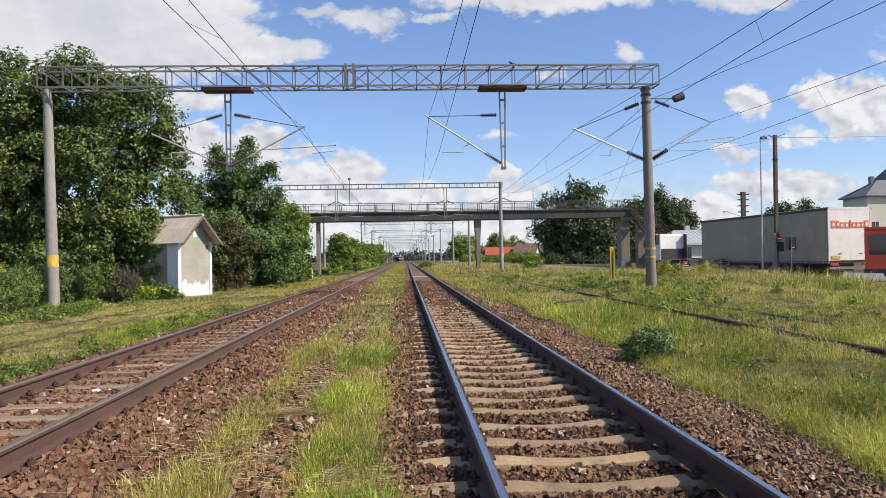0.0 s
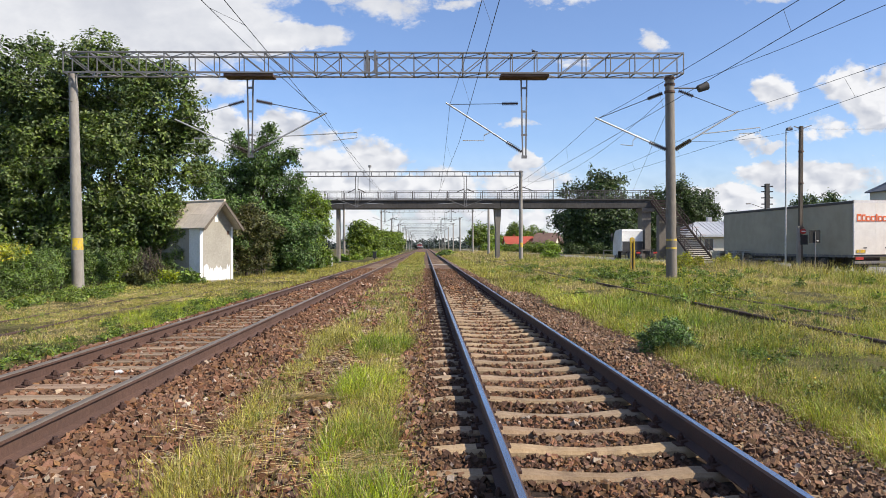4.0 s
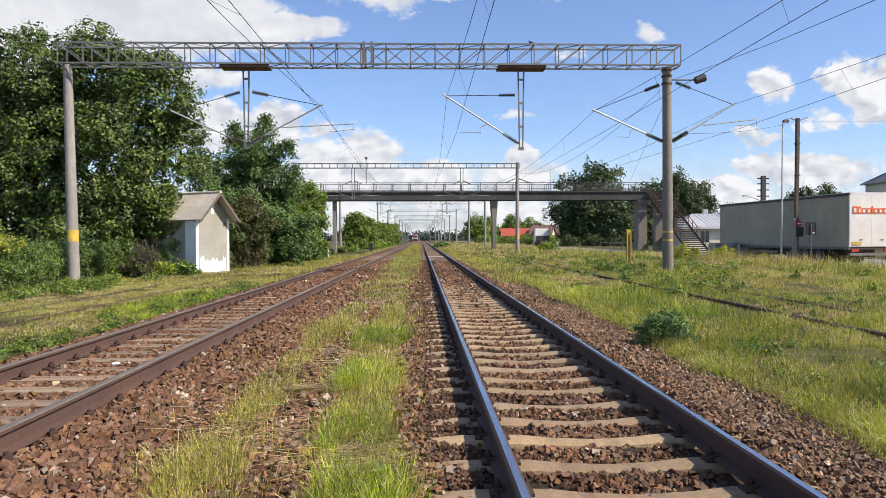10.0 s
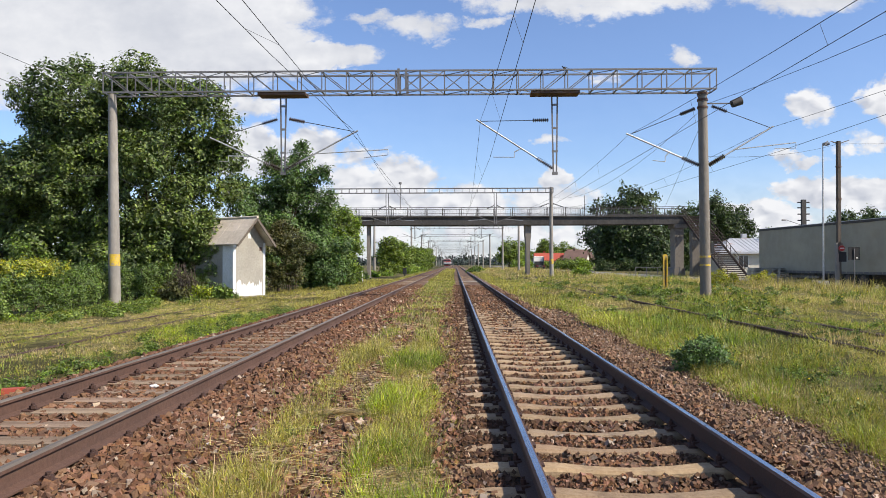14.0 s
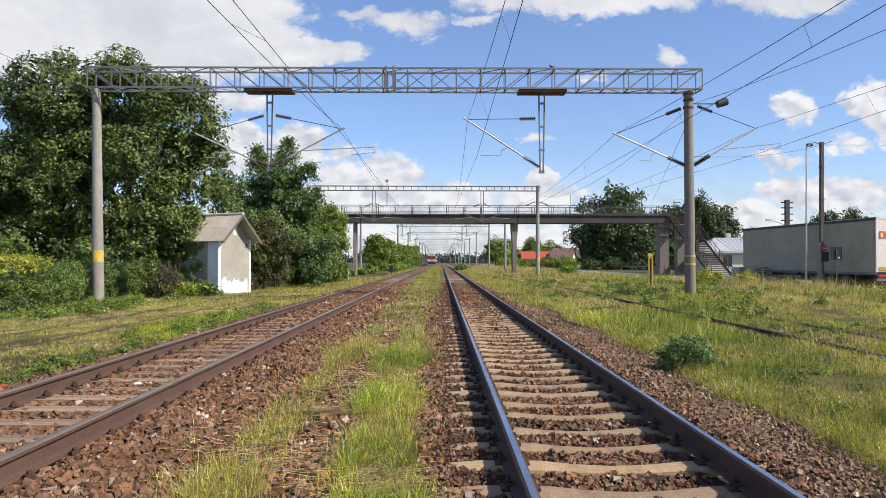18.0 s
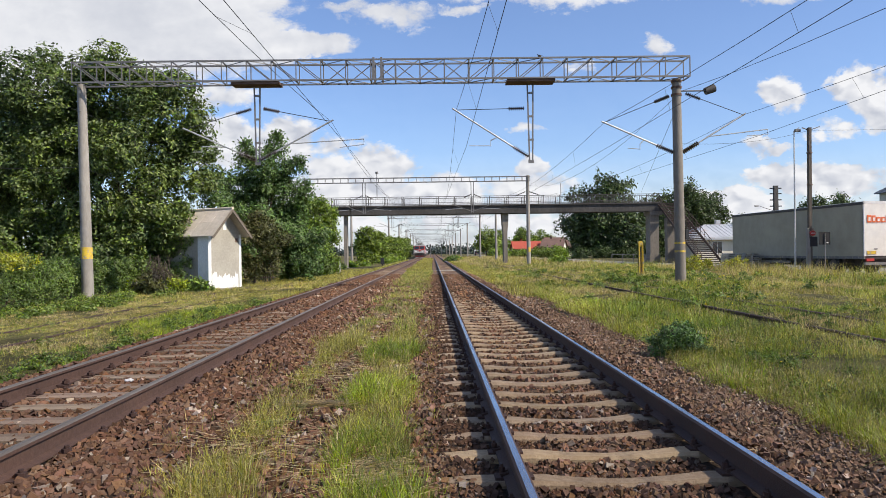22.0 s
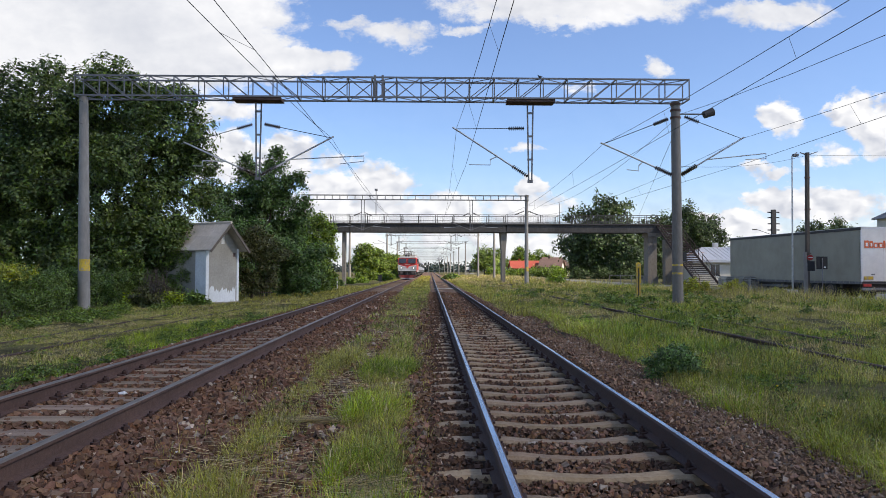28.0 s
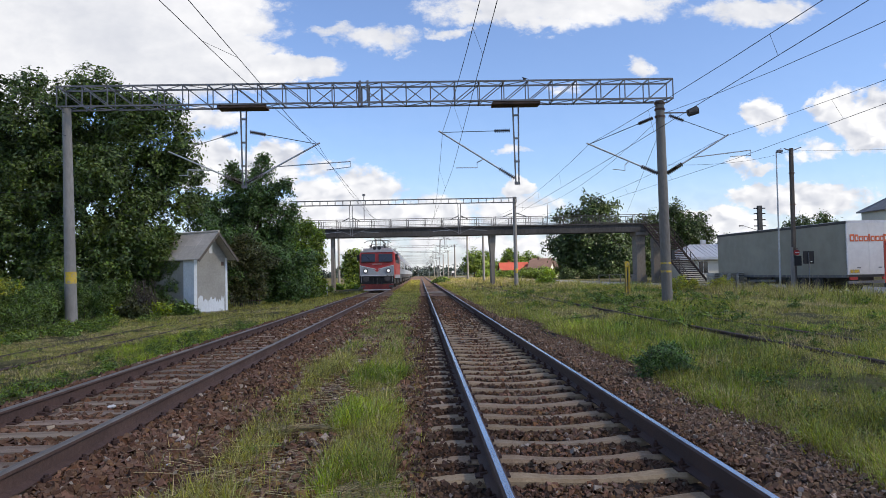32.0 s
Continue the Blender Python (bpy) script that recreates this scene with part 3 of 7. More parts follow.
def pole(g, x, y, zb, zt, r0, r1, lean=0.0, band=True, mat=None):
    bm = B()
    tube(bm, (x, y, zb), (x + lean, y, zt), r0, r1, 18)
    p = part("pole", bm, mat or M["concrete"], g)
    if band:
        bm = B()
        s0, s1 = (1.25 - zb) / (zt - zb), (1.72 - zb) / (zt - zb)
        rings = []
        for s, z in ((s0, 1.25), (s1, 1.72)):
            r = r0 + (r1 - r0) * s + 0.004
            rings.append([bm.verts.new((x + lean * s + r * math.cos(radians(a)), y + r * math.sin(radians(a)), z)) for a in range(-118, 41, 10)])
        for i in range(len(rings[0]) - 1):
            bm.faces.new((rings[0][i], rings[0][i + 1], rings[1][i + 1], rings[1][i])).smooth = True
        part("yellow_band", bm, M["yellow"], p, "worn yellow painted band")
    return p


def hanger(g, x, y, zt, zb):
    """The twin post that hangs from the beam and carries the brackets."""
    h = part("hanger_plate", plate_bm(x - 0.97, x + 0.97, y - 0.35, y + 0.35, zt - 0.10, zt), M["steel_rust"], g, "rusty hanger plate")
    for s in (-1, 1):
        stick("hanger_bar", (x + s * 0.115, y, zt - 0.14), (x + s * 0.062, y, zb), 0.036, 0.06, M["steel"], g)
    z = zt - 0.5
    while z > zb:
        stick("batten", (x - 0.12, y, z), (x + 0.12, y, z), 0.04, 0.08, M["steel"], g)
        z -= 0.95
    stick("batten", (x - 0.11, y, zb), (x + 0.11, y, zb), 0.06, 0.12, M["steel"], g)
    return h


def plate_bm(*v):
    bm = B()
    box(bm, *v)
    return bm


def bracket(g, foot, tip, anchor, arm_from, arm_to, y):
    """A tubular cantilever: insulator, sloping tube, tie with its insulator, registration arm."""
    f, t = Vector((foot[0], y, foot[1])), Vector((tip[0], y, tip[1]))
    d = (t - f).normalized()
    bm = B()
    insulator_bm(bm, f, f + d * 0.75, 0.105, 9)
    part("insulator", bm, M["insulator"], g)
    bm = B()
    tube(bm, f + d * 0.5, t + d * 0.12, 0.034, n=8)
    part("cantilever_tube", bm, M["steel_white"], g)
    a = Vector((anchor[0], y, anchor[1]))
    e = (t - a).normalized()
    bm = B()
    insulator_bm(bm, a + e * 0.15, a + e * 0.8, 0.09, 8)
    part("insulator", bm, M["insulator"], g)
    bm = B()
    tube(bm, a + e * 0.6, t, 0.014, n=6)
    part("tie_rod", bm, M["wire"], g)
    bm = B()
    p, q = Vector((arm_from[0], y, arm_from[1])), Vector((arm_to[0], y, arm_to[1]))
    on = f.lerp(t, 0.42)
    tube(bm, on, p, 0.022, n=6)
    tube(bm, p, p - Vector((0, 0, 0.22)), 0.014, n=6)
    tube(bm, p - Vector((0, 0, 0.22)), q, 0.016, n=6)
    part("registration_arm", bm, M["steel_white"], g)


GANTRIES = []


def make_gantries():
    y = 29.0
    g = thing("overhead_line_gantry", 0, 0, 0, 0, "galvanised lattice gantry beam on two grey spun concrete poles", "gantry", "overhead line gantries")
    truss(g, -14.25, 10.46, 8.27, 9.07, y, 0.75, 0.975, M["steel"])
    for xx in (-2.26, -1.95):
        for yy in (y - 0.40, y + 0.40):
            stick("splice_plate", (xx, yy, 8.25), (xx, yy, 9.15), 0.09, 0.03, M["steel"], g)
    pole(g, -13.88, y, -0.5, 8.27, 0.235, 0.165, -0.16)
    p = pole(g, 10.08, y, -0.3, 8.25, 0.218, 0.175, -0.06, band=False, mat=M["concrete_brown"])
    for z in (7.55, 7.85, 8.1):
        bm = B()
        tube(bm, (10.02, y, z), (10.02, y, z + 0.08), 0.215, n=14)
        part("clamp", bm, M["steel_rust"], p)
    bm = B()
    box(bm, 10.27, 10.40, y - 0.12, y + 0.12, 1.70, 2.10)
    part("switch_box", bm, M["black"], p, "small dark box clamped on the pole")
    for z in (1.18, 1.52):
        bm = B()
        tube(bm, (10.07, y, z), (10.07, y, z + 0.08), 0.216, 0.215, 18, False)
        part("yellow_band", bm, M["yellow"], p, "worn yellow painted band")
    hanger(g, -7.0, y, 8.24, 5.0)
    hanger(g, 4.05, y, 8.24, 4.95)
    # over the right track
    bracket(g, (3.95, 5.15), (0.98, 7.08), (3.95, 7.12), (2.42, 5.83), (1.55, 5.62), y)
    # over the left track, and the arm to the siding side
    bracket(g, (-6.9, 5.15), (-4.05, 6.68), (-6.9, 7.25), (-2.72, 5.95), (-3.7, 5.62), y)
    bracket(g, (-7.1, 5.15), (-9.9, 6.42), (-7.1, 7.25), (-9.25, 5.72), (-9.6, 5.5), y)
    # over the old tracks, from the right pole
    bracket(g, (9.85, 5.25), (7.05, 6.50), (9.85, 7.6), (8.5, 5.62), (8.0, 5.45), y)
    bracket(g, (10.25, 5.25), (12.75, 6.75), (10.25, 7.7), (13.75, 6.15), (12.9, 5.9), y)
    bm = B()
    tube(bm, (11.2, y, 7.72), (11.58, y, 7.86), 0.15, 0.17, 14)
    tube(bm, (11.58, y, 7.86), (11.62, y, 7.87), 0.12, 0.10, 14)
    part("floodlight", bm, M["loco_dark"], g, "round dark weathered lamp housing")
    bm = B()
    tube(bm, (10.2, y, 7.75), (11.25, y, 7.75), 0.03, n=6)
    part("lamp_arm", bm, M["steel"], g)

    def plain(y, xl, xr, zt=9.08, zb=8.62, drops=(-7.0, 4.2), lite=False):
        g = thing("overhead_line_gantry", 0, 0, 0, 0, "slender lattice gantry beam on grey poles across the tracks", "gantry", "overhead line gantries")
        truss(g, xl, xr, zb, zt, y, 0.5, 0.78 if y < 100 else 1.05, M["steel"], False)
        pole(g, xl + 0.3, y, -0.5, zt - 0.1, 0.22, 0.16, 0, band=False)
        pole(g, xr - 0.2, y, -0.5, zt + 0.1, 0.22, 0.16, 0, band=not lite)
        for x in drops:
            stick("hanger_bar", (x - 0.14, y, zb), (x - 0.1, y, 5.4), 0.07, 0.07, M["steel"], g)
            stick("hanger_bar", (x + 0.14, y, zb), (x + 0.1, y, 5.4), 0.07, 0.07, M["steel"], g)
            for sx in (-1, 1):
                bm = B()
                tube(bm, (x, y, 5.5), (x + sx * 2.1, y, 6.3), 0.030, n=6)
                part("cantilever_tube", bm, M["steel"], g)
                bm = B()
                insulator_bm(bm, (x + sx * 0.15, y, 7.3), (x + sx * 0.9, y, 6.95), 0.08, 6)
                part("insulator", bm, M["insulator"], g)
                bm = B()
                tube(bm, (x + sx * 1.0, y, 5.85), (x + sx * 2.8, y, 5.75), 0.022, n=6)
                part("registration_arm", bm, M["steel_white"], g)
        return g
    g = plain(74.0, -13.3, 10.15)
    bm = B()
    tube(bm, (-5.65, 74, 6.9), (-5.65, 74, 9.6), 0.04, n=8)
    tube(bm, (-5.65, 74, 9.55), (-5.65, 74, 9.75), 0.16, n=10)
    part("horn_post", bm, M["steel"], g)
    bm = B()
    insulator_bm(bm, (10.1, 74, 7.5), (11.2, 74, 7.1), 0.08, 6)
    insulator_bm(bm, (9.7, 74, 7.5), (8.7, 74, 7.1), 0.08, 6)
    part("insulator", bm, M["insulator"], g)
    for yy, xl, xr in ((119, -13.7, 10.8), (150, -9.4, 10.2), (192, -9.2, 9.6), (238, -9.0, 9.6), (285, -9.0, 9.5), (335, -9.0, 9.5), (395, -9.0, 9.5), (470, -9.0, 9.5)):
        plain(float(yy), xl, xr, drops=(-6.6, 4.3), lite=True)


def wire(name, points, r, parent, sag=0.0, label=""):
    """A hanging wire through its supports, as a part of its line."""
    cu = bpy.data.curves.new(name, "CURVE")
    cu.dimensions, cu.bevel_depth, cu.bevel_resolution = "3D", r * 0.62, 1
    pts = []
    for a, b in zip(points, points[1:]):
        a, b = Vector(a), Vector(b)
        k = 12 if sag else 1
        for i in range(k):
            s = i / k
            pts.append(a.lerp(b, s) - Vector((0, 0, 4 * sag * s * (1 - s))))
    pts.append(Vector(points[-1]))
    sp = cu.splines.new("POLY")
    sp.points.add(len(pts) - 1)
    for q, p in zip(sp.points, pts):
        q.co = (*p, 1)
    cu.materials.append(M["wire"])
    ob = new(name, cu)
    ob.parent = parent
    return ob


def make_wires():
    ys = [-24, 29, 74, 119, 150, 192, 238, 285, 335, 395, 470]
    lines = ((1.42, 1.08, 1.04, 1.28, 7.10, 5.58, 0.35, 1.20, 10), (-3.33, -3.68, -4.02, -3.58, 6.66, 5.58, -0.2, 0.9, 10), (7.2, 7.2, 7.05, 7.0, 6.50, 5.50, 0.15, 0.7, 3), (13.1, 13.1, 12.75, 10.8, 6.75, 5.80, 0.2, 0.7, 2))
    for (x, behind, tip, far, zt, zc, zig, sag, last), aside in zip(lines, (0.35, -0.4, 0.0, 0.0)):
        line = thing("overhead_line", 0, 0, 0, 0, "dark copper contact wire hung from a sagging catenary", "overhead line", "overhead wires")
        yy = ys[:last + 1]
        contact = [(behind if i == 0 else x if i == 1 else far + (zig if i % 2 else -zig), y, zc) for i, y in enumerate(yy)]
        top = [(tip + aside if i == 0 else tip if i == 1 else far, y, zt if i < 2 else 7.0) for i, y in enumerate(yy)]
        wire("contact_wire", contact, 0.012, line)
        wire("catenary_wire", top, 0.012, line, sag)
        for i in range(min(4, last)):
            for j in range(1, 7):
                s = j / 7
                c0, c1, t0, t1 = (Vector(p) for p in (contact[i], contact[i + 1], top[i], top[i + 1]))
                t = t0.lerp(t1, s) - Vector((0, 0, 4 * sag * s * (1 - s)))
                wire("dropper", [t, c0.lerp(c1, s)], 0.006, line)
    f = thing("feeder_line", 0, 0, 0, 0, "dark feeder cable along the grey poles", "cable", "overhead wires")
    wire("feeder_wire", [(10.9, -24, 7.8), (10.25, 29, 7.75), (9.9, 74, 8.2)], 0.013, f, 1.4)
    c = thing("service_cable", 0, 0, 0, 0, "black service cable slung between the poles", "cable", "overhead wires")
    wire("cable", [(10.2, 29, 5.6), (21.3, 40, 7.9), (60, 60, 12.0)], 0.013, c, 0.25)
    for z, sag in ((8.05, 0.45), (7.15, 0.25)):
        f = thing("feeder_line", 0, 0, 0, 0, "dark feeder cable along the grey poles", "cable", "overhead wires")
        wire("feeder_wire", [(-14.0, -24, z), (-14.0, 29, z), (-13.0, 74, z)], 0.013, f, sag)
    c = thing("service_cable", 0, 0, 0, 0, "black service cable slung towards the hedge", "cable", "overhead wires")
    wire("cable", [(-34, 27, 5.9), (-14.0, 29, 4.95), (-11, 46, 3.4)], 0.013, c, 0.4)
    c = thing("stay_wire", 0, 0, 0, 0, "dark stay wire from the pole to the footbridge", "wire", "overhead wires")
    wire("wire", [(9.95, 29, 6.9), (24.6, 84, 7.9)], 0.016, c)


# ---------------------------------------------------------------- vegetation
def blades(name, x, y, z, h, w, material, label, seed, lean=0.5, category="grass", tuft=7):
    """Grass in tufts at the given places: bent strips of three triangles that lean out of the tuft; one object of stuff."""
    rng = np.random.default_rng(seed)
    k = np.repeat(np.arange(len(x)), tuft)
    n = len(k)
    spread = 0.03 + 0.28 * h[k]
    a0 = rng.uniform(0, 2 * np.pi, n)
    r0 = np.abs(rng.normal(0, 1, n))
    x, y, z = x[k] + np.cos(a0) * r0 * spread, y[k] + np.sin(a0) * r0 * spread, z[k]
    h, w = h[k] * rng.uniform(0.25, 1.25, n), (w + 0 * h)[k] if np.ndim(w) else np.full(n, w)
    a = rng.uniform(0, 2 * np.pi, n)
    tilt = np.abs(rng.normal(0.12, lean, n)) + 0.15 * r0
    dx, dy = np.cos(a) * w / 2, np.sin(a) * w / 2
    b = a0 + rng.normal(0, 0.6, n)
    lx, ly = np.cos(b) * tilt * h, np.sin(b) * tilt * h
    base = np.stack([x, y, z], 1)
    side = np.stack([dx, dy, np.zeros(n)], 1)
    mid = base + np.stack([lx * 0.3, ly * 0.3, h * 0.58], 1)
    tip = base + np.stack([lx, ly, h * np.cos(np.clip(tilt, 0, 1.2))], 1)
    if y.mean() < 13:
        v = np.stack([base - side, base + side, mid - side * 0.8, mid + side * 0.8, tip], 1).reshape(-1, 3)
        q = np.arange(n)[:, None] * 5
        f = np.concatenate([q + np.array([[0, 1, 3]]), q + np.array([[2, 3, 4]])], 0)
    else:
        v = np.stack([base - side, base + side, tip], 1).reshape(-1, 3)
        f = np.arange(3 * n).reshape(-1, 3)
    ob = new(name, arrays(name, v, f, material))
    return tagged(ob, label, category, kind="stuff")


def patches(rng, count, x0, x1, y0, y1, scale, keep, seed):
    """Random places in a rectangle, thinned by a smooth patchiness."""
    x, y = rng.uniform(x0, x1, count), rng.uniform(y0, y1, count)
    r = np.random.default_rng(seed)
    s = np.zeros(count)
    for _ in range(6):
        kx, ky, ph = r.normal(0, 1 / scale), r.normal(0, 0.6 / scale), r.uniform(0, 6.3)
        s += np.sin(kx * x * 2 + ky * y * 2 + ph)
    s = s / 3.5
    ok = s + rng.normal(0, 0.35, count) > keep
    return x[ok], y[ok], s[ok]


def tussock(x, y, size, seed):
    """A smooth random field between 0 and 1 with lumps of the given size."""
    r = np.random.default_rng(seed).uniform(0, 1, (64, 64))
    gx, gy = x / size, y / size * 0.8
    i, j = np.floor(gx).astype(int), np.floor(gy).astype(int)
    fx, fy = gx - i, gy - j
    fx, fy = fx * fx * (3 - 2 * fx), fy * fy * (3 - 2 * fy)
    a = r[i % 64, j % 64] * (1 - fx) + r[(i + 1) % 64, j % 64] * fx
    b = r[i % 64, (j + 1) % 64] * (1 - fx) + r[(i + 1) % 64, (j + 1) % 64] * fx
    return a * (1 - fy) + b * fy


def stones(name, n, x, y, z, size, material, label, seed):
    """Angular stones: jittered boxes, joined."""
    rng = np.random.default_rng(seed)
    cube = np.array([(i, j, k) for k in (-1, 1) for j in (-1, 1) for i in (-1, 1)], float)
    faces = np.array(((0, 2, 3, 1), (4, 5, 7, 6), (0, 1, 5, 4), (2, 6, 7, 3), (0, 4, 6, 2), (1, 3, 7, 5)))
    v = cube[None] * (0.5 * size)[:, None, None] * rng.uniform(0.60, 1.25, (n, 1, 3)) * rng.uniform(0.58, 1.06, (n, 8, 1))
    q = rng.normal(0, 1, (n, 4))
    q /= np.linalg.norm(q, axis=1, keepdims=True)
    a, b, c, d = q.T
    R = np.stack([np.stack([1 - 2 * (c * c + d * d), 2 * (b * c - a * d), 2 * (b * d + a * c)], 1),
                  np.stack([2 * (b * c + a * d), 1 - 2 * (b * b + d * d), 2 * (c * d - a * b)], 1),
                  np.stack([2 * (b * d - a * c), 2 * (c * d + a * b), 1 - 2 * (b * b + c * c)], 1)], 1)
    v = np.einsum("nij,nkj->nki", R, v) + np.stack([x, y, z], 1)[:, None]
    f = (np.arange(n)[:, None, None] * 8 + faces[None]).reshape(-1, 4)
    p = v.reshape(-1, 3)
    up = np.cross(p[f[:, 2]] - p[f[:, 0]], p[f[:, 3]] - p[f[:, 1]])
    f = f[up[:, 2] > -0.12 * np.linalg.norm(up, axis=1)]    # the stones' undersides lie in the bed
    ob = new(name, arrays(name, v.reshape(-1, 3), f, material))
    return tagged(ob, label, "ballast", kind="stuff")


def make_stones():
    rng = np.random.default_rng(11)
    for name, count, y0, y1, big in (("ballast_stones_behind", 15000, -6.0, 2.0, 0.060), ("ballast_stones", 90000, 2.0, 8.0, 0.0365), ("ballast_stones_mid", 50000, 8.0, 16.0, 0.043), ("ballast_stones_far", 42000, 16.0, 48.0, 0.064)):
        x, y = rng.uniform(-5.35, 4.05, count), rng.uniform(y0, y1, count)
        keep = np.ones(count, bool)
        for c, bare in ((RIGHT, 0.992), (LEFT, 0.74)):
            on = (np.abs(((y - FIRST + PITCH / 2) % PITCH) - PITCH / 2) < (0.084 if c > 0 else 0.105)) & (np.abs(x - c) < (1.25 if c > 0 else 0.7))
            keep &= ~(on & (rng.uniform(0, 1, count) < np.interp(y, (12, 24), (1.0, 0.25)) * np.where(x - c > 0.95, 0.30 if c > 0 else 0.05, np.where(x - c < -0.95, 0.85 if c > 0 else 0.2, bare))))
            for s in (-HALF, HALF):
                keep &= np.abs(x - c - s) > 0.09
        mid = (x > -1.75) & (x < -0.3)
        keep &= ~(mid & (rng.uniform(0, 1, count) < 0.25))
        x, y = x[keep], y[keep]
        n = len(x)
        size = np.clip(rng.lognormal(math.log(big), 0.38, n), 0.016, big * 1.75) * np.interp(x, (-0.2, 0.0, 2.5, 3.0, 3.3), (1.08, 0.8, 0.8, 0.72, 0.6))
        z = bed_height(x) + silt(x, y) + rng.uniform(-0.022, 0.034, n) - np.where((x > 0.5) & (x < 2.0), 0.006, 0.0)
        pale = rng.uniform(0, 1, n) < np.interp(x, (-2.6, -1.6, 0.2, 2.4, 3.2), (0.05, 0.07, 0.03, 0.04, 0.14))
        for nm, pick, mat, lab in ((name, ~pale, "stone", "reddish brown angular ballast stones between the rails"), (name.replace("stones", "chippings"), pale, "stone_pale", "pale grey and pinkish stones among the ballast")):
            stones(nm, int(pick.sum()), x[pick], y[pick], z[pick], size[pick], M[mat], lab, 3)


def leaf_cloud(centres, radii, count, size, seed, squash=0.9, hollow=0.55):
    """Leaves set on and in a heap of lumps, drawn as small folded quads gathered in twigs."""
    rng = np.random.default_rng(seed)
    centres, radii = np.array(centres, float), np.array(radii, float)
    p = radii ** 2
    which = rng.choice(len(centres), count // 14, p=p / p.sum())
    d = rng.normal(0, 1, (len(which), 3))
    d /= np.linalg.norm(d, axis=1, keepdims=True)
    r = hollow + (1.06 - hollow) * rng.uniform(0, 1, len(which)) ** 0.6
    twig = centres[which] + d * (radii[which] * r)[:, None] * np.array((1, 1, squash))
    pos = np.repeat(twig, 14, 0) + rng.normal(0, size * 1.25, (len(twig) * 14, 3)) * np.array((1, 1, 0.75))
    out = np.repeat(d, 14, 0)
    n = len(pos)
    nrm = out * 0.85 + rng.normal(0, 0.5, (n, 3)) + np.array((0, 0, 0.45))
    nrm /= np.linalg.norm(nrm, axis=1, keepdims=True)
    a = np.cross(nrm, rng.normal(0, 1, (n, 3)))
    a /= np.linalg.norm(a, axis=1, keepdims=True) + 1e-9
    b = np.cross(nrm, a)
    s = size * rng.uniform(0.6, 1.25, n)[:, None]
    v = np.stack([pos - a * s * 0.85, pos - b * s * 0.42 + nrm * s * 0.12, pos + a * s * 0.85, pos + b * s * 0.42 + nrm * s * 0.12], 1).reshape(-1, 3)
    k = np.arange(n)[:, None] * 4
    return v, np.concatenate([k + np.array([[0, 1, 2]]), k + np.array([[0, 2, 3]])], 0)


def make_tree(name, x, y, lumps, leaves, size, material, label, trunk_h=2.0, trunk_r=0.25, seed=0, category="tree", hollow=0.55, group="", z0=None):
    """A tapered trunk with limbs into every lump of the crown, and a crown of many leaves."""
    g = z0 if z0 is not None else float(hill(x, y)) - 0.05
    t = thing(name, x, y, g, 0, label, category, group)
    rng = random.Random(seed)
    bm = B()
    tube(bm, (0, 0, -0.1), (0.05, 0, trunk_h), trunk_r * 1.25, trunk_r * 0.8, 10)
    for cx, cy, cz, r in lumps:
        a = Vector((0.05, 0, trunk_h * rng.uniform(0.75, 1.0)))
        e = Vector((cx, cy, cz + r * 0.3))
        m = a.lerp(e, 0.5) + Vector((rng.uniform(-0.2, 0.2), rng.uniform(-0.2, 0.2), 0.25))
        tube(bm, a, m, trunk_r * 0.45, trunk_r * 0.28, 6)
        tube(bm, m, e, trunk_r * 0.28, trunk_r * 0.08, 6)
    part("trunk", bm, M["bark"], t)
    sub = []
    for cx, cy, cz, r in lumps:
        sub.append((cx, cy, cz, r * 0.66))
        for _ in range(13):
            d = Vector((rng.gauss(0, 1), rng.gauss(0, 1), rng.gauss(0, 0.9))).normalized() * r * 0.76
            sub.append((cx + d.x, cy + d.y, cz + d.z * 0.9, r * rng.uniform(0.22, 0.42)))
    v, f = leaf_cloud([s[:3] for s in sub], [s[3] for s in sub], leaves, size, seed + 1, hollow=hollow)
    v[:, 2] = np.maximum(v[:, 2], 0.03)
    ob = new("crown", arrays("crown", v, f, material))
    ob.parent = t
    return t


def leaf(name, a, b, through_light=0.3):
    return surface(name, a, b, 0.5, grain=3, stain=0.35, bump=0.0, island=0.72, spec=0.4, through_light=through_light)


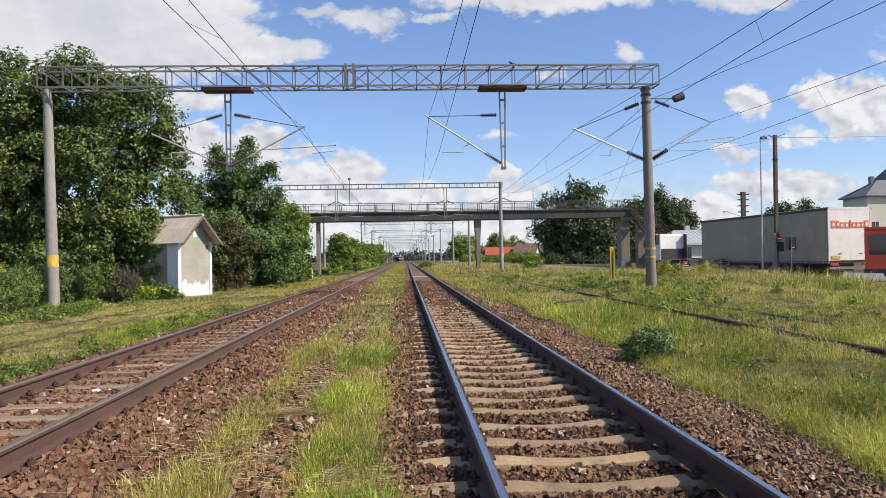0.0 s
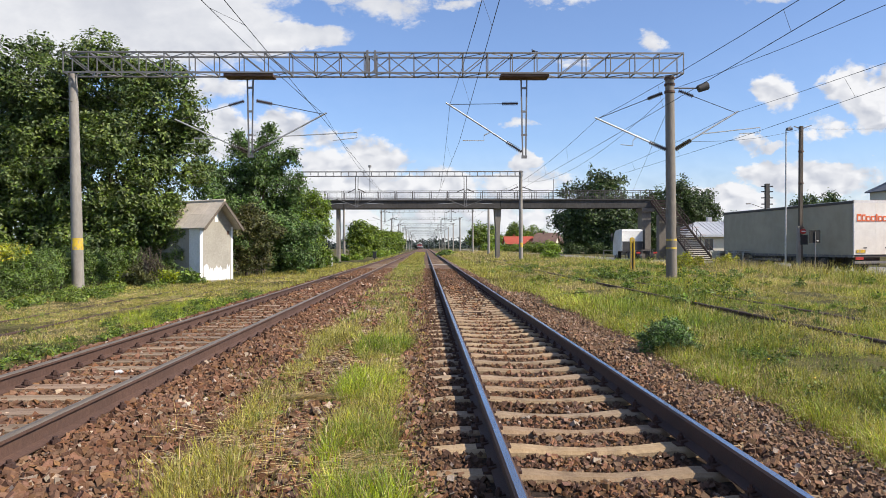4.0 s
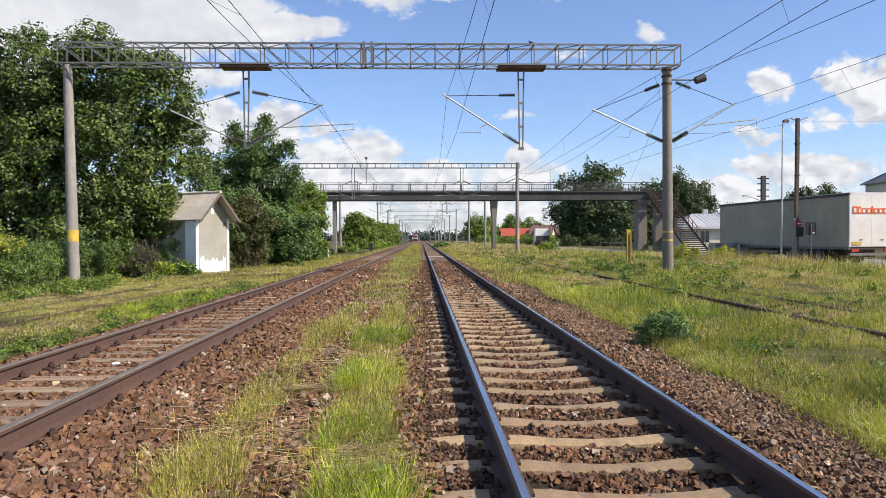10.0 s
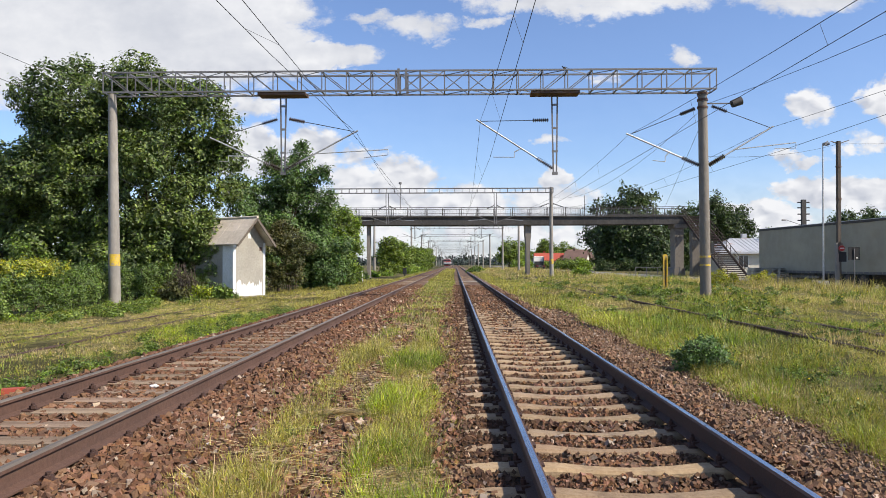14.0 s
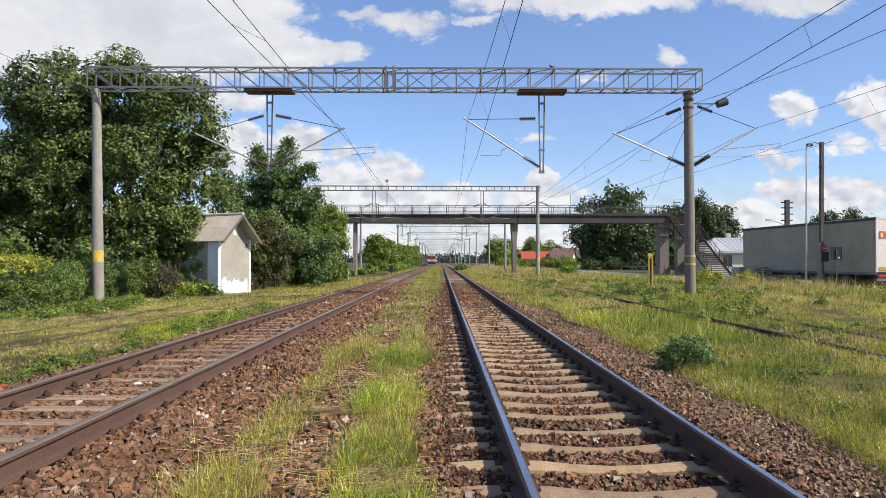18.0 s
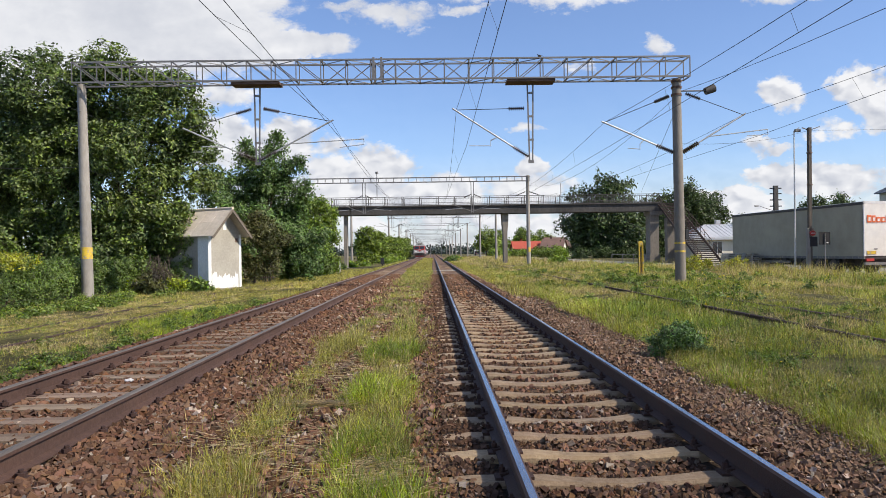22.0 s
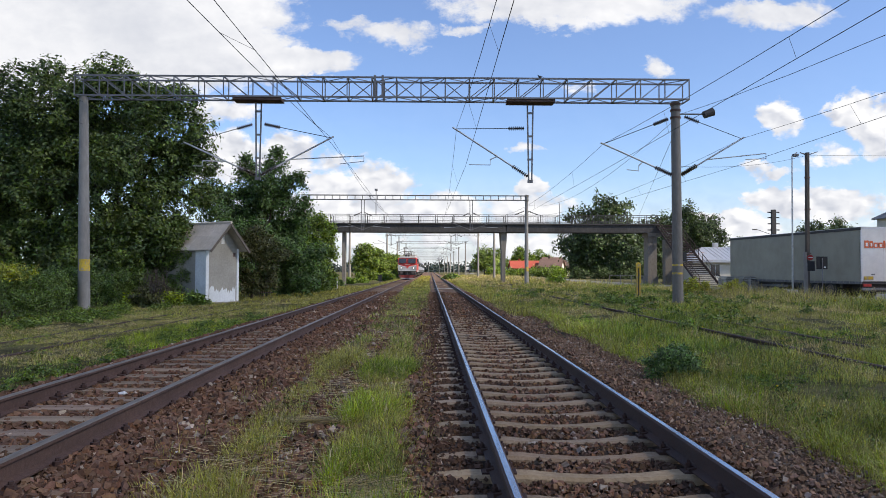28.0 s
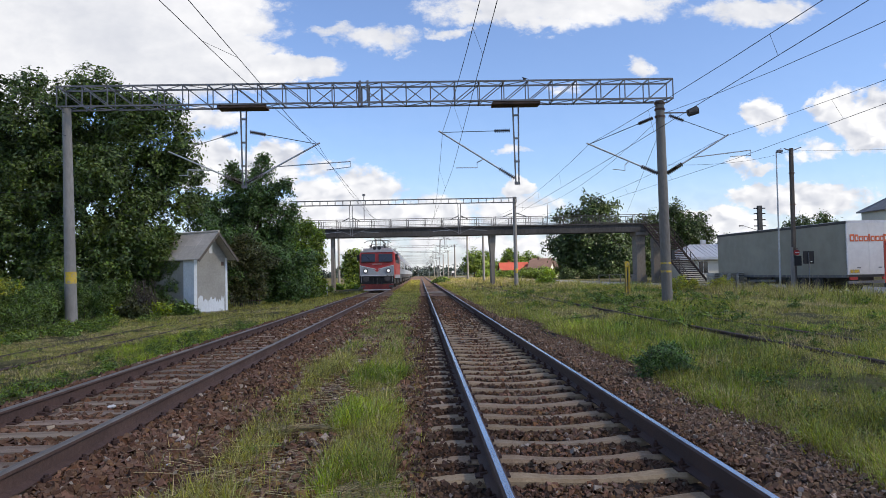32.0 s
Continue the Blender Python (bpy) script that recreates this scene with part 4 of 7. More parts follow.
M.update(
    bark=surface("bark", (0.10, 0.075, 0.055), (0.055, 0.04, 0.03), 0.95, grain=20, stain=2, bump=0.8, bump_scale=30, stretch=(3, 3, 0.5)),
    maple=leaf("maple_leaves", (0.245, 0.330, 0.056), (0.115, 0.172, 0.032)),
    walnut=leaf("walnut_leaves", (0.172, 0.226, 0.052), (0.050, 0.084, 0.026), 0.18),
    cherry=leaf("cherry_leaves", (0.140, 0.220, 0.060), (0.062, 0.110, 0.034), 0.2),
    bright=leaf("bright_leaves", (0.288, 0.388, 0.056), (0.150, 0.225, 0.035)),
    lime=leaf("lime_leaves", (0.088, 0.126, 0.038), (0.036, 0.060, 0.019), 0.15),
    rusty=leaf("reddish_leaves", (0.125, 0.115, 0.040), (0.060, 0.075, 0.024), 0.2),
    hedge=leaf("hedge_leaves", (0.165, 0.235, 0.050), (0.070, 0.115, 0.028), 0.2),
    far=leaf("far_leaves", (0.213, 0.281, 0.048), (0.112, 0.163, 0.031)),
    # greyed and blued: the haze of distance is mixed into the leaf colour
    haze=leaf("haze_toned_leaves", (0.070, 0.090, 0.075), (0.048, 0.066, 0.058), 0.15),
    grass=leaf("fresh_grass", (0.52, 0.58, 0.060), (0.13, 0.19, 0.020), 0.35),
    grass_mix=leaf("meadow_grass", (0.52, 0.460, 0.120), (0.205, 0.200, 0.045), 0.3),
    flower=leaf("yellow_petals", (0.75, 0.55, 0.03), (0.6, 0.42, 0.02), 0.3),
    golden=leaf("flowering_weed", (0.55, 0.50, 0.07), (0.26, 0.30, 0.05), 0.3),
    weed=leaf("weed_leaves", (0.195, 0.265, 0.045), (0.085, 0.13, 0.024), 0.25),
    grass_deep=leaf("deep_grass", (0.31, 0.37, 0.062), (0.115, 0.165, 0.027), 0.28),
    straw=leaf("dry_grass", (0.62, 0.49, 0.26), (0.42, 0.32, 0.155), 0.3),
)


def make_grass():
    rng = np.random.default_rng(21)
    # strips between the tracks: a lush one by the right track, a thin one by the left
    x, y, s = patches(rng, 21000, -2.1, 0.0, -1.0, 14.0, 0.8, -3.0, 5)
    mid = np.interp(y, (2, 5, 8, 14), (-0.45, -0.45, -0.56, -0.60))
    core = np.abs(x - mid - 0.05 * np.sin(y * 1.7)) < np.interp(y, (2, 5, 8, 14), (0.30, 0.32, 0.36, 0.26)) * (0.85 + 0.35 * np.clip(s, -0.6, 0.6))
    thin = np.abs(x - np.interp(y, (4, 8, 14), (-1.44, -1.60, -1.46)) - 0.06 * np.sin(y * 2.1)) < 0.20 * (1 + 0.6 * np.clip(s, -0.8, 0.8))
    u = rng.uniform(0, 1, len(x))
    keep = (core & (u < 0.9)) | (thin & (u < 0.55)) | (u < 0.03)
    x, y, s, core = x[keep], y[keep], s[keep], core[keep]
    lump = tussock(x, y, 0.26, 8)
    pick = rng.uniform(0, 1, len(x)) < np.clip(2.4 * lump - 0.25, 0.2, 1)
    x, y, s, core, lump = x[pick], y[pick], s[pick], core[pick], lump[pick]
    h = rng.uniform(0.06, 0.20, len(x)) * (0.9 + 0.45 * np.clip(s, -0.5, 1)) * np.where(core, 1.05, 0.95) * (0.45 + 1.05 * lump)
    lush = core & (s + rng.normal(0, 0.3, len(x)) > -0.05)
    deep = rng.uniform(0, 1, len(x)) < 0.15 + 0.5 * (tussock(x, y, 0.4, 18) > 0.62)
    for nm, pick, mat, lab in (("track_grass", lush & ~deep, "grass", "lush green grass tufts growing between the tracks"), ("track_grass_deep", lush & deep, "grass_deep", "deep green grass tufts growing between the tracks"), ("track_grass_thin", ~lush, "grass_mix", "thin yellowish grass tufts growing in the ballast")):
        blades(nm, x[pick], y[pick], bed_height(x[pick]), h[pick], 0.0040 + 0.0005 * np.maximum(y[pick], 2), M[mat], lab, 1, 0.36, tuft=17)
    pick = rng.uniform(0, 1, len(x)) < 0.16
    blades("track_straw", x[pick], y[pick], bed_height(x[pick]), h[pick] * 1.3, 0.005 + 0.0005 * np.maximum(y[pick], 2), M["straw"], "dry stalks among the grass between the tracks", 7, tuft=5)
    for nm, x0, x1, y0, y1, cnt in (("shoulder_grass", -6.2, -4.75, 24.0, 150.0, 5000), ("bank_grass", 2.7, 4.2, 24.0, 150.0, 5000), ("middle_grass", -2.2, -0.2, 60.0, 190.0, 4500)):    # edges of the bed
        x, y, s = patches(rng, cnt, x0, x1, y0, y1, 2.5, -0.5, 66)
        blades(nm, x, y, np.maximum(bed_height(x), hill(x, y)) - 0.01, rng.uniform(0.10, 0.32, len(x)), 0.006 + 0.0007 * y, M["grass_mix"], "grass creeping over the ballast edge", 12, tuft=7)
    x, y, s = patches(rng, 14000, -2.0, -0.1, 14.0, 62.0, 1.0, -0.6, 6)
    keep = ((np.abs(x + np.interp(y, (14, 24), (0.60, 0.75))) < 0.22) & (s > -0.35)) | ((np.abs(x + np.interp(y, (14, 20, 40), (1.5, 1.28, 1.4))) < 0.20) & (s > -0.2)) | (rng.uniform(0, 1, len(x)) < np.interp(y, (14, 30, 60), (0.05, 0.18, 0.6)))
    x, y = x[keep], y[keep]
    kind = rng.uniform(0, 1, len(x))
    for nm, pick, mat in (("track_grass_far", kind < 0.45, "grass_deep"), ("track_grass_pale", (kind >= 0.45) & (kind < 0.8), "grass_mix"), ("track_straw_far", kind >= 0.8, "straw")):
        blades(nm, x[pick], y[pick], bed_height(x[pick]), rng.uniform(0.07, 0.20, pick.sum()), 0.004 + 0.0006 * y[pick], M[mat], "grass strip between the two tracks", 2, tuft=9)
    # meadow on the right
    for name, count, x0, x1, y0, y1, hh, seed in (("meadow_grass_near", 29000, 2.6, 9.5, -1.0, 12.0, 0.34, 31), ("meadow_grass_mid", 30000, 2.8, 17.0, 12.0, 28.0, 0.27, 32),
                                                  ("meadow_grass_far", 17000, 3.3, 20.0, 28.0, 62.0, 0.32, 33), ("meadow_grass_beyond", 9000, 3.3, 17.0, 62.0, 190.0, 0.5, 34)):
        x, y, s = patches(rng, count, x0, x1, y0, y1, 1.6, -1.0, seed)
        edge = np.clip((x - np.interp(y, (5, 15, 22, 40), (3.18, 3.35, 3.55, 3.3)) - 0.16 * np.sin(y * 0.9) * np.sin(y * 0.37 + 1)) / 0.22, 0.0, 1)
        clear = np.minimum(np.abs(x - OLD + HALF), np.abs(x - OLD - HALF))    # the old rails show through thin grass
        keep = rng.uniform(0, 1, len(x)) < (0.03 + edge) * np.where((y > 9) & (y < 30) & (clear < 0.16), 0.35, 1.0)
        lump = 0.6 * tussock(x, y, 0.42 + 0.3 * (y0 > 11) + 0.6 * (y0 > 27), seed) + 0.4 * tussock(x, y, 1.3, seed + 9)
        keep &= rng.uniform(0, 1, len(x)) < np.clip(3.0 * lump - 0.50, 0.40, 1)
        x, y, s, edge, clear, lump = x[keep], y[keep], s[keep], edge[keep], clear[keep], lump[keep]
        h = rng.uniform(0.2, 1.0, len(x)) ** 1.2 * hh * (0.45 + 0.55 * edge) * (0.8 + 0.45 * np.clip(s, -0.6, 1)) * np.interp(x, (12, 17, 20), (1.0, 1.5, 2.0)) * np.interp(clear, (0.1, 0.45), (0.4, 1.0)) * (0.15 + 1.55 * lump)
        w = 0.0034 + 0.00068 * np.maximum(y, 2.5)
        kind = 0.62 * rng.uniform(0, 1, len(x)) + 0.46 * tussock(x, y, 0.9 + 0.02 * y0, seed + 4) + 0.36 * s - 0.02 - np.interp(y, (12, 30, 55, 110), (0.0, 0.06, 0.10, 0.35))
        kind = kind + 0.22 * np.interp(x, (3.2, 4.2, 6.0), (1.0, 0.6, 0.0)) * np.interp(y, (4, 9, 14), (1.0, 0.8, 0.0))
        z = np.maximum(hill(x, y), bed_height(x)) - 0.01
        for nm, pick, mat, lab, hs, tf in ((name, (kind > 0.29) & (kind < 0.66), "grass_mix", "tall unmown yellowish meadow grass", 1.0, 10), (name.replace("grass", "green"), kind >= 0.66, "grass_deep", "fresh green clumps in the meadow", 0.85, 12),
                                           (name.replace("grass", "straw"), kind <= 0.29, "straw", "dry straw coloured stalks in the meadow", 1.25, 7)):
            blades(nm, x[pick], y[pick], z[pick], h[pick] * hs, w[pick] * (0.75 if mat == "straw" else 1), M[mat], lab, seed, tuft=tf)
    # a taller fringe that overhangs the ballast shoulder
    y = 3.5 + 22.5 * rng.uniform(0, 1, 3400) ** 1.7
    x = np.interp(y, (5, 15, 22, 40), (3.36, 3.52, 3.72, 3.5)) + 0.16 * np.sin(y * 0.9) * np.sin(y * 0.37 + 1) + np.abs(rng.normal(0, 0.34, 3400))
    kind = rng.uniform(0, 1, 3400) + 0.3 * np.sin(y * 1.7)
    for nm, pick, mat, tf in (("fringe_grass", kind < 0.45, "grass_mix", 12), ("fringe_green", (kind >= 0.45) & (kind < 0.9), "grass", 12), ("fringe_straw", kind >= 0.9, "straw", 8)):
        blades(nm, x[pick], y[pick], np.maximum(hill(x[pick], y[pick]), bed_height(x[pick])) - 0.01, rng.uniform(0.10, 0.27, pick.sum()) * (0.4 + 1.2 * tussock(x[pick], y[pick], 0.5, 3)), 0.0036 + 0.0007 * y[pick], M[mat], "grass leaning over the edge of the ballast", 35, 0.55, tuft=tf)
    # tall seeding weeds along the road edge
    x, y, s = patches(rng, 1500, 15.5, 20.5, 29.0, 48.0, 1.2, -0.3, 71)
    kind = rng.uniform(0, 1, len(x))
    for nm, pick, mat in (("roadside_weeds", kind < 0.5, "grass_mix"), ("roadside_stalks", kind >= 0.5, "straw")):
        blades(nm, x[pick], y[pick], hill(x[pick], y[pick]) - 0.01, rng.uniform(0.35, 0.85, pick.sum()), np.full(pick.sum(), 0.017), M[mat], "tall seeding weeds along the road edge", 72, 0.25, tuft=7)
    # small yellow flowers among the stalks
    x, y = rng.uniform(3.6, 19.5, 900), rng.uniform(4, 50, 900)
    keep = np.sin(x * 1.3) * np.sin(y * 0.5) + rng.normal(0, 0.5, 900) > 0.3
    x, y = x[keep], y[keep]
    z = hill(x, y) + rng.uniform(0.12, 0.34, len(x))
    r = 0.008 + 0.0006 * y
    a = rng.uniform(0, 3.14, len(x))
    v = np.stack([np.stack([x + np.cos(a + k * np.pi / 2) * r, y + np.sin(a + k * np.pi / 2) * r, z + (0.5 * r if k % 2 else -0.5 * r)], 1) for k in range(4)], 1).reshape(-1, 3)
    tagged(new("yellow_flowers", arrays("yellow_flowers", v, np.arange(len(v)).reshape(-1, 4), M["flower"])), "tiny yellow flowers in the meadow", "flowers", kind="stuff")
    # verge on the left
    for name, count, x0, x1, y0, y1, hh, mat, keepv, seed in (("verge_grass", 11000, -14.5, -5.2, 7.0, 26.0, 0.095, "grass_mix", -0.6, 41), ("verge_straw", 17000, -12.6, -6.2, 7.0, 44.0, 0.075, "straw", -0.3, 42), ("verge_green", 3600, -14.5, -5.2, 7.0, 30.0, 0.13, "grass_deep", -0.2, 46),
                                                              ("verge_grass_far", 7000, -14.0, -5.2, 26.0, 75.0, 0.22, "grass_mix", -0.5, 43), ("verge_weeds", 2600, -7.4, -5.3, 5.0, 24.0, 0.20, "grass", -0.1, 44)):
        x, y, s = patches(rng, count, x0, x1, y0, y1, 2.0, keepv, seed)
        blades(name, x, y, hill(x, y) - 0.01, rng.uniform(0.4, 1.0, len(x)) * hh * (0.5 + tussock(x, y, 0.5, seed)), 0.0030 + 0.00044 * y, M[mat], "short worn grass on the trackside verge", seed, tuft=12)
    # meadow and verge go on behind the start
    rng = np.random.default_rng(90)
    for name, x0, x1 in (("meadow_grass_behind", 3.3, 9.0), ("verge_grass_behind", -10.0, -5.6)):
        x, y, _ = patches(rng, 3000, x0, x1, -8.0, -0.5, 1.6, -1.0, 91)
        blades(name, x, y, np.maximum(hill(x, y), bed_height(x)) - 0.01, rng.uniform(0.08, 0.26, len(x)), np.full(len(x), 0.006), M["grass_mix"], "unmown yellowish meadow grass beside the tracks", 92, tuft=8)


def make_weeds():
    """Broad-leaved weeds and clover: low leafy clumps scattered in grass."""
    rng = np.random.default_rng(77)
    for name, count, x0, x1, y0, y1, r0, size, mat, lab in (("meadow_weeds", 200, 3.7, 12.0, 3.5, 16.0, 0.12, 0.026, "weed", "broad-leaved green weeds in the meadow"), ("meadow_weeds_far", 190, 3.9, 19.5, 16.0, 50.0, 0.22, 0.06, "weed", "broad-leaved green weeds in the meadow"),
                                                        ("verge_clover", 130, -7.6, -5.5, 6.0, 26.0, 0.17, 0.035, "weed", "low green clover and nettles by the rail"), ("hedge_nettles", 90, -13.6, -10.6, 20.0, 36.0, 0.26, 0.055, "weed", "low nettles along the hedge foot"),
                                                        ("track_weeds", 46, -1.9, -0.2, 3.0, 24.0, 0.07, 0.02, "weed", "small green weeds between the tracks"), ("strip_clover", 46, -0.75, -0.18, 3.6, 5.3, 0.075, 0.017, "bright", "bright green clover leaves in the grass strip"), ("edge_clover", 120, 3.5, 5.6, 4.5, 9.5, 0.11, 0.022, "bright", "bright green clover leaves at the meadow edge")):
        x, y = rng.uniform(x0, x1, count), rng.uniform(y0, y1, count)
        if "clover" in name:
            x = -5.6 - np.abs(rng.normal(0, 0.6, count))
        r = r0 * rng.uniform(0.5, 1.3, count)
        z = np.maximum(hill(x, y), bed_height(x)) + r * 0.35
        v, f = leaf_cloud(np.stack([x, y, z], 1), r, count * 120, size, 5, squash=0.6, hollow=0.2)
        tagged(new(name, arrays(name, v, f, M[mat])), lab, "weeds", kind="stuff")


def make_trees():
    make_tree("walnut_tree", -16.4, 37.5, ((-3.6, 0, 10.0, 2.9), (0.0, 0, 10.4, 2.8), (2.7, -0.3, 8.9, 2.5), (3.5, 0, 6.4, 1.9), (-3.6, -0.8, 6.2, 2.9), (0.6, -1.0, 6.0, 2.9),
                                           (2.3, -0.6, 3.9, 2.2), (-5.8, 0, 6.9, 2.6), (-1.6, -0.4, 8.2, 2.2), (3.2, -1.3, 3.7, 1.1), (-4.4, 0, 3.2, 2.7), (-0.5, -1.0, 2.6, 2.5)), 140000, 0.128, M["walnut"],
              "large leafy walnut tree with a dense dark green crown", 2.6, 0.34, 1, group="trackside trees")
    make_tree("walnut_tree", -25.5, 40.0, ((0, 0, 6.6, 3.2), (-3, 0, 5.0, 3), (3, -0.5, 4.6, 2.8), (0, -1, 2.6, 2.8)), 22000, 0.2, M["walnut"],
              "broad leafy tree behind the hedge", 2.2, 0.28, 2, group="trackside trees")
    make_tree("cherry_tree", -10.9, 46.0, ((0, 0, 6.8, 1.8), (-1.6, 0, 5.8, 1.6), (1.6, 0, 5.6, 1.7), (0.9, 0, 8.6, 0.8), (0.95, 0, 9.3, 0.45), (-0.9, 0, 8.1, 0.75), (-1.0, 0, 8.8, 0.4), (2.2, 0, 7.4, 0.7), (-2.8, 0, 6.6, 0.6), (-3.4, 0, 7.0, 0.35), (0.3, -0.5, 3.6, 2.3), (2.4, -0.3, 2.8, 1.8), (-2.0, 0, 3.0, 1.9), (0.8, -0.5, 1.3, 1.6), (2.6, -0.5, 1.2, 1.3)),
              48000, 0.125, M["cherry"], "dark green cherry tree with upward branches", 2.2, 0.2, 3, group="trackside trees")
    make_tree("elder_shrub", -10.3, 41.5, ((0.5, 0, 1.3, 1.2), (1.0, 0.4, 2.6, 1.1), (-0.4, 0, 2.9, 1.1), (0.4, 0.2, 3.6, 0.9)), 10000, 0.10, M["rusty"], "reddish brown shrub beside the hut", 0.8, 0.08, 4, "shrub")
    make_tree("maple_tree", -9.3, 59.0, ((0, 0, 4.9, 1.5), (-1.0, 0, 3.6, 1.5), (0.5, 0, 3.2, 1.3), (0, -0.5, 1.8, 1.5), (0.6, -0.8, 1.0, 1.1)), 24000, 0.13, M["maple"],
              "light green young maple by the track", 1.4, 0.14, 5, group="trackside trees")
    for i, (x, y, r, h, mat) in enumerate(((-17.5, 36.0, 1.9, 2.0, "walnut"), (-20.5, 35.0, 2.0, 2.2, "hedge"), (-24.0, 34.0, 2.2, 2.4, "walnut"), (-14.6, 36.2, 1.5, 1.6, "hedge"), (-12.6, 40.0, 1.6, 2.0, "walnut"), (-13.2, 34.9, 0.7, 0.8, "rusty"), (-11.9, 41.8, 2.0, 4.0, "cherry"), (-15.2, 35.9, 1.2, 2.4, "walnut"), (-12.6, 42.6, 1.7, 5.2, "cherry"),
                                           (-9.7, 50.5, 1.3, 1.4, "cherry"), (-9.0, 54.5, 1.2, 1.5, "hedge"), (-10.6, 55.5, 1.8, 3.0, "cherry"))):
        make_tree("thicket", x, y, ((0, 0, h * 0.55, r * 0.8), (-r * 0.6, 0, h * 0.4, r * 0.6), (r * 0.6, 0, h * 0.45, r * 0.6), (0, -r * 0.3, h, r * 0.6)), 6000, 0.115, M[mat], "dense green thicket behind the hedge", 0.5, 0.06, 120 + i, "shrub", group="thickets")
    make_tree("maple_tree", -12.3, 66.0, ((0, 0, 4.6, 1.7), (1.5, 0, 3.4, 1.5), (-1, 0, 3, 1.6)), 9000, 0.18, M["cherry"], "dark green young tree by the track", 1.6, 0.14, 6, group="trackside trees")
    for i, (x, y, s) in enumerate(((-10.3, 112, 1.0), (-9.4, 126, 0.92), (-8.4, 140, 0.9), (-8.0, 160, 0.9), (-8.3, 185, 1.0), (-8.2, 215, 1.1))):
        make_tree("hazel_tree", x, y, ((0, 0, 4.6 * s, 1.3 * s), (-0.7 * s, 0, 3.2 * s, 1.3 * s), (0.7 * s, 0, 2.8 * s, 1.2 * s), (0, -0.4, 1.3 * s, 1.4 * s)), 5000, 0.28, M["far"],
                  "sunlit green tree along the line", 1.2, 0.15, 20 + i, group="trackside trees")
    # big limes beyond the bridge
    for i, (x, y, top, r) in enumerate(((31.6, 149, 15.4, 4.2), (35.0, 146, 17.9, 4.7), (42.0, 157, 17.6, 4.8), (49.0, 154, 14.5, 4.7), (39.2, 142, 10.6, 4.4))):
        make_tree("lime_tree", x, y, ((0, 0, top - r * 0.8, r * 0.85), (-1.2, 0, top - r * 2.0, r), (1.2, 0, top - r * 1.9, r), (-0.8, -0.8, r * 1.0, r * 0.95), (1.0, -0.5, r * 0.9, r * 0.9)), 8000, 0.44, M["lime"],
                  "tall dark green lime tree beyond the footbridge", 2.5, 0.3, 40 + i, group="lime trees")
    for i, (x, y, top, r) in enumerate(((34.9, 97, 10.9, 2.5), (37.6, 99, 10.2, 2.4))):
        make_tree("lime_tree", x, y, ((0, 0, top - r * 0.9, r), (-1.5, 0, top - r * 1.8, r * 0.9), (1.4, 0, top - r * 1.8, r * 0.9), (0, 0, 2.6, r * 0.9)), 10000, 0.23, M["lime"],
                  "round dark green tree behind the stairs", 2.5, 0.28, 60 + i, group="lime trees")
    for i, (x, y, top, r) in enumerate(((50.0, 92, 8.4, 2.0), (54.0, 95, 9.0, 2.2), (57.6, 99, 8.8, 2.0), (44.0, 100, 6.4, 1.6))):
        make_tree("garden_tree", x, y, ((0, 0, top - r, r), (-1.5, 0, top - r * 1.5, r * 0.8), (1.5, 0, top - r * 1.4, r * 0.8)), 4200, 0.22, M["lime"], "garden tree behind the parked trailer", 3, 0.2, 70 + i)
    for i, (x, y, top, r) in enumerate(((15.5, 205, 8.4, 3.0), (25.5, 270, 9.8, 3.4), (30.0, 235, 9.5, 2.6), (37.0, 240, 9.0, 2.6), (44, 215, 7.0, 2.6))):
        make_tree("orchard_tree", x, y, ((0, 0, top - r, r), (-1.6, 0, top - r * 1.5, r * 0.8), (1.6, 0, top - r * 1.4, r * 0.8), (0, 0, 2.2, r * 0.8)), 3600, 0.42, M["far"], "round green tree near the red-roofed houses", 2, 0.2, 80 + i)
    # ragged wood on the horizon
    rng = np.random.default_rng(8)
    cs, rs = [], []
    for i in range(420):
        x = rng.uniform(-420, 420)
        y = 620 + rng.uniform(0, 120)
        r = rng.uniform(2.4, 4.6)
        cs.append((x, y, r * 0.7 + 0.4)), rs.append(r)
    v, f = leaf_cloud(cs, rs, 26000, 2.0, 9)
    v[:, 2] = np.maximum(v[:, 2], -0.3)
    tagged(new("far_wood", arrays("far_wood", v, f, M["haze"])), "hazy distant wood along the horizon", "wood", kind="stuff")


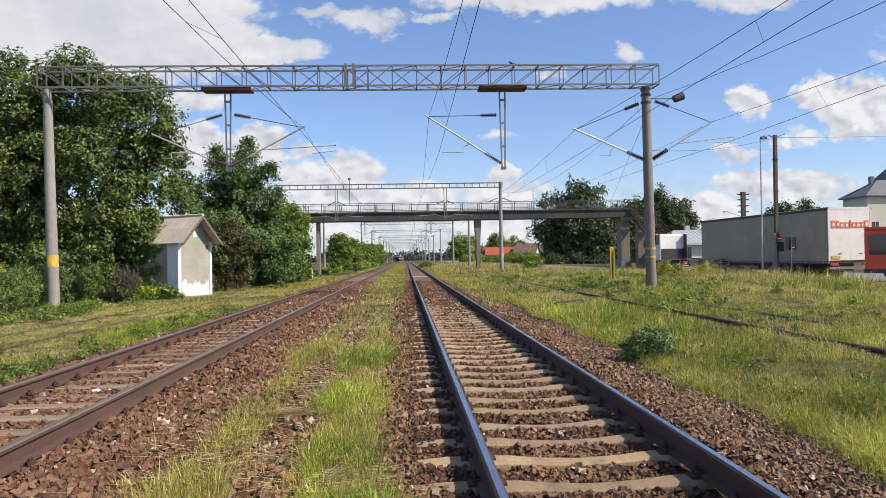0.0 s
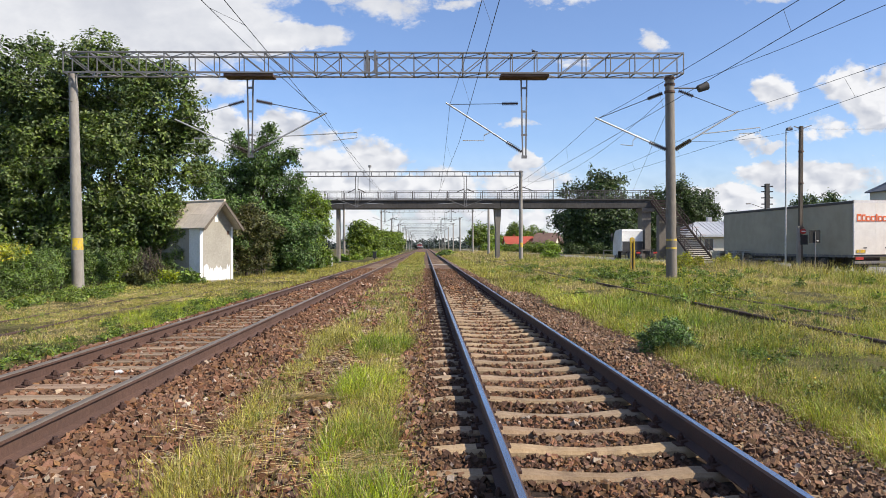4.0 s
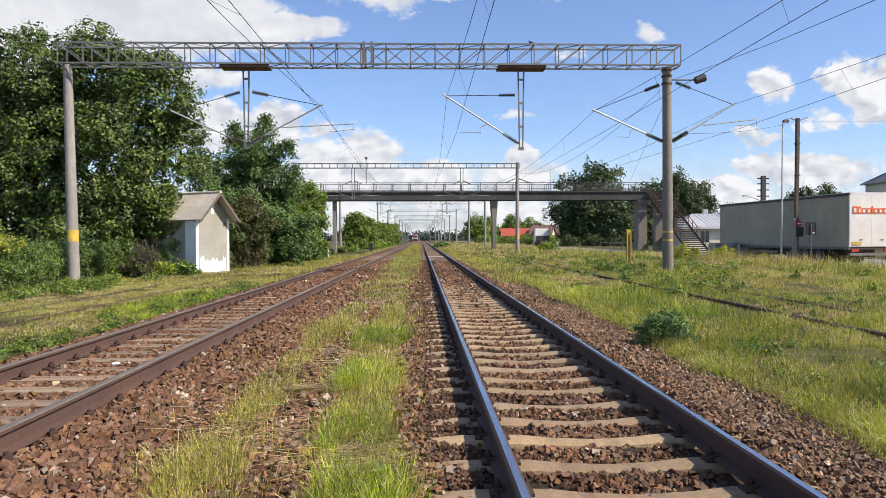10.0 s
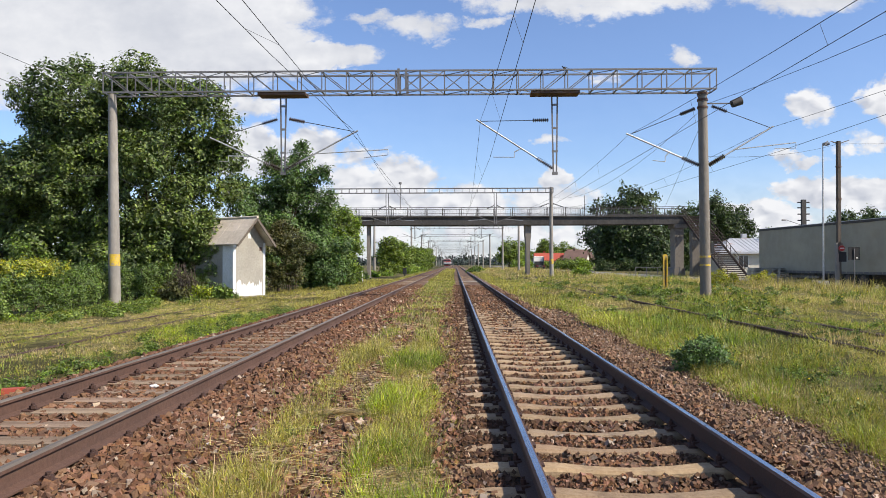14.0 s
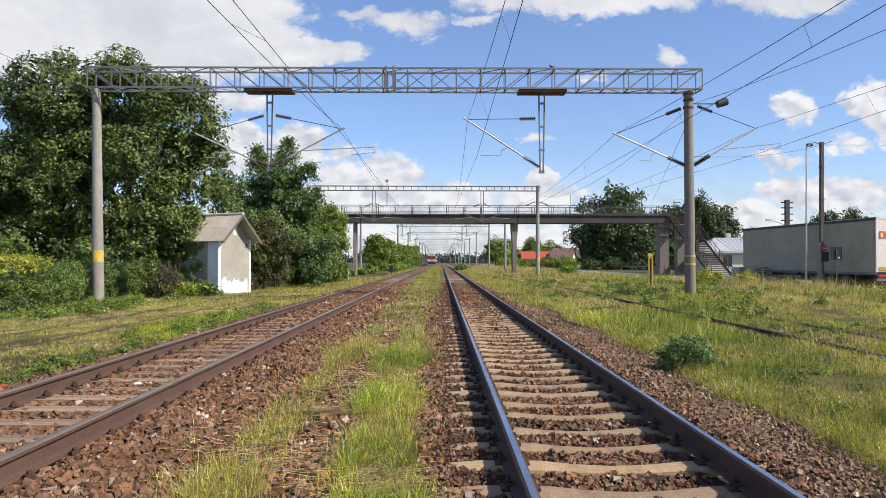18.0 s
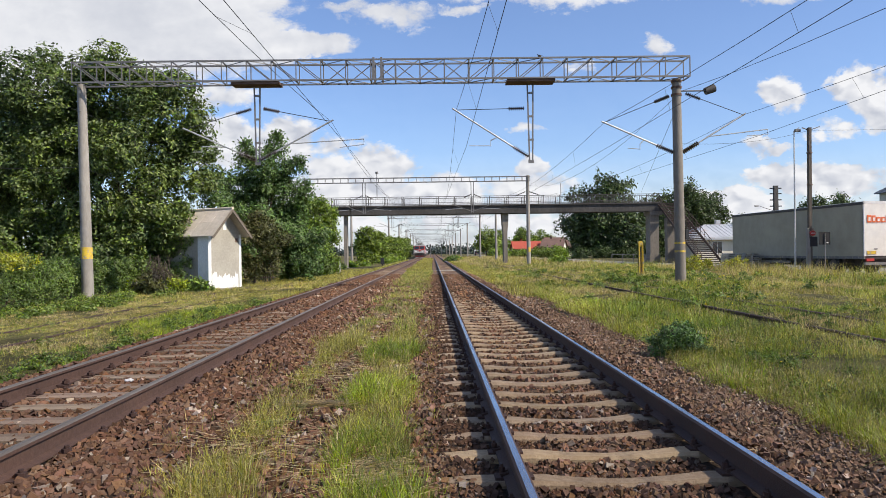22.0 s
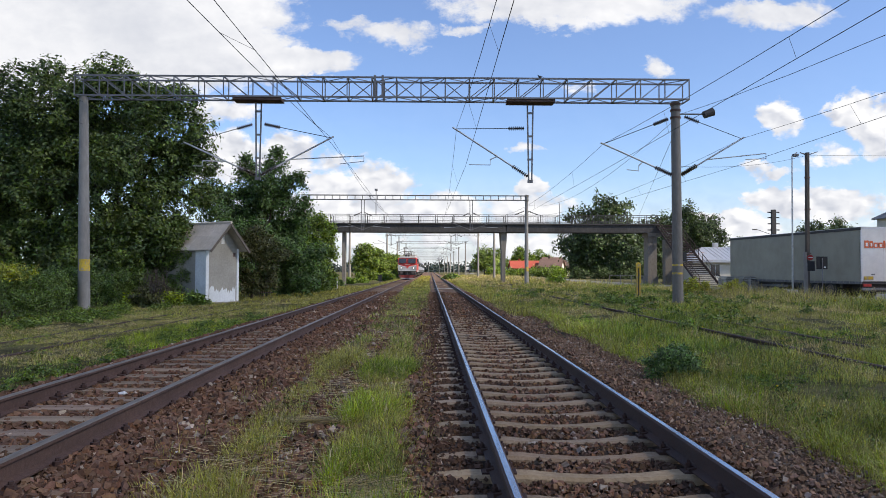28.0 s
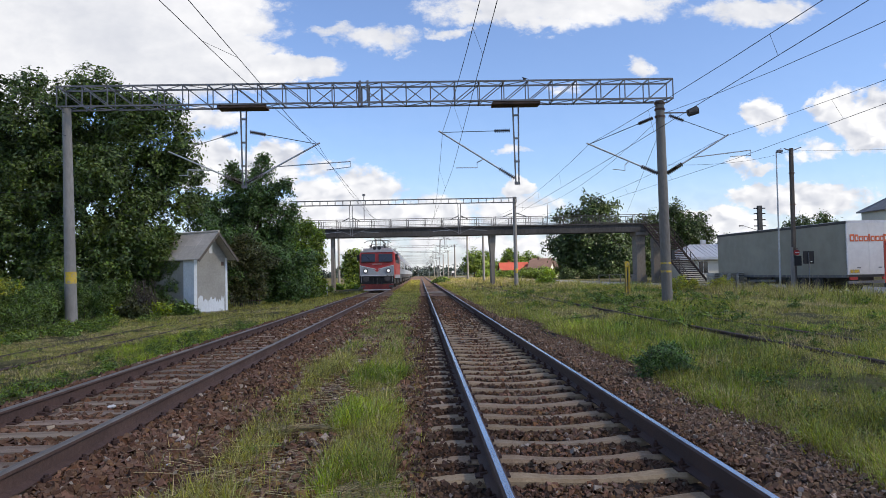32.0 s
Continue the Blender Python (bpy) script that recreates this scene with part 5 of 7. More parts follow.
def make_shrubs():
    # ivy-covered hedge along the verge
    rng = np.random.default_rng(3)
    cs, rs = [], []
    for i in range(260):
        y = rng.uniform(14, 35.0)
        cs.append((np.interp(y, (14, 26, 30, 35), (-13.7, -14.1, -14.9, -14.7)) + rng.normal(0, 0.12), y, rng.uniform(-0.1, 1.12))), rs.append(rng.uniform(0.3, 0.45))
    for i in range(40):
        cs.append((rng.uniform(-15.0, -12.4), 35.4 + rng.normal(0, 0.2), rng.uniform(-0.1, 0.5))), rs.append(rng.uniform(0.3, 0.45))
    v, f = leaf_cloud(cs, rs, 88000, 0.056, 5, hollow=0.7)
    v[:, 2] = np.maximum(v[:, 2], -0.37)
    h = thing("hedge", 0, 0, 0, 0, "ivy-covered green hedge along the verge", "hedge")
    new("foliage", arrays("foliage", v, f, M["hedge"])).parent = h
    cs = [(-14.0 + rng.normal(0, 0.15), rng.uniform(21.5, 25.0), rng.uniform(1.0, 1.32)) for _ in range(26)]
    v, f = leaf_cloud(cs, [0.26] * 26, 4200, 0.055, 15, hollow=0.6)
    ob = new("yellow_leaves", arrays("yellow_leaves", v, f, M["golden"]))
    ob.parent = h
    ob["label"] = "yellowing leaves on the hedge top"
    for i in range(24):
        y = 14.5 + i * 0.85
        x = float(np.interp(y, (14, 26, 30, 35), (-13.7, -14.1, -14.9, -14.7)))
        stick("stem", (x - 0.1, y, -0.35), (x + rng.uniform(-0.2, 0.1), y + rng.uniform(-0.2, 0.2), 1.1), 0.05, 0.05, M["bark"], h)
    # dead creeper hanging beside the pole, a tangle of thin stems
    d = thing("dead_creeper", -12.85, 33.4, -0.4, 0, "tangle of dry brown creeper stems beside the hedge", "creeper")
    rg = random.Random(12)
    for k in range(70):
        bm = B()
        a = Vector((rg.gauss(0, 0.28), rg.gauss(0, 0.2), 0.95 + rg.uniform(0, 0.85)))
        for _ in range(4):
            b = a + Vector((rg.gauss(0.03, 0.10), rg.gauss(0, 0.08), -rg.uniform(0.12, 0.34)))
            tube(bm, a, b, 0.012, 0.009, 4, False)
            a = b
        part("stem", bm, M["bark"], d)
    make_tree("bramble_bush", 3.52, 10.4, ((0, 0, 0.30, 0.34), (-0.26, 0, 0.22, 0.26), (0.28, 0.05, 0.24, 0.27), (0.02, -0.14, 0.40, 0.24), (0.16, 0.1, 0.46, 0.20), (-0.16, -0.1, 0.36, 0.22)), 9000, 0.030, M["cherry"],
              "low dark green bramble bush at the meadow edge", 0.15, 0.02, 88, "shrub", hollow=0.3)
    for i, (x, y, r, mat, lab) in enumerate(((-12.7, 32.0, 0.6, "rusty", "dead brown tangle of twigs by the hedge"), (-12.2, 33.6, 0.5, "grass", "low green weeds before the hut"), (-13.3, 32.4, 0.4, "grass", "low green weeds before the hut"),
                                             (-11.3, 34.2, 0.45, "hedge", "low green weeds before the hut"), (-8.9, 56.5, 0.6, "hedge", "green shrub by the track"), (-7.2, 128, 0.8, "bright", "green shrub by the track"), (-6.6, 140, 0.8, "bright", "green shrub by the track"), (-10.3, 90, 0.5, "bright", "green shrub by the track"),
                                             (-9.0, 95, 0.45, "bright", "green shrub by the track"), (-7.6, 118, 0.8, "bright", "green shrub by the track"), (-10.2, 78, 0.5, "hedge", "green shrub by the track"),
                                             (3.1, 120, 0.8, "hedge", "green shrub beside the track"), (4.0, 128, 0.7, "bright", "green shrub beside the track"), (18.4, 43, 0.75, "golden", "yellow flowering weeds by the road"), (15.6, 42.5, 0.8, "golden", "yellow flowering weeds by the road"), (20.2, 41.5, 0.45, "golden", "yellow flowering weeds by the road"), (16.0, 44, 0.35, "golden", "yellow flowering weeds by the road"), (13.6, 78, 0.7, "bright", "green shrub beside the road"),
                                             (15.9, 170, 1.9, "bright", "green shrub in a far garden"), (26.4, 168, 2.0, "far", "green shrub in a far garden"), (30.5, 172, 2.0, "bright", "green shrub in a far garden"), (28.4, 187, 2.3, "far", "green shrub in a far garden"), (29.0, 139, 1.7, "lime", "dark shrub under the lime trees"), (33.2, 138, 1.9, "lime", "dark shrub under the lime trees"), (37.4, 137, 1.8, "lime", "dark shrub under the lime trees"), (41.6, 138, 1.9, "lime", "dark shrub under the lime trees"), (45.8, 139, 1.8, "lime", "dark shrub under the lime trees"), (32.6, 188, 2.3, "far", "green shrub in a far garden"), (21.6, 189, 1.5, "far", "green shrub in a far garden"), (24.2, 190, 1.6, "far", "green shrub in a far garden"), (-0.32, 4.75, 0.10, "bright", "broad-leaved plant in the grass strip"), (-0.55, 4.6, 0.09, "bright", "broad-leaved plant in the grass strip"), (-0.38, 5.35, 0.08, "bright", "broad-leaved plant in the grass strip"))):
        make_tree("shrub", x, y, ((0, 0, r * 0.7, r * 0.75), (-r * 0.7, 0.1, r * 0.5, r * 0.6), (r * 0.7, 0, r * 0.55, r * 0.6), (0.1, -r * 0.5, r * 0.4, r * 0.5)), (5000 if r > 0.2 else 500) if y < 30 else 5000 if mat == "golden" else 1500, 0.035 if y < 20 else 0.055 if mat == "golden" else 0.07 + 0.0012 * y, M[mat], lab, r * 0.3, 0.02, 90 + i, "shrub", hollow=0.3)


# ---------------------------------------------------------------- hut
def thin_cloud():
    """White vapour, thin at its leading edge, that lets some sunlight through."""
    m = bpy.data.materials.new("cloud_vapour")
    m.use_nodes = True
    n = Nodes(m.node_tree)
    d, t, s = n.add("ShaderNodeBsdfDiffuse"), n.add("ShaderNodeBsdfTransparent"), n.add("ShaderNodeMixShader")
    d.inputs[0].default_value = (0.85, 0.86, 0.88, 1)
    place = n.add("ShaderNodeTexCoord").outputs["Object"]
    split = n.add("ShaderNodeSeparateXYZ")
    n.put(split.inputs[0], place)
    n.put(s.inputs[0], n.math("MULTIPLY", n.span(split.outputs[1], -2.0, -92.0, 0.0, 0.61, False), n.span(n.noise(place, 0.02, 4.0), 0.3, 0.7, 0.92, 1.06)))
    n.put(s.inputs[1], t.outputs[0]), n.put(s.inputs[2], d.outputs[0])
    n.put(n.add("ShaderNodeOutputMaterial").inputs[0], s.outputs[0])
    return m


M.update(
    plaster=surface("grey_plaster", (0.40, 0.37, 0.31), (0.30, 0.275, 0.23), 0.9, grain=10, stain=0.8, bump=0.3, bump_scale=60, third=(0.22, 0.20, 0.165), third_at=(0.6, 0.8), third_scale=1.4),
    limewash=surface("flaking_limewash", (0.82, 0.82, 0.80), (0.66, 0.66, 0.63), 0.85, grain=12, stain=1.5, bump=0.3, bump_scale=50),
    sheet=surface("old_roof_sheet", (0.66, 0.570, 0.470), (0.50, 0.425, 0.34), 0.9, grain=7, stain=0.8, bump=0.25, bump_scale=30, vary=0.12, third=(0.15, 0.12, 0.09), third_at=(0.6, 0.8), third_scale=2),
    wood=surface("grey_weathered_wood", (0.17, 0.14, 0.11), (0.10, 0.08, 0.065), 0.9, grain=14, stain=2, bump=0.5, stretch=(4, 4, 0.4), vary=0.25),
    pallet=surface("bleached_pallet_wood", (0.52, 0.49, 0.43), (0.37, 0.34, 0.29), 0.9, grain=14, stain=2, bump=0.4, stretch=(0.4, 4, 4), vary=0.2),
    slab=surface("worn_crossing_slab", (0.50, 0.45, 0.38), (0.34, 0.30, 0.25), 0.9, grain=12, stain=1.2, bump=0.4, vary=0.15),
    zinc=surface("zinc_roof", (0.50, 0.51, 0.52), (0.40, 0.41, 0.42), 0.5, 0.15, grain=3, stain=0.3, bump=0.1, third=(0.33, 0.17, 0.10), third_at=(0.54, 0.60), third_scale=0.25),
    tile_red=surface("red_roof_tiles", (0.42, 0.075, 0.04), (0.30, 0.06, 0.035), 0.8, grain=4, stain=0.3, bump=0.5, bump_scale=12),
    tile_brown=surface("brown_roof_tiles", (0.17, 0.10, 0.075), (0.12, 0.075, 0.06), 0.85, grain=4, stain=0.3, bump=0.5, bump_scale=12),
    wall_cream=surface("cream_render", (0.70, 0.65, 0.54), (0.60, 0.55, 0.45), 0.9, grain=6, stain=0.4, bump=0.15),
    slate=surface("grey_roof", (0.16, 0.165, 0.175), (0.11, 0.115, 0.12), 0.7, grain=5, stain=0.4, bump=0.3, bump_scale=10),
    tarp=surface("grey_tarpaulin", (0.365, 0.328, 0.243), (0.305, 0.274, 0.203), 0.55, grain=1.5, stain=0.35, bump=0.25, bump_scale=1.2),
    trailer_white=surface("white_trailer_doors", (0.80, 0.77, 0.69), (0.68, 0.65, 0.58), 0.5, grain=3, stain=0.5, bump=0.08),
    orange=surface("orange_lettering", (0.80, 0.18, 0.05), (0.72, 0.16, 0.05), 0.5, grain=3, bump=0.0),
    van_red=surface("red_van_paint", (0.72, 0.085, 0.040), (0.62, 0.07, 0.035), 0.3, grain=3, stain=0.4, bump=0.0),
    lead_red=surface("red_loco_paint", (0.56, 0.045, 0.030), (0.44, 0.04, 0.028), 0.4, grain=4, stain=0.4, bump=0.02),
    loco_grey=surface("grey_loco_paint", (0.46, 0.47, 0.47), (0.36, 0.365, 0.36), 0.45, grain=4, stain=0.5, bump=0.02),
    plough=surface("dark_red_paint", (0.22, 0.03, 0.025), (0.13, 0.025, 0.022), 0.6, grain=6, stain=1.0, bump=0.05),
    loco_dark=surface("dark_loco_frame", (0.055, 0.052, 0.05), (0.09, 0.075, 0.065), 0.7, grain=6, bump=0.1),
    roof_grey=surface("dusty_roof_paint", (0.30, 0.29, 0.27), (0.20, 0.19, 0.175), 0.7, grain=4, stain=0.6, bump=0.05),
    pane=glass_dark("cab_glass", (0.03, 0.035, 0.042), 0.15),
    roof_pale=surface("pale_roof_paint", (0.55, 0.54, 0.52), (0.42, 0.41, 0.39), 0.6, grain=4, stain=0.6, bump=0.05),
    coach=surface("pale_coach_paint", (0.36, 0.385, 0.42), (0.29, 0.31, 0.345), 0.4, grain=4, stain=0.3, bump=0.0),
    cloud=thin_cloud(),
    headlight=glow("headlight", (1.0, 0.96, 0.85), 3.0),
    signal_red=glow("red_signal", (1.0, 0.05, 0.03), 2.0),
)


def make_hut():
    h = thing("trackside_hut", -9.87, 37.0, -0.40, 58, "small grey plastered hut with peeling limewash and sheet roof", "hut")
    # the gable faces the camera side; x runs 0..-1.55 along the gable, y back
    bm = B()
    w, d, e, r = 2.1, 4.4, 2.80, 3.98
    loft(bm, ((0, 0), (0, e), (-w / 2, r), (-w, e), (-w, 0)), 0, d)
    part("wall", bm, M["plaster"], h)
    for x0, x1 in ((-0.13, 0.012), (-w - 0.012, -w + 0.17)):
        bm = B()
        box(bm, x0, x1, -0.015, 0.10, 0.0, e - 0.02)
        part("corner_strip", bm, M["limewash"], h, "white limewashed corner strip")
    bm = B()
    box(bm, -w - 0.014, -w + 0.05, 0.10, 0.75, 0.0, e - 0.15)
    part("corner_strip", bm, M["limewash"], h, "white limewashed corner strip")
    # ragged flaking limewash at the foot
    rng = random.Random(5)
    bm = B()
    xs = [-w + 0.22 + i * (w - 0.42) / 30 for i in range(31)]
    top = [0.72 + 0.10 * math.sin(i * 0.5) + rng.uniform(-0.13, 0.13) for i in range(31)]
    lo = [bm.verts.new((x, -0.006, 0.02)) for x in xs]
    hi = [bm.verts.new((x, -0.006, z)) for x, z in zip(xs, top)]
    for i in range(30):
        bm.faces.new((lo[i], lo[i + 1], hi[i + 1], hi[i]))
    part("limewash_patch", bm, M["limewash"], h, "ragged white limewash peeling off the foot")
    bm = B()
    box(bm, -w - 0.06, 0.06, -0.08, d + 0.05, -0.2, 0.10)
    part("plinth", bm, M["concrete"], h)
    for x in (-0.30,):
        bm = B()
        box(bm, x - 0.08, x + 0.08, -0.012, 0.02, 2.38, 2.58)
        part("vent", bm, M["steel_rust"], h)
    bm = B()
    box(bm, -w / 2 - 0.10, -w / 2 + 0.10, -0.012, 0.02, 3.0, 3.55)
    part("gable_hatch", bm, M["limewash"], h, "narrow white gable hatch")
    # roof: two slopes of sheets with their own joints
    over, back, out = 0.60, d + 0.15, 0.22
    for s in (-1, 1):
        ridge = Vector((-w / 2, 0, r + 0.06))
        eave = Vector((-w / 2 + s * (w / 2 + out), 0, e - (r - e) * out / (w / 2) * 0.85 + 0.06))
        k = 6
        for i in range(k):
            for j in range(2):
                y0 = -over + (back + over) * i / k + 0.006
                y1 = -over + (back + over) * (i + 1) / k - 0.006
                a, b = ridge.lerp(eave, j / 2 + 0.002), ridge.lerp(eave, (j + 1) / 2 - 0.002)
                bm = B()
                vs = [bm.verts.new((p.x, y, p.z + dz)) for dz in (0, 0.035) for p, y in ((a, y0), (b, y0), (b, y1), (a, y1))]
                for f in ((0, 1, 2, 3), (7, 6, 5, 4), (0, 4, 5, 1), (1, 5, 6, 2), (2, 6, 7, 3), (3, 7, 4, 0)):
                    bm.faces.new([vs[q] for q in f])
                part("roof_sheet", bm, M["sheet"], h)
        bm = B()
        bar(bm, (ridge.x, -over + 0.02, ridge.z - 0.06), (eave.x, -over + 0.02, eave.z - 0.06), 0.04, 0.12)
        part("barge_board", bm, M["wood"], h)
    bm = B()
    tube(bm, (-w / 2, -over, r + 0.09), (-w / 2, back, r + 0.09), 0.07, n=8)
    part("ridge_cap", bm, M["sheet"], h)
    rng2 = np.random.default_rng(55)
    cs = [(-w - 0.10 + rng2.normal(0, 0.05), rng2.uniform(1.1, d), rng2.uniform(1.2, 2.9)) for _ in range(46)] + [(-w - 0.30 + rng2.normal(0, 0.08), rng2.uniform(1.6, d + 0.3), 2.75 + rng2.uniform(0, 0.5)) for _ in range(34)]
    v, f = leaf_cloud(cs, [0.24] * len(cs), 9000, 0.055, 56, hollow=0.3)
    ivy = new("ivy", arrays("ivy", v, f, M["walnut"]))
    ivy.parent = h
    ivy["label"] = "green creeper hanging over the eave and wall"
    # low lean-to wall behind it, in the bushes
    a = thing("lean_to_wall", -12.1, 36.7, -0.4, -20, "low dark plastered lean-to wall behind the hut", "wall")
    bm = B()
    loft(bm, ((0, 0), (0, 1.9), (-1.7, 1.5), (-1.7, 0)), 0, 0.25)
    part("wall", bm, M["plaster"], a)
    # old board fence beside it
    f = thing("board_fence", -11.6, 44.0, -0.4, 0, "low grey weathered board fence beside the hut", "fence")
    rng = random.Random(2)
    for i in range(14):
        x = 0.1 + i * 0.13
        stick("board", (x, 0, 0), (x + rng.uniform(-0.03, 0.03), 0, 1.25 + rng.uniform(-0.12, 0.14)), 0.1, 0.02, M["wood"], f)
    for z in (0.35, 1.0):
        stick("fence_rail", (0, 0.03, z), (1.95, 0.03, z), 0.03, 0.07, M["wood"], f)
    k = thing("brick", -5.42, 8.7, -0.33, 25, "broken orange brick beside the track", "brick")
    bm = B()
    box(bm, -0.125, 0.125, -0.065, 0.065, 0, 0.12)
    rounded(bm, 0.008, 1)
    part("brick_body", bm, M["tile_red"], k)


# ---------------------------------------------------------------- footbridge
def make_bridge():
    y0, y1 = 83.6, 86.4
    b = thing("footbridge", 0, 0, 0, 0, "old concrete footbridge over the tracks with steel railings", "footbridge")
    zd = 6.88
    spans = ((-24.0, -9.5), (-9.5, 8.9), (8.9, 27.0))
    for x0, x1 in spans:
        bm = B()
        for yy in (y0 + 0.15, y1 - 0.55):
            box(bm, x0 + 0.03, x1 - 0.03, yy, yy + 0.4, zd - 1.05, zd - 0.16)
        part("girder", bm, M["concrete_dark"], b)
        bm = B()
        box(bm, x0, x1, y0, y1, zd - 0.16, zd)
        part("deck_slab", bm, M["concrete_dark"], b)
    for yy in (y0 + 0.06, y1 - 0.06):
        for z, w in ((0.10, 0.05), (0.27, 0.04), (0.98, 0.06)):
            stick("handrail", (-24, yy, zd + z), (27, yy, zd + z), w, w, M["loco_dark"], b)
        x = -24.0
        while x < 27:
            stick("railing_post", (x, yy, zd), (x, yy, zd + 1.0), 0.07, 0.06, M["loco_dark"], b)
            stick("railing_post", (x + 0.19, yy, zd), (x + 0.19, yy, zd + 1.0), 0.05, 0.05, M["loco_dark"], b)
            bm = B()
            for i in range(1, 9):
                bar(bm, (x + 0.19 + i * 0.206, yy, zd + 0.12), (x + 0.19 + i * 0.206, yy, zd + 0.98), 0.009)
            part("railing_panel", bm, M["steel"], b)
            x += 2.05
    # piers: a flared column, then a solid pair by the road
    bm = B()
    loft(bm, ((-0.24, -0.4), (0.24, -0.4), (0.27, 3.6), (0.40, zd - 2.2), (0.46, zd - 1.06), (-0.46, zd - 1.06), (-0.40, zd - 2.2), (-0.27, 3.6)), -0.8, 0.8)
    p = part("pier", bm, M["concrete_brown"], b)
    p.location, p.scale = (8.62, 85, 0), (0.85, 1, 1)
    bm = B()
    box(bm, -10.40, -10.04, 84.3, 85.7, -0.4, zd - 1.06)
    part("pier", bm, M["concrete_brown"], b)
    bm = B()
    box(bm, 25.72, 26.75, y0 + 0.5, y1 - 0.5, -0.4, zd - 1.06)
    box(bm, 25.62, 26.85, y0 + 0.4, y1 - 0.4, -0.4, 0.7)
    box(bm, 25.60, 27.1, y0 + 0.2, y1 - 0.2, zd - 1.5, zd - 1.058)
    part("pier", bm, M["concrete_brown"], b)
    bm = B()
    box(bm, 26.72, 27.75, 81.0, 82.0, -0.4, 4.9)
    part("pier", bm, M["concrete_brown"], b)
    for x in (15.6,):
        stick("lamp_post", (x, y1 - 0.1, zd), (x, y1 - 0.1, zd + 2.6), 0.06, 0.06, M["steel"], b)
    # stairs towards the road: two flights with a landing
    st = thing("bridge_stairs", 0, 0, 0, 0, "rusty steel staircase with open treads down to the road", "stairs")
    xa, xb = 26.6, 28.7
    run, steps = 13.8, 36
    ya, za = 84.2, zd

    def at(s):
        return ya - run * s, za + (-0.15 - za) * s
    for x in (xa, xb):
        (q0, w0), (q1, w1) = at(0), at(1)
        stick("stringer", (x, q0, w0 - 0.12), (x, q1, w1), 0.08, 0.28, M["stair"], st)
        stick("handrail", (x, q0, w0 + 0.95), (x, q1, w1 + 0.95), 0.05, 0.05, M["stair"], st)
        stick("handrail", (x, q0, w0 + 0.5), (x, q1, w1 + 0.5), 0.03, 0.03, M["stair"], st)
        for i in range(13):
            q, w = at(i / 12)
            stick("railing_post", (x, q, w - 0.1), (x, q, w + 0.97), 0.05, 0.05, M["stair"], st)
    tread = B()
    box(tread, xa, xb, -0.17, 0.17, -0.05, 0.05)
    tread = built(tread, M["stair"], "tread")
    for i in range(1, steps):
        q, w = at(i / steps)
        piece("tread", tread, st, pose(0, q, w))


# ---------------------------------------------------------------- road side things
def make_road():
    bm = B()
    xs = (19.6, 31.0)
    pts = [(-30, 20.6, 32), (30, 20.6, 32), (60, 20.4, 30), (80, 18.8, 25.2), (110, 18.6, 24.8), (155, 19.4, 25.2), (200, 18.2, 24.0), (430, 17.2, 23.2)]
    lo = []
    for y, a, c in pts:
        lo.append([bm.verts.new((x, y, z)) for x, z in ((a, -0.30), (a, -0.19), (c, -0.19), (c, -0.30))])
    for p, q in zip(lo, lo[1:]):
        for i in range(3):
            bm.faces.new((p[i], p[i + 1], q[i + 1], q[i]))
    tagged(part("road", bm, M["road"]), "dusty pale asphalt road beside the station", "road", kind="structure")
    rng = random.Random(6)
    w = thing("low_wall", 20.75, 46.0, -0.2, -0.5, "low broken white concrete kerb blocks along the road", "kerb")
    for i in range(10):
        bm = B()
        box(bm, -0.12, 0.12, i * 1.6, i * 1.6 + 1.35, 0, 0.28 + rng.uniform(-0.04, 0.05))
        rounded(bm, 0.03, 1)
        part("kerb_block", bm, M["concrete"], w)


def wheel(parent, x, y, z, r=0.5, w=0.32, material=None):
    bm = B()
    tube(bm, (x - w / 2, y, z), (x + w / 2, y, z), r, n=20)
    rounded(bm, 0.04, 2)
    t = part("tyre", bm, M["rubber"], parent)
    bm = B()
    s = -1
    tube(bm, (x - w / 2 - 0.012, y, z), (x - w / 2 + 0.05, y, z), r * 0.55, n=16)
    tube(bm, (x - w / 2 - 0.07, y, z), (x - w / 2, y, z), r * 0.2, n=10)
    tube(bm, (x + w / 2 - 0.05, y, z), (x + w / 2 + 0.012, y, z), r * 0.55, n=16)
    part("rim", bm, material or M["steel"], t)
    return t


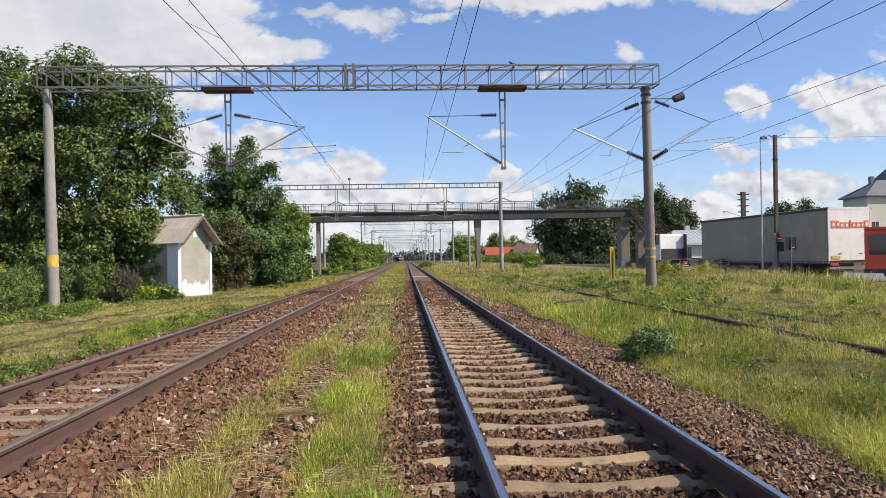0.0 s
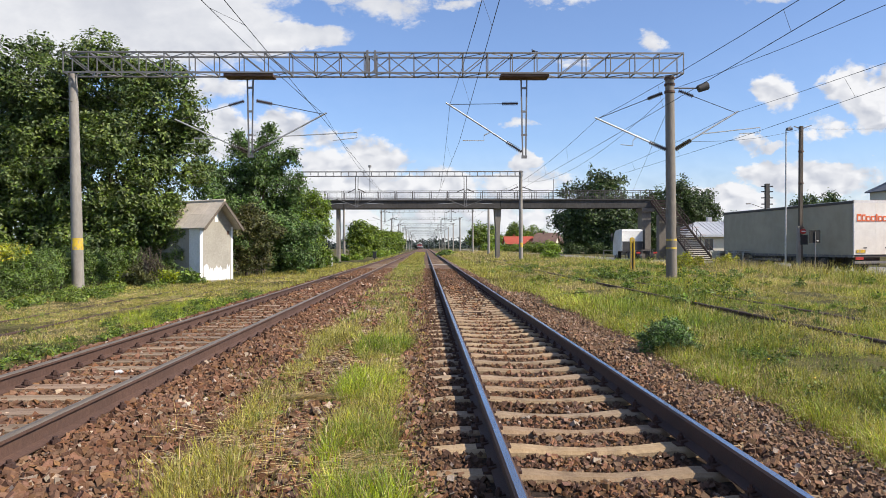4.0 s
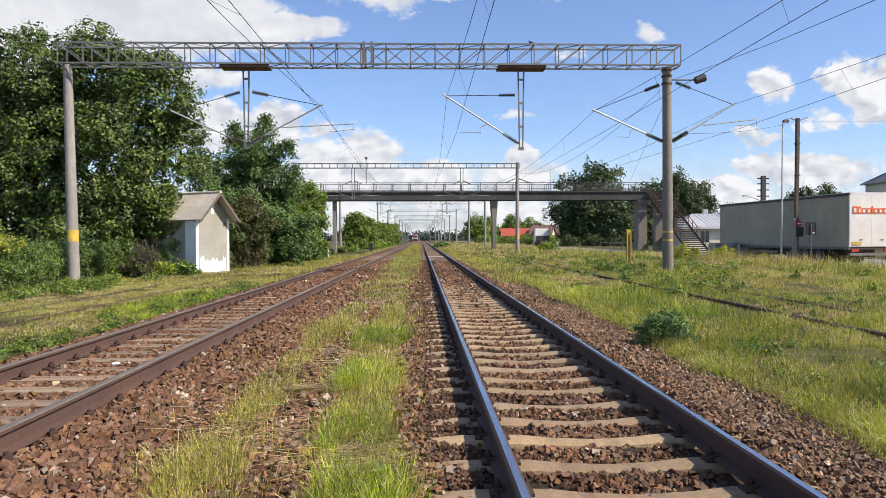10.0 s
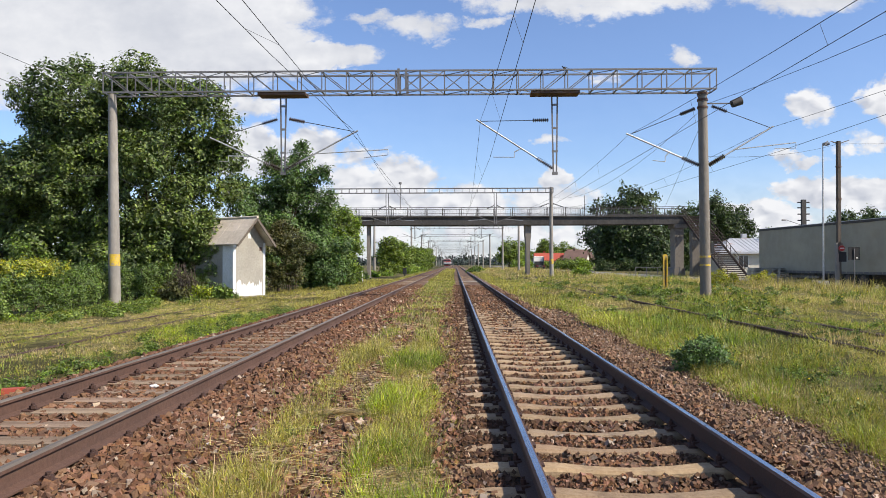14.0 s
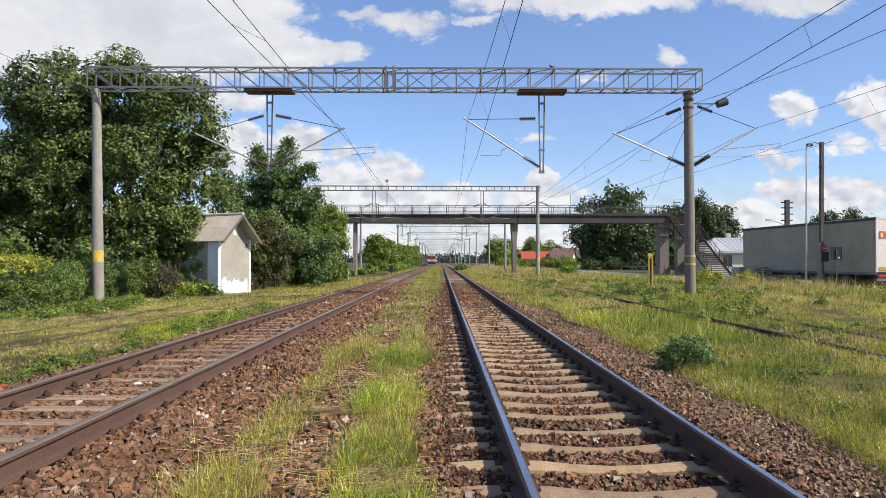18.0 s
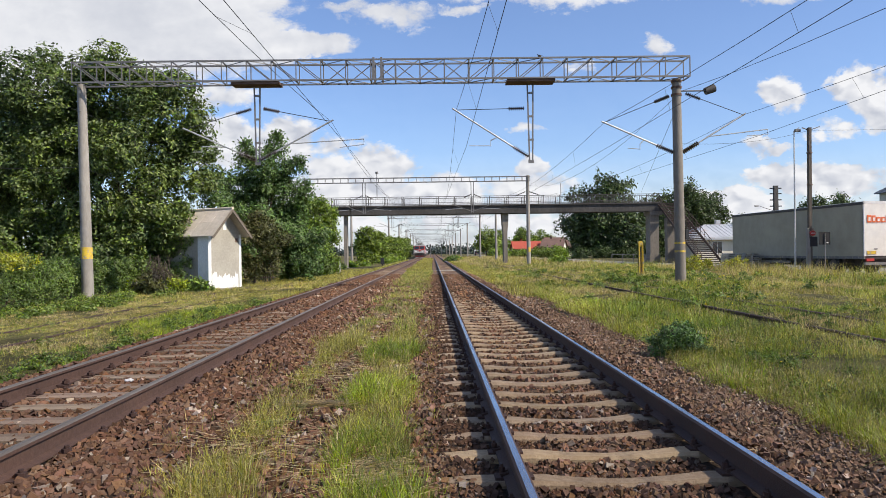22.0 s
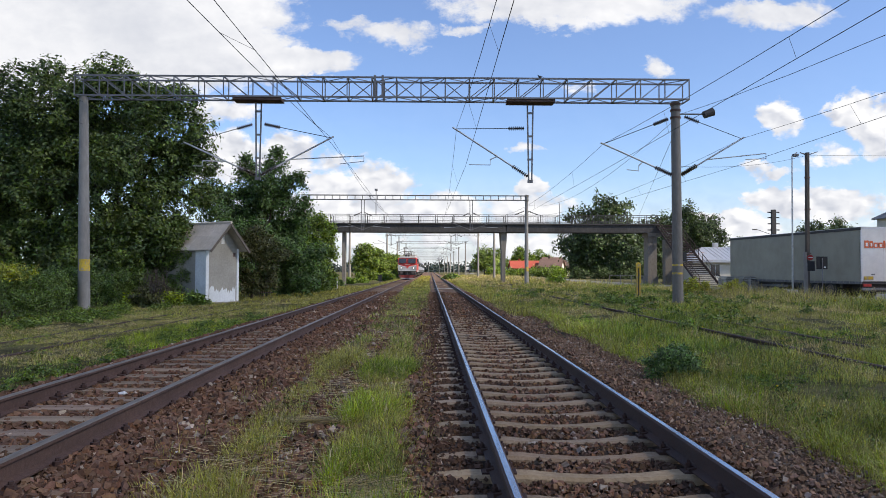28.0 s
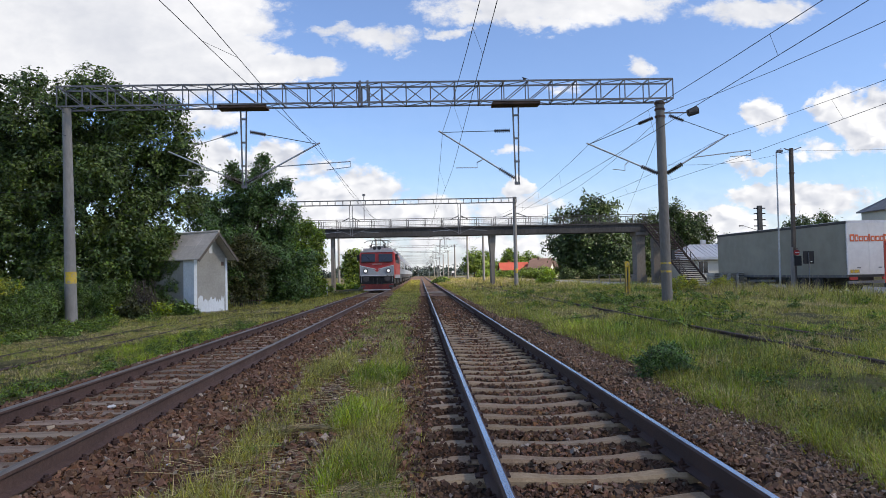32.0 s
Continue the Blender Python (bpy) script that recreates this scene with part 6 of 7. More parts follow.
def make_trailer():
    g = -0.19
    t = thing("curtain_trailer", 23.97, 37.45, g, 5.2, "long grey curtain-sided semi-trailer with white rear doors", "trailer")
    L, W, z0, z1 = 13.6, 1.275, 0.98, 3.88
    bm = B()
    box(bm, -W, W, 0.06, L, z0, z1 - 0.10)
    rounded(bm, 0.02, 1)
    part("body_core", bm, M["tarp"], t)
    # curtain panels with soft bulges between the posts
    for s in (-1, 1):
        bm = B()
        nx, nz = 54, 6
        grid = []
        for i in range(nx + 1):
            row = []
            for j in range(nz + 1):
                y, z = 0.12 + (L - 0.24) * i / nx, z0 + 0.02 + (z1 - 0.18 - z0) * j / nz
                bulge = 0.018 * abs(math.sin(math.pi * i / 13.5)) * math.sin(math.pi * j / nz) + 0.006 * math.sin(i * 1.9)
                row.append(bm.verts.new((s * (W + 0.012 + bulge), y, z)))
            grid.append(row)
        for i in range(nx):
            for j in range(nz):
                bm.faces.new((grid[i][j], grid[i + 1][j], grid[i + 1][j + 1], grid[i][j + 1])).smooth = True
        part("curtain", bm, M["tarp"], t)
        for i in range(26):
            y = 0.4 + i * 0.5
            stick("curtain_strap", (s * (W + 0.034), y, z0 - 0.10), (s * (W + 0.034), y, z0 + 0.06), 0.012, 0.03, M["tarp"], t)
        bm = B()
        box(bm, s * W - 0.03, s * W + 0.03, 0, L, z0 - 0.14, z0)
        part("side_rail", bm, M["steel"], t)
        bm = B()
        box(bm, s * W - 0.05, s * W + 0.05, 0, L, z1 - 0.17, z1 - 0.03)
        part("roof_rail", bm, M["loco_dark"], t)
    bm = B()
    box(bm, -W + 0.02, W - 0.02, 0.0, L, z1 - 0.10, z1)
    rounded(bm, 0.03, 1)
    part("roof", bm, M["trailer_white"], t)
    for s in (-1, 1):
        bm = B()
        box(bm, min(s * 0.004, s * (W - 0.065)), max(s * 0.004, s * (W - 0.065)), 0.0, 0.07, z0 + 0.02, z1 - 0.13)
        rounded(bm, 0.012, 1)
        d = part("rear_door", bm, M["trailer_white"], t)
        bm = B()
        box(bm, s * 0.62 - 0.10, s * 0.62 + 0.10, -0.014, -0.001, z0 + 0.35, z0 + 0.41)
        part("door_handle", bm, M["steel"], d)
    bm = B()
    box(bm, -W, W, -0.01, 0.10, z1 - 0.13, z1 - 0.0)
    box(bm, -W, -W + 0.07, -0.01, 0.10, z0, z1)
    box(bm, W - 0.07, W, -0.01, 0.10, z0, z1)
    part("rear_frame", bm, M["white"], t)
    # company name drawn as plain shapes
    for i, (x, w, h) in enumerate(((-1.02, 0.20, 0.34), (-0.78, 0.15, 0.32), (-0.59, 0.19, 0.25), (-0.36, 0.19, 0.25), (-0.13, 0.07, 0.34), (-0.02, 0.18, 0.25), (0.20, 0.20, 0.25), (0.44, 0.13, 0.25), (0.60, 0.20, 0.33))):
        bm = B()
        x, w, h = x * 1.21 + 0.145, w * 1.21, h * 1.15
        box(bm, x, x + w, -0.028, -0.012, 2.76 - (0.08 if i == 8 else 0), 2.76 + h)
        if w > 0.1:
            box(bm, x + w * 0.26, x + w * 0.76, -0.031, -0.0285, 2.76 + h * 0.22, 2.76 + h * 0.70)
            bmesh.ops.recalc_face_normals(bm, faces=bm.faces)
            for f in bm.faces:
                f.material_index = 1 if f.calc_center_median().y < -0.0283 else 0
        part("lettering_shape", bm, [M["orange"], M["trailer_white"]], t, "orange lettering shape")
    bm = B()
    box(bm, -W + 0.15, -W + 0.66, -0.03, -0.012, z0 + 0.10, z0 + 0.28)
    part("warning_plate", bm, M["yellow"], t, "yellow and red rear plate")
    bm = B()
    box(bm, -0.45, 0.45, 0.3, L - 0.3, 0.42, z0 - 0.02)
    # wide dark block added to stand for the shade under the floor
    box(bm, -1.0, 1.0, 1.9, 12.9, 0.60, z0 - 0.03)
    box(bm, -W, W, 0.05, 0.25, 0.85, z0)
    part("chassis", bm, M["loco_dark"], t)
    bm = B()
    box(bm, -W + 0.05, W - 0.05, -0.02, 0.12, 0.52, 0.66)
    part("rear_bumper", bm, M["steel"], t)
    for s in (-1, 1):
        bm = B()
        box(bm, s * 0.95 - 0.22, s * 0.95 + 0.22, -0.03, 0.06, 0.72, 0.86)
        part("tail_lamp", bm, M["red"], t)
        for y in (2.6, 3.9, 5.2):
            # rims coloured dark for the shade they stand in
            w = wheel(t, s * 1.05, y, 0.52, 0.52, material=M["loco_dark"])
        bm = B()
        for z in (0.55, 0.85):
            box(bm, s * W - 0.02, s * W + 0.02, 6.6, 10.2, z, z + 0.14)
        part("side_guard", bm, M["steel"], t)
        bm = B()
        box(bm, s * 0.75 - 0.06, s * 0.75 + 0.06, 10.7, 10.85, 0.0, 1.0)
        part("landing_leg", bm, M["loco_dark"], t)
    bm = B()
    box(bm, -W + 0.1, -W + 0.75, 7.2, 8.6, 0.45, 0.95)
    part("pallet_box", bm, M["loco_dark"], t)
    return t


def make_tractor():
    """The tractor unit that drives away along the road; built about its own origin, nose along +y."""
    t = thing("tractor_unit", 24, 62, -0.19, 0, "white lorry tractor unit driving away without a trailer", "lorry")
    bm = B()
    loft(bm, ((0.0, 1.0), (0.0, 3.16), (0.35, 3.30), (1.5, 3.18), (2.0, 2.65), (2.25, 1.9), (2.28, 0.5), (0.9, 0.5), (0.9, 1.0)), -1.24, 1.24, "x")
    for v in bm.verts:
        v.co.y += 2.2
    rounded(bm, 0.05, 2)
    part("cab", bm, M["white"], t)
    bm = B()
    box(bm, -1.2, 1.2, 2.12, 2.19, 0.8, 2.0)
    part("cab_rear_panel", bm, M["black"], t)
    for s in (-1, 1):
        bm = B()
        box(bm, s * 1.27 - 0.02, s * 1.27 + 0.02, 1.7, 2.2, 1.0, 3.28)
        part("side_fairing", bm, M["black"] if s > 0 else M["white"], t)
        bm = B()
        box(bm, s * 1.42 - 0.12, s * 1.42 + 0.12, 4.2, 4.3, 2.1, 2.9)
        part("mirror", bm, M["black"], t)
        bm = B()
        box(bm, s * 0.45 - 0.05, s * 0.45 + 0.05, -1.6, 2.6, 0.72, 1.0)
        part("frame_rail", bm, M["loco_dark"], t)
        for y in (-0.3,):
            wheel(t, s * 0.95, y, 0.52, 0.52, 0.55)
        wheel(t, s * 1.05, 3.4, 0.52, 0.52)
        bm = B()
        box(bm, s * 0.9 - 0.2, s * 0.9 + 0.2, -1.72, -1.64, 0.75, 0.9)
        part("tail_lamp", bm, M["red"], t)
        bm = B()
        box(bm, s * 0.95 - 0.3, s * 0.95 + 0.3, -0.95, 0.35, 1.08, 1.13)
        part("mudguard", bm, M["black"], t)
    bm = B()
    tube(bm, (0, -0.2, 1.02), (0, -0.2, 1.14), 0.45, n=16)
    part("coupling_plate", bm, M["loco_dark"], t)
    bm = B()
    box(bm, -0.6, 0.6, 0.9, 2.0, 0.5, 1.05)
    part("tank", bm, M["steel"], t)
    return t


def make_crossing():
    """A foot crossing of concrete slabs in and beside both tracks."""
    c = thing("foot_crossing", 0, 59.0, 0, 0, "worn pale concrete foot crossing slabs across the tracks", "crossing", kind="structure")
    rng = random.Random(17)
    for x in (LEFT, RIGHT):
        for x0, x1 in ((-1.35, -0.80), (-0.66, -0.01), (0.01, 0.66), (0.80, 1.35)):
            for k in range(2):
                bm = B()
                box(bm, x + x0, x + x1, k * 1.05, k * 1.05 + 1.02, -0.30, -0.165 + rng.uniform(-0.015, 0.008))
                rounded(bm, 0.012, 1)
                part("slab", bm, M["slab"], c)


def make_pallets():
    """Stacked grey pallets beside the road, before the trailer's front end."""
    rng = random.Random(31)
    for k, (x, y, rz, high) in enumerate(((20.05, 47.6, 4, 8), (21.35, 47.9, -3, 8), (22.6, 48.1, 5, 7))):
        t = thing("pallet_stack", x, y, -0.2, rz, "stack of weathered grey wooden pallets by the road", "pallets", "pallet stacks")
        for i in range(high):
            z, dx = i * 0.148, rng.uniform(-0.04, 0.04)
            bm = B()
            box(bm, -0.07 + dx, 0.07 + dx, -0.4, 0.4, z + 0.024, z + 0.118)
            p = part("pallet", bm, M["pallet"], t)
            for b in (-0.52, 0.52):
                bm = B()
                box(bm, b - 0.07 + dx, b + 0.07 + dx, -0.4, 0.4, z + 0.024, z + 0.118)
                part("stringer", bm, M["pallet"], p)
            for yy, low in ((-0.4, 0.119), (-0.225, 0.119), (-0.05, 0.119), (0.125, 0.119), (0.3, 0.119), (-0.4, 0.0), (0.3, 0.0)):
                bm = B()
                box(bm, -0.6 + dx, 0.6 + dx, yy, yy + 0.10, z + low, z + low + 0.023)
                part("board", bm, M["pallet"], p)


def make_pipe_fence():
    f = thing("pipe_fence", 20.6, 82.0, -0.25, 0, "low grey tubular fence beside the road", "fence")
    for i in range(5):
        stick("post", (i * 1.25, 0, 0), (i * 1.25, 0, 1.08), 0.07, 0.07, M["steel"], f)
    for z in (0.55, 1.05):
        stick("fence_rail", (0, 0, z), (5.0, 0, z), 0.04, 0.04, M["steel"], f)


def make_van():
    t = thing("red_bus", 23.05, 34.86, -0.19, -33, "dark red boxy minibus parked behind the trailer", "bus")
    L, W, H = 6.4, 2.1, 2.62
    bm = B()
    box(bm, 0, L, -W, 0, 0.42, H)
    rounded(bm, 0.10, 3)
    part("body", bm, M["van_red"], t)
    for i in range(4):
        bm = B()
        x = 0.16 + i * 1.55
        box(bm, x, x + 1.3, -W - 0.012, -W + 0.02, 1.30, 2.26)
        rounded(bm, 0.03, 1)
        part("side_window", bm, M["glass"], t)
    bm = B()
    box(bm, -0.012, 0.02, -W + 0.15, -0.15, 1.35, 2.4)
    part("rear_window", bm, M["glass"], t)
    bm = B()
    box(bm, -0.04, L + 0.04, -W - 0.02, 0.02, 0.42, 0.62)
    part("skirt", bm, M["black"], t)
    bm = B()
    box(bm, 0.05, L - 0.05, -W - 0.008, -W + 0.02, 2.42, 2.52)
    part("side_stripe", bm, M["red"], t)
    for x in (1.2, 5.0):
        for y in (-W + 0.12, -0.12):
            bm = B()
            tube(bm, (x, y - 0.13, 0.42), (x, y + 0.13, 0.42), 0.42, n=20)
            part("wheel", bm, M["rubber"], t)


def make_posts():
    # level crossing signal on a timber pole, a slim lamp post beside it
    s = thing("signal_pole", 21.25, 40.0, -0.2, 0, "dark wooden pole with a red crossing signal", "signal pole")
    bm = B()
    bar(bm, (0, 0, 2.0), (0.06, 0, 8.25), 0.22, 0.16)
    part("pole", bm, M["wood"], s)
    bm = B()
    bar(bm, (-0.10, 0, -0.2), (-0.10, 0, 2.6), 0.15, 0.2)
    part("concrete_foot", bm, M["concrete"], s)
    bm = B()
    bar(bm, (0.05, 0.05, 0), (0.05, 0.05, 2.6), 0.13, 0.2)
    part("foot_timber", bm, M["wood"], s)
    bm = B()
    box(bm, -0.05, 0.36, -0.12, 0.12, 1.55, 2.10)
    rounded(bm, 0.03, 1)
    b = part("signal_box", bm, M["black"], s)
    bm = B()
    tube(bm, (0.08, -0.2, 2.30), (0.08, 0.1, 2.30), 0.155, n=18)
    part("red_disc", bm, M["red"], s, "red round signal disc with a white bar")
    bm = B()
    box(bm, -0.04, 0.20, -0.212, -0.2, 2.28, 2.32)
    part("white_bar", bm, M["white"], s)
    bm = B()
    bar(bm, (0.06, 0, 8.1), (0.65, 0, 8.3), 0.05)
    bar(bm, (0.06, 0, 8.1), (-0.35, 0, 8.25), 0.05)
    part("cross_arm", bm, M["steel"], s)
    for z in (2.5, 5.0, 6.8):
        bm = B()
        tube(bm, (0.05, 0, z), (0.05, 0, z + 0.06), 0.16, n=8)
        part("strap", bm, M["steel_rust"], s)
    l = thing("lamp_post", 20.5, 40.2, -0.2, 0, "slim grey steel lamp post", "lamp post")
    bm = B()
    tube(bm, (0, 0, 0), (0.05, 0, 8.1), 0.055, 0.035, 8)
    part("post", bm, M["steel_white"], l)
    bm = B()
    tube(bm, (0.05, 0, 8.1), (0.35, 0, 8.3), 0.025, n=6)
    part("arm", bm, M["steel_white"], l)
    bm = B()
    box(bm, 0.1, 0.38, -0.12, 0.12, 8.05, 8.2)
    rounded(bm, 0.04, 2)
    part("lamp_head", bm, M["steel"], l)
    r = thing("road_sign", 20.97, 38.0, -0.2, 0, "dark back of a square road sign on a thin post", "road sign")
    bm = B()
    box(bm, -0.30, 0.30, -0.02, 0.0, 1.64, 2.32)
    rounded(bm, 0.008, 1)
    part("sign_plate", bm, M["rubber"], r)
    bm = B()
    tube(bm, (0, -0.045, 0), (0, -0.045, 2.24), 0.024, n=8)
    part("post", bm, M["steel"], r)
    bm = B()
    box(bm, 0.10, 0.20, -0.024, -0.0205, 1.72, 1.78)
    part("sticker", bm, M["white"], r)
    y = thing("marker_post", 10.35, 35.5, -0.15, 0, "faded yellow steel channel marker post in the grass", "post")
    bm = B()
    box(bm, -0.11, 0.11, -0.04, 0.04, 0, 1.75)
    box(bm, -0.11, -0.07, -0.10, 0.04, 0, 1.75)
    box(bm, 0.07, 0.11, -0.10, 0.04, 0, 1.75)
    part("channel", bm, M["yellow"], y)
    bm = B()
    box(bm, -0.022, 0.022, -0.05, -0.042, 0.2, 1.6)
    part("dark_slot", bm, M["black"], y)
    bm = B()
    tube(bm, (0, -0.06, 1.78), (0, 0.06, 1.78), 0.12, n=12)
    part("head", bm, M["yellow"], y)
    # white marker and dwarf signal by the left track
    w = thing("marker_post", -8.1, 62, -0.3, 0, "short white concrete marker post", "post")
    bm = B()
    bar(bm, (0, 0, 0), (0, 0, 1.25), 0.2, 0.2)
    rounded(bm, 0.03, 1)
    part("channel", bm, M["white"], w)
    d = thing("dwarf_signal", -5.9, 84, -0.3, 0, "small black dwarf signal by the track", "signal")
    bm = B()
    box(bm, -0.2, 0.2, -0.15, 0.15, 0.35, 1.1)
    rounded(bm, 0.05, 2)
    part("head", bm, M["black"], d)
    bm = B()
    tube(bm, (0, 0, 0), (0, 0, 0.4), 0.07, n=8)
    part("foot", bm, M["black"], d)
    for x, y in ((-6.6, 300), (-0.9, 300), (3.8, 300), (7.4, 290)):
        s = thing("colour_light_signal", x, y, -0.3, 0, "far colour-light railway signal on a post", "signal", "far signals")
        bm = B()
        tube(bm, (0, 0, 0), (0, 0, 4.2), 0.12, n=8)
        part("post", bm, M["steel"], s)
        bm = B()
        box(bm, -0.28, 0.28, -0.1, 0.1, 3.6, 5.2)
        part("head", bm, M["black"], s)


def window(parent, x0, x1, z0, z1, y, face=-1):
    bm = B()
    box(bm, x0, x1, y - 0.02, y + 0.06, z0, z1)
    w = part("window", bm, M["white"], parent)
    bm = B()
    m = (x0 + x1) / 2
    for a, c in ((x0 + 0.07, m - 0.03), (m + 0.03, x1 - 0.07)):
        box(bm, a, c, y - 0.03, y - 0.015, z0 + 0.07, z1 - 0.07)
    part("pane", bm, M["glass"], w)


def house(name, x, y, w, d, eave, ridge, wall, roof, label, z=-0.25, windows=3, storeys=1, rz=0, hip=0.0):
    h = thing(name, x, y, z, rz, label, "house")
    bm = B()
    box(bm, 0, w, 0, d, 0, eave)
    if not hip:
        a = [bm.verts.new(p) for p in ((0, 0, eave), (0, d, eave), (0, d / 2, ridge))]
        bm.faces.new(a)
        a = [bm.verts.new(p) for p in ((w, 0, eave), (w, d, eave), (w, d / 2, ridge))]
        bm.faces.new(a)
    part("wall", bm, wall, h)
    o = 0.45
    for s in (0, 1):
        e, r = (-o if s == 0 else d + o), d / 2
        bm = B()
        ze = eave - o * (ridge - eave) / (d / 2)
        vs = [bm.verts.new((xx, yy, zz + dz)) for dz in (0.02, 0.17) for xx, yy, zz in ((-o, e, ze), (w + o, e, ze), (w + o - hip, r, ridge), (-o + hip, r, ridge))]
        for f in ((0, 1, 2, 3), (7, 6, 5, 4), (0, 4, 5, 1), (1, 5, 6, 2), (2, 6, 7, 3), (3, 7, 4, 0)):
            bm.faces.new([vs[q] for q in f])
        part("roof", bm, roof, h)
    if hip:
        for s in (0, 1):
            xe, xr = (-o, -o + hip) if s == 0 else (w + o, w + o - hip)
            ze = eave - o * (ridge - eave) / (d / 2)
            bm = B()
            vs = [bm.verts.new(p) for p in ((xe, -o, ze + 0.1), (xe, d + o, ze + 0.1), (xr, d / 2, ridge + 0.1), (xe, -o, ze), (xe, d + o, ze), (xr, d / 2, ridge))]
            for f in ((0, 1, 2), (5, 4, 3), (0, 3, 4, 1), (1, 4, 5, 2), (2, 5, 3, 0)):
                bm.faces.new([vs[q] for q in f])
            part("roof", bm, roof, h)
    for st in range(storeys):
        zz = 1.0 + st * 2.9
        for i in range(windows):
            c = w * (i + 0.5) / windows
            window(h, c - 0.55, c + 0.55, zz, zz + 1.4, 0)
    bm = B()
    box(bm, w * 0.3, w * 0.3 + 0.5, d * 0.55, d * 0.55 + 0.5, eave, ridge + 0.7)
    part("chimney", bm, roof, h)
    return h


def make_buildings():
    house("village_house", 22.4, 196, 7.4, 7.0, 2.4, 4.25, M["wall_cream"], M["tile_red"], "low house with a bright red tiled roof", windows=3)
    house("village_house", 29.6, 194, 5.6, 7.0, 2.7, 4.8, M["wall_cream"], M["tile_brown"], "low house with a brown tiled roof", windows=3, rz=-20)
    house("village_house", 33.6, 205, 6.4, 7.0, 2.7, 5.4, M["wall_cream"], M["tile_brown"], "low house with a steep brown tiled roof", windows=3, rz=12)
    house("station_store", 28.9, 78, 14.0, 9.0, 2.75, 4.2, M["wall_cream"], M["zinc"], "low store with a rust-stained sheet metal roof", windows=3, hip=3.0)
    house("station_house", 58.7, 88, 8.0, 5.0, 8.75, 10.6, M["wall_cream"], M["slate"], "two-storey cream house with a grey hipped roof", windows=4, storeys=2, hip=3.5)
    house("station_annex", 64.9, 92, 8.0, 5.0, 10.8, 14.2, M["wall_cream"], M["slate"], "cream house tower with a steep grey roof", windows=3, storeys=3, hip=3.5)
    st = bpy.data.objects["station_store"]
    for i in range(18):
        x = 2.7 + i * 0.5
        stick("roof_seam", (x, -0.42, 2.80), (x, 4.45, 4.38), 0.035, 0.05, M["zinc"], st)
    stick("gutter", (-0.45, -0.50, 2.58), (14.45, -0.50, 2.58), 0.12, 0.10, M["zinc"], st, "grey eaves gutter")
    c = thing("utility_pole", 38.7, 80, -0.2, 0, "dark lattice utility pole with cross arms", "utility pole")
    bm = B()
    bar(bm, (0, 0, 0), (0, 0, 8.5), 0.46, 0.35)
    part("pole", bm, M["concrete_dark"], c)
    for z in (6.2, 6.9, 7.6, 8.2):
        stick("cross_arm", (-0.65, 0, z), (0.65, 0, z), 0.12, 0.12, M["black"], c)
    bm = B()
    tube(bm, (-0.3, 0, 5.7), (-1.9, 0, 6.25), 0.03, n=6)
    tube(bm, (-1.9, 0, 6.25), (-2.4, 0, 6.25), 0.06, 0.09, n=8)
    part("street_lamp_arm", bm, M["steel"], c)


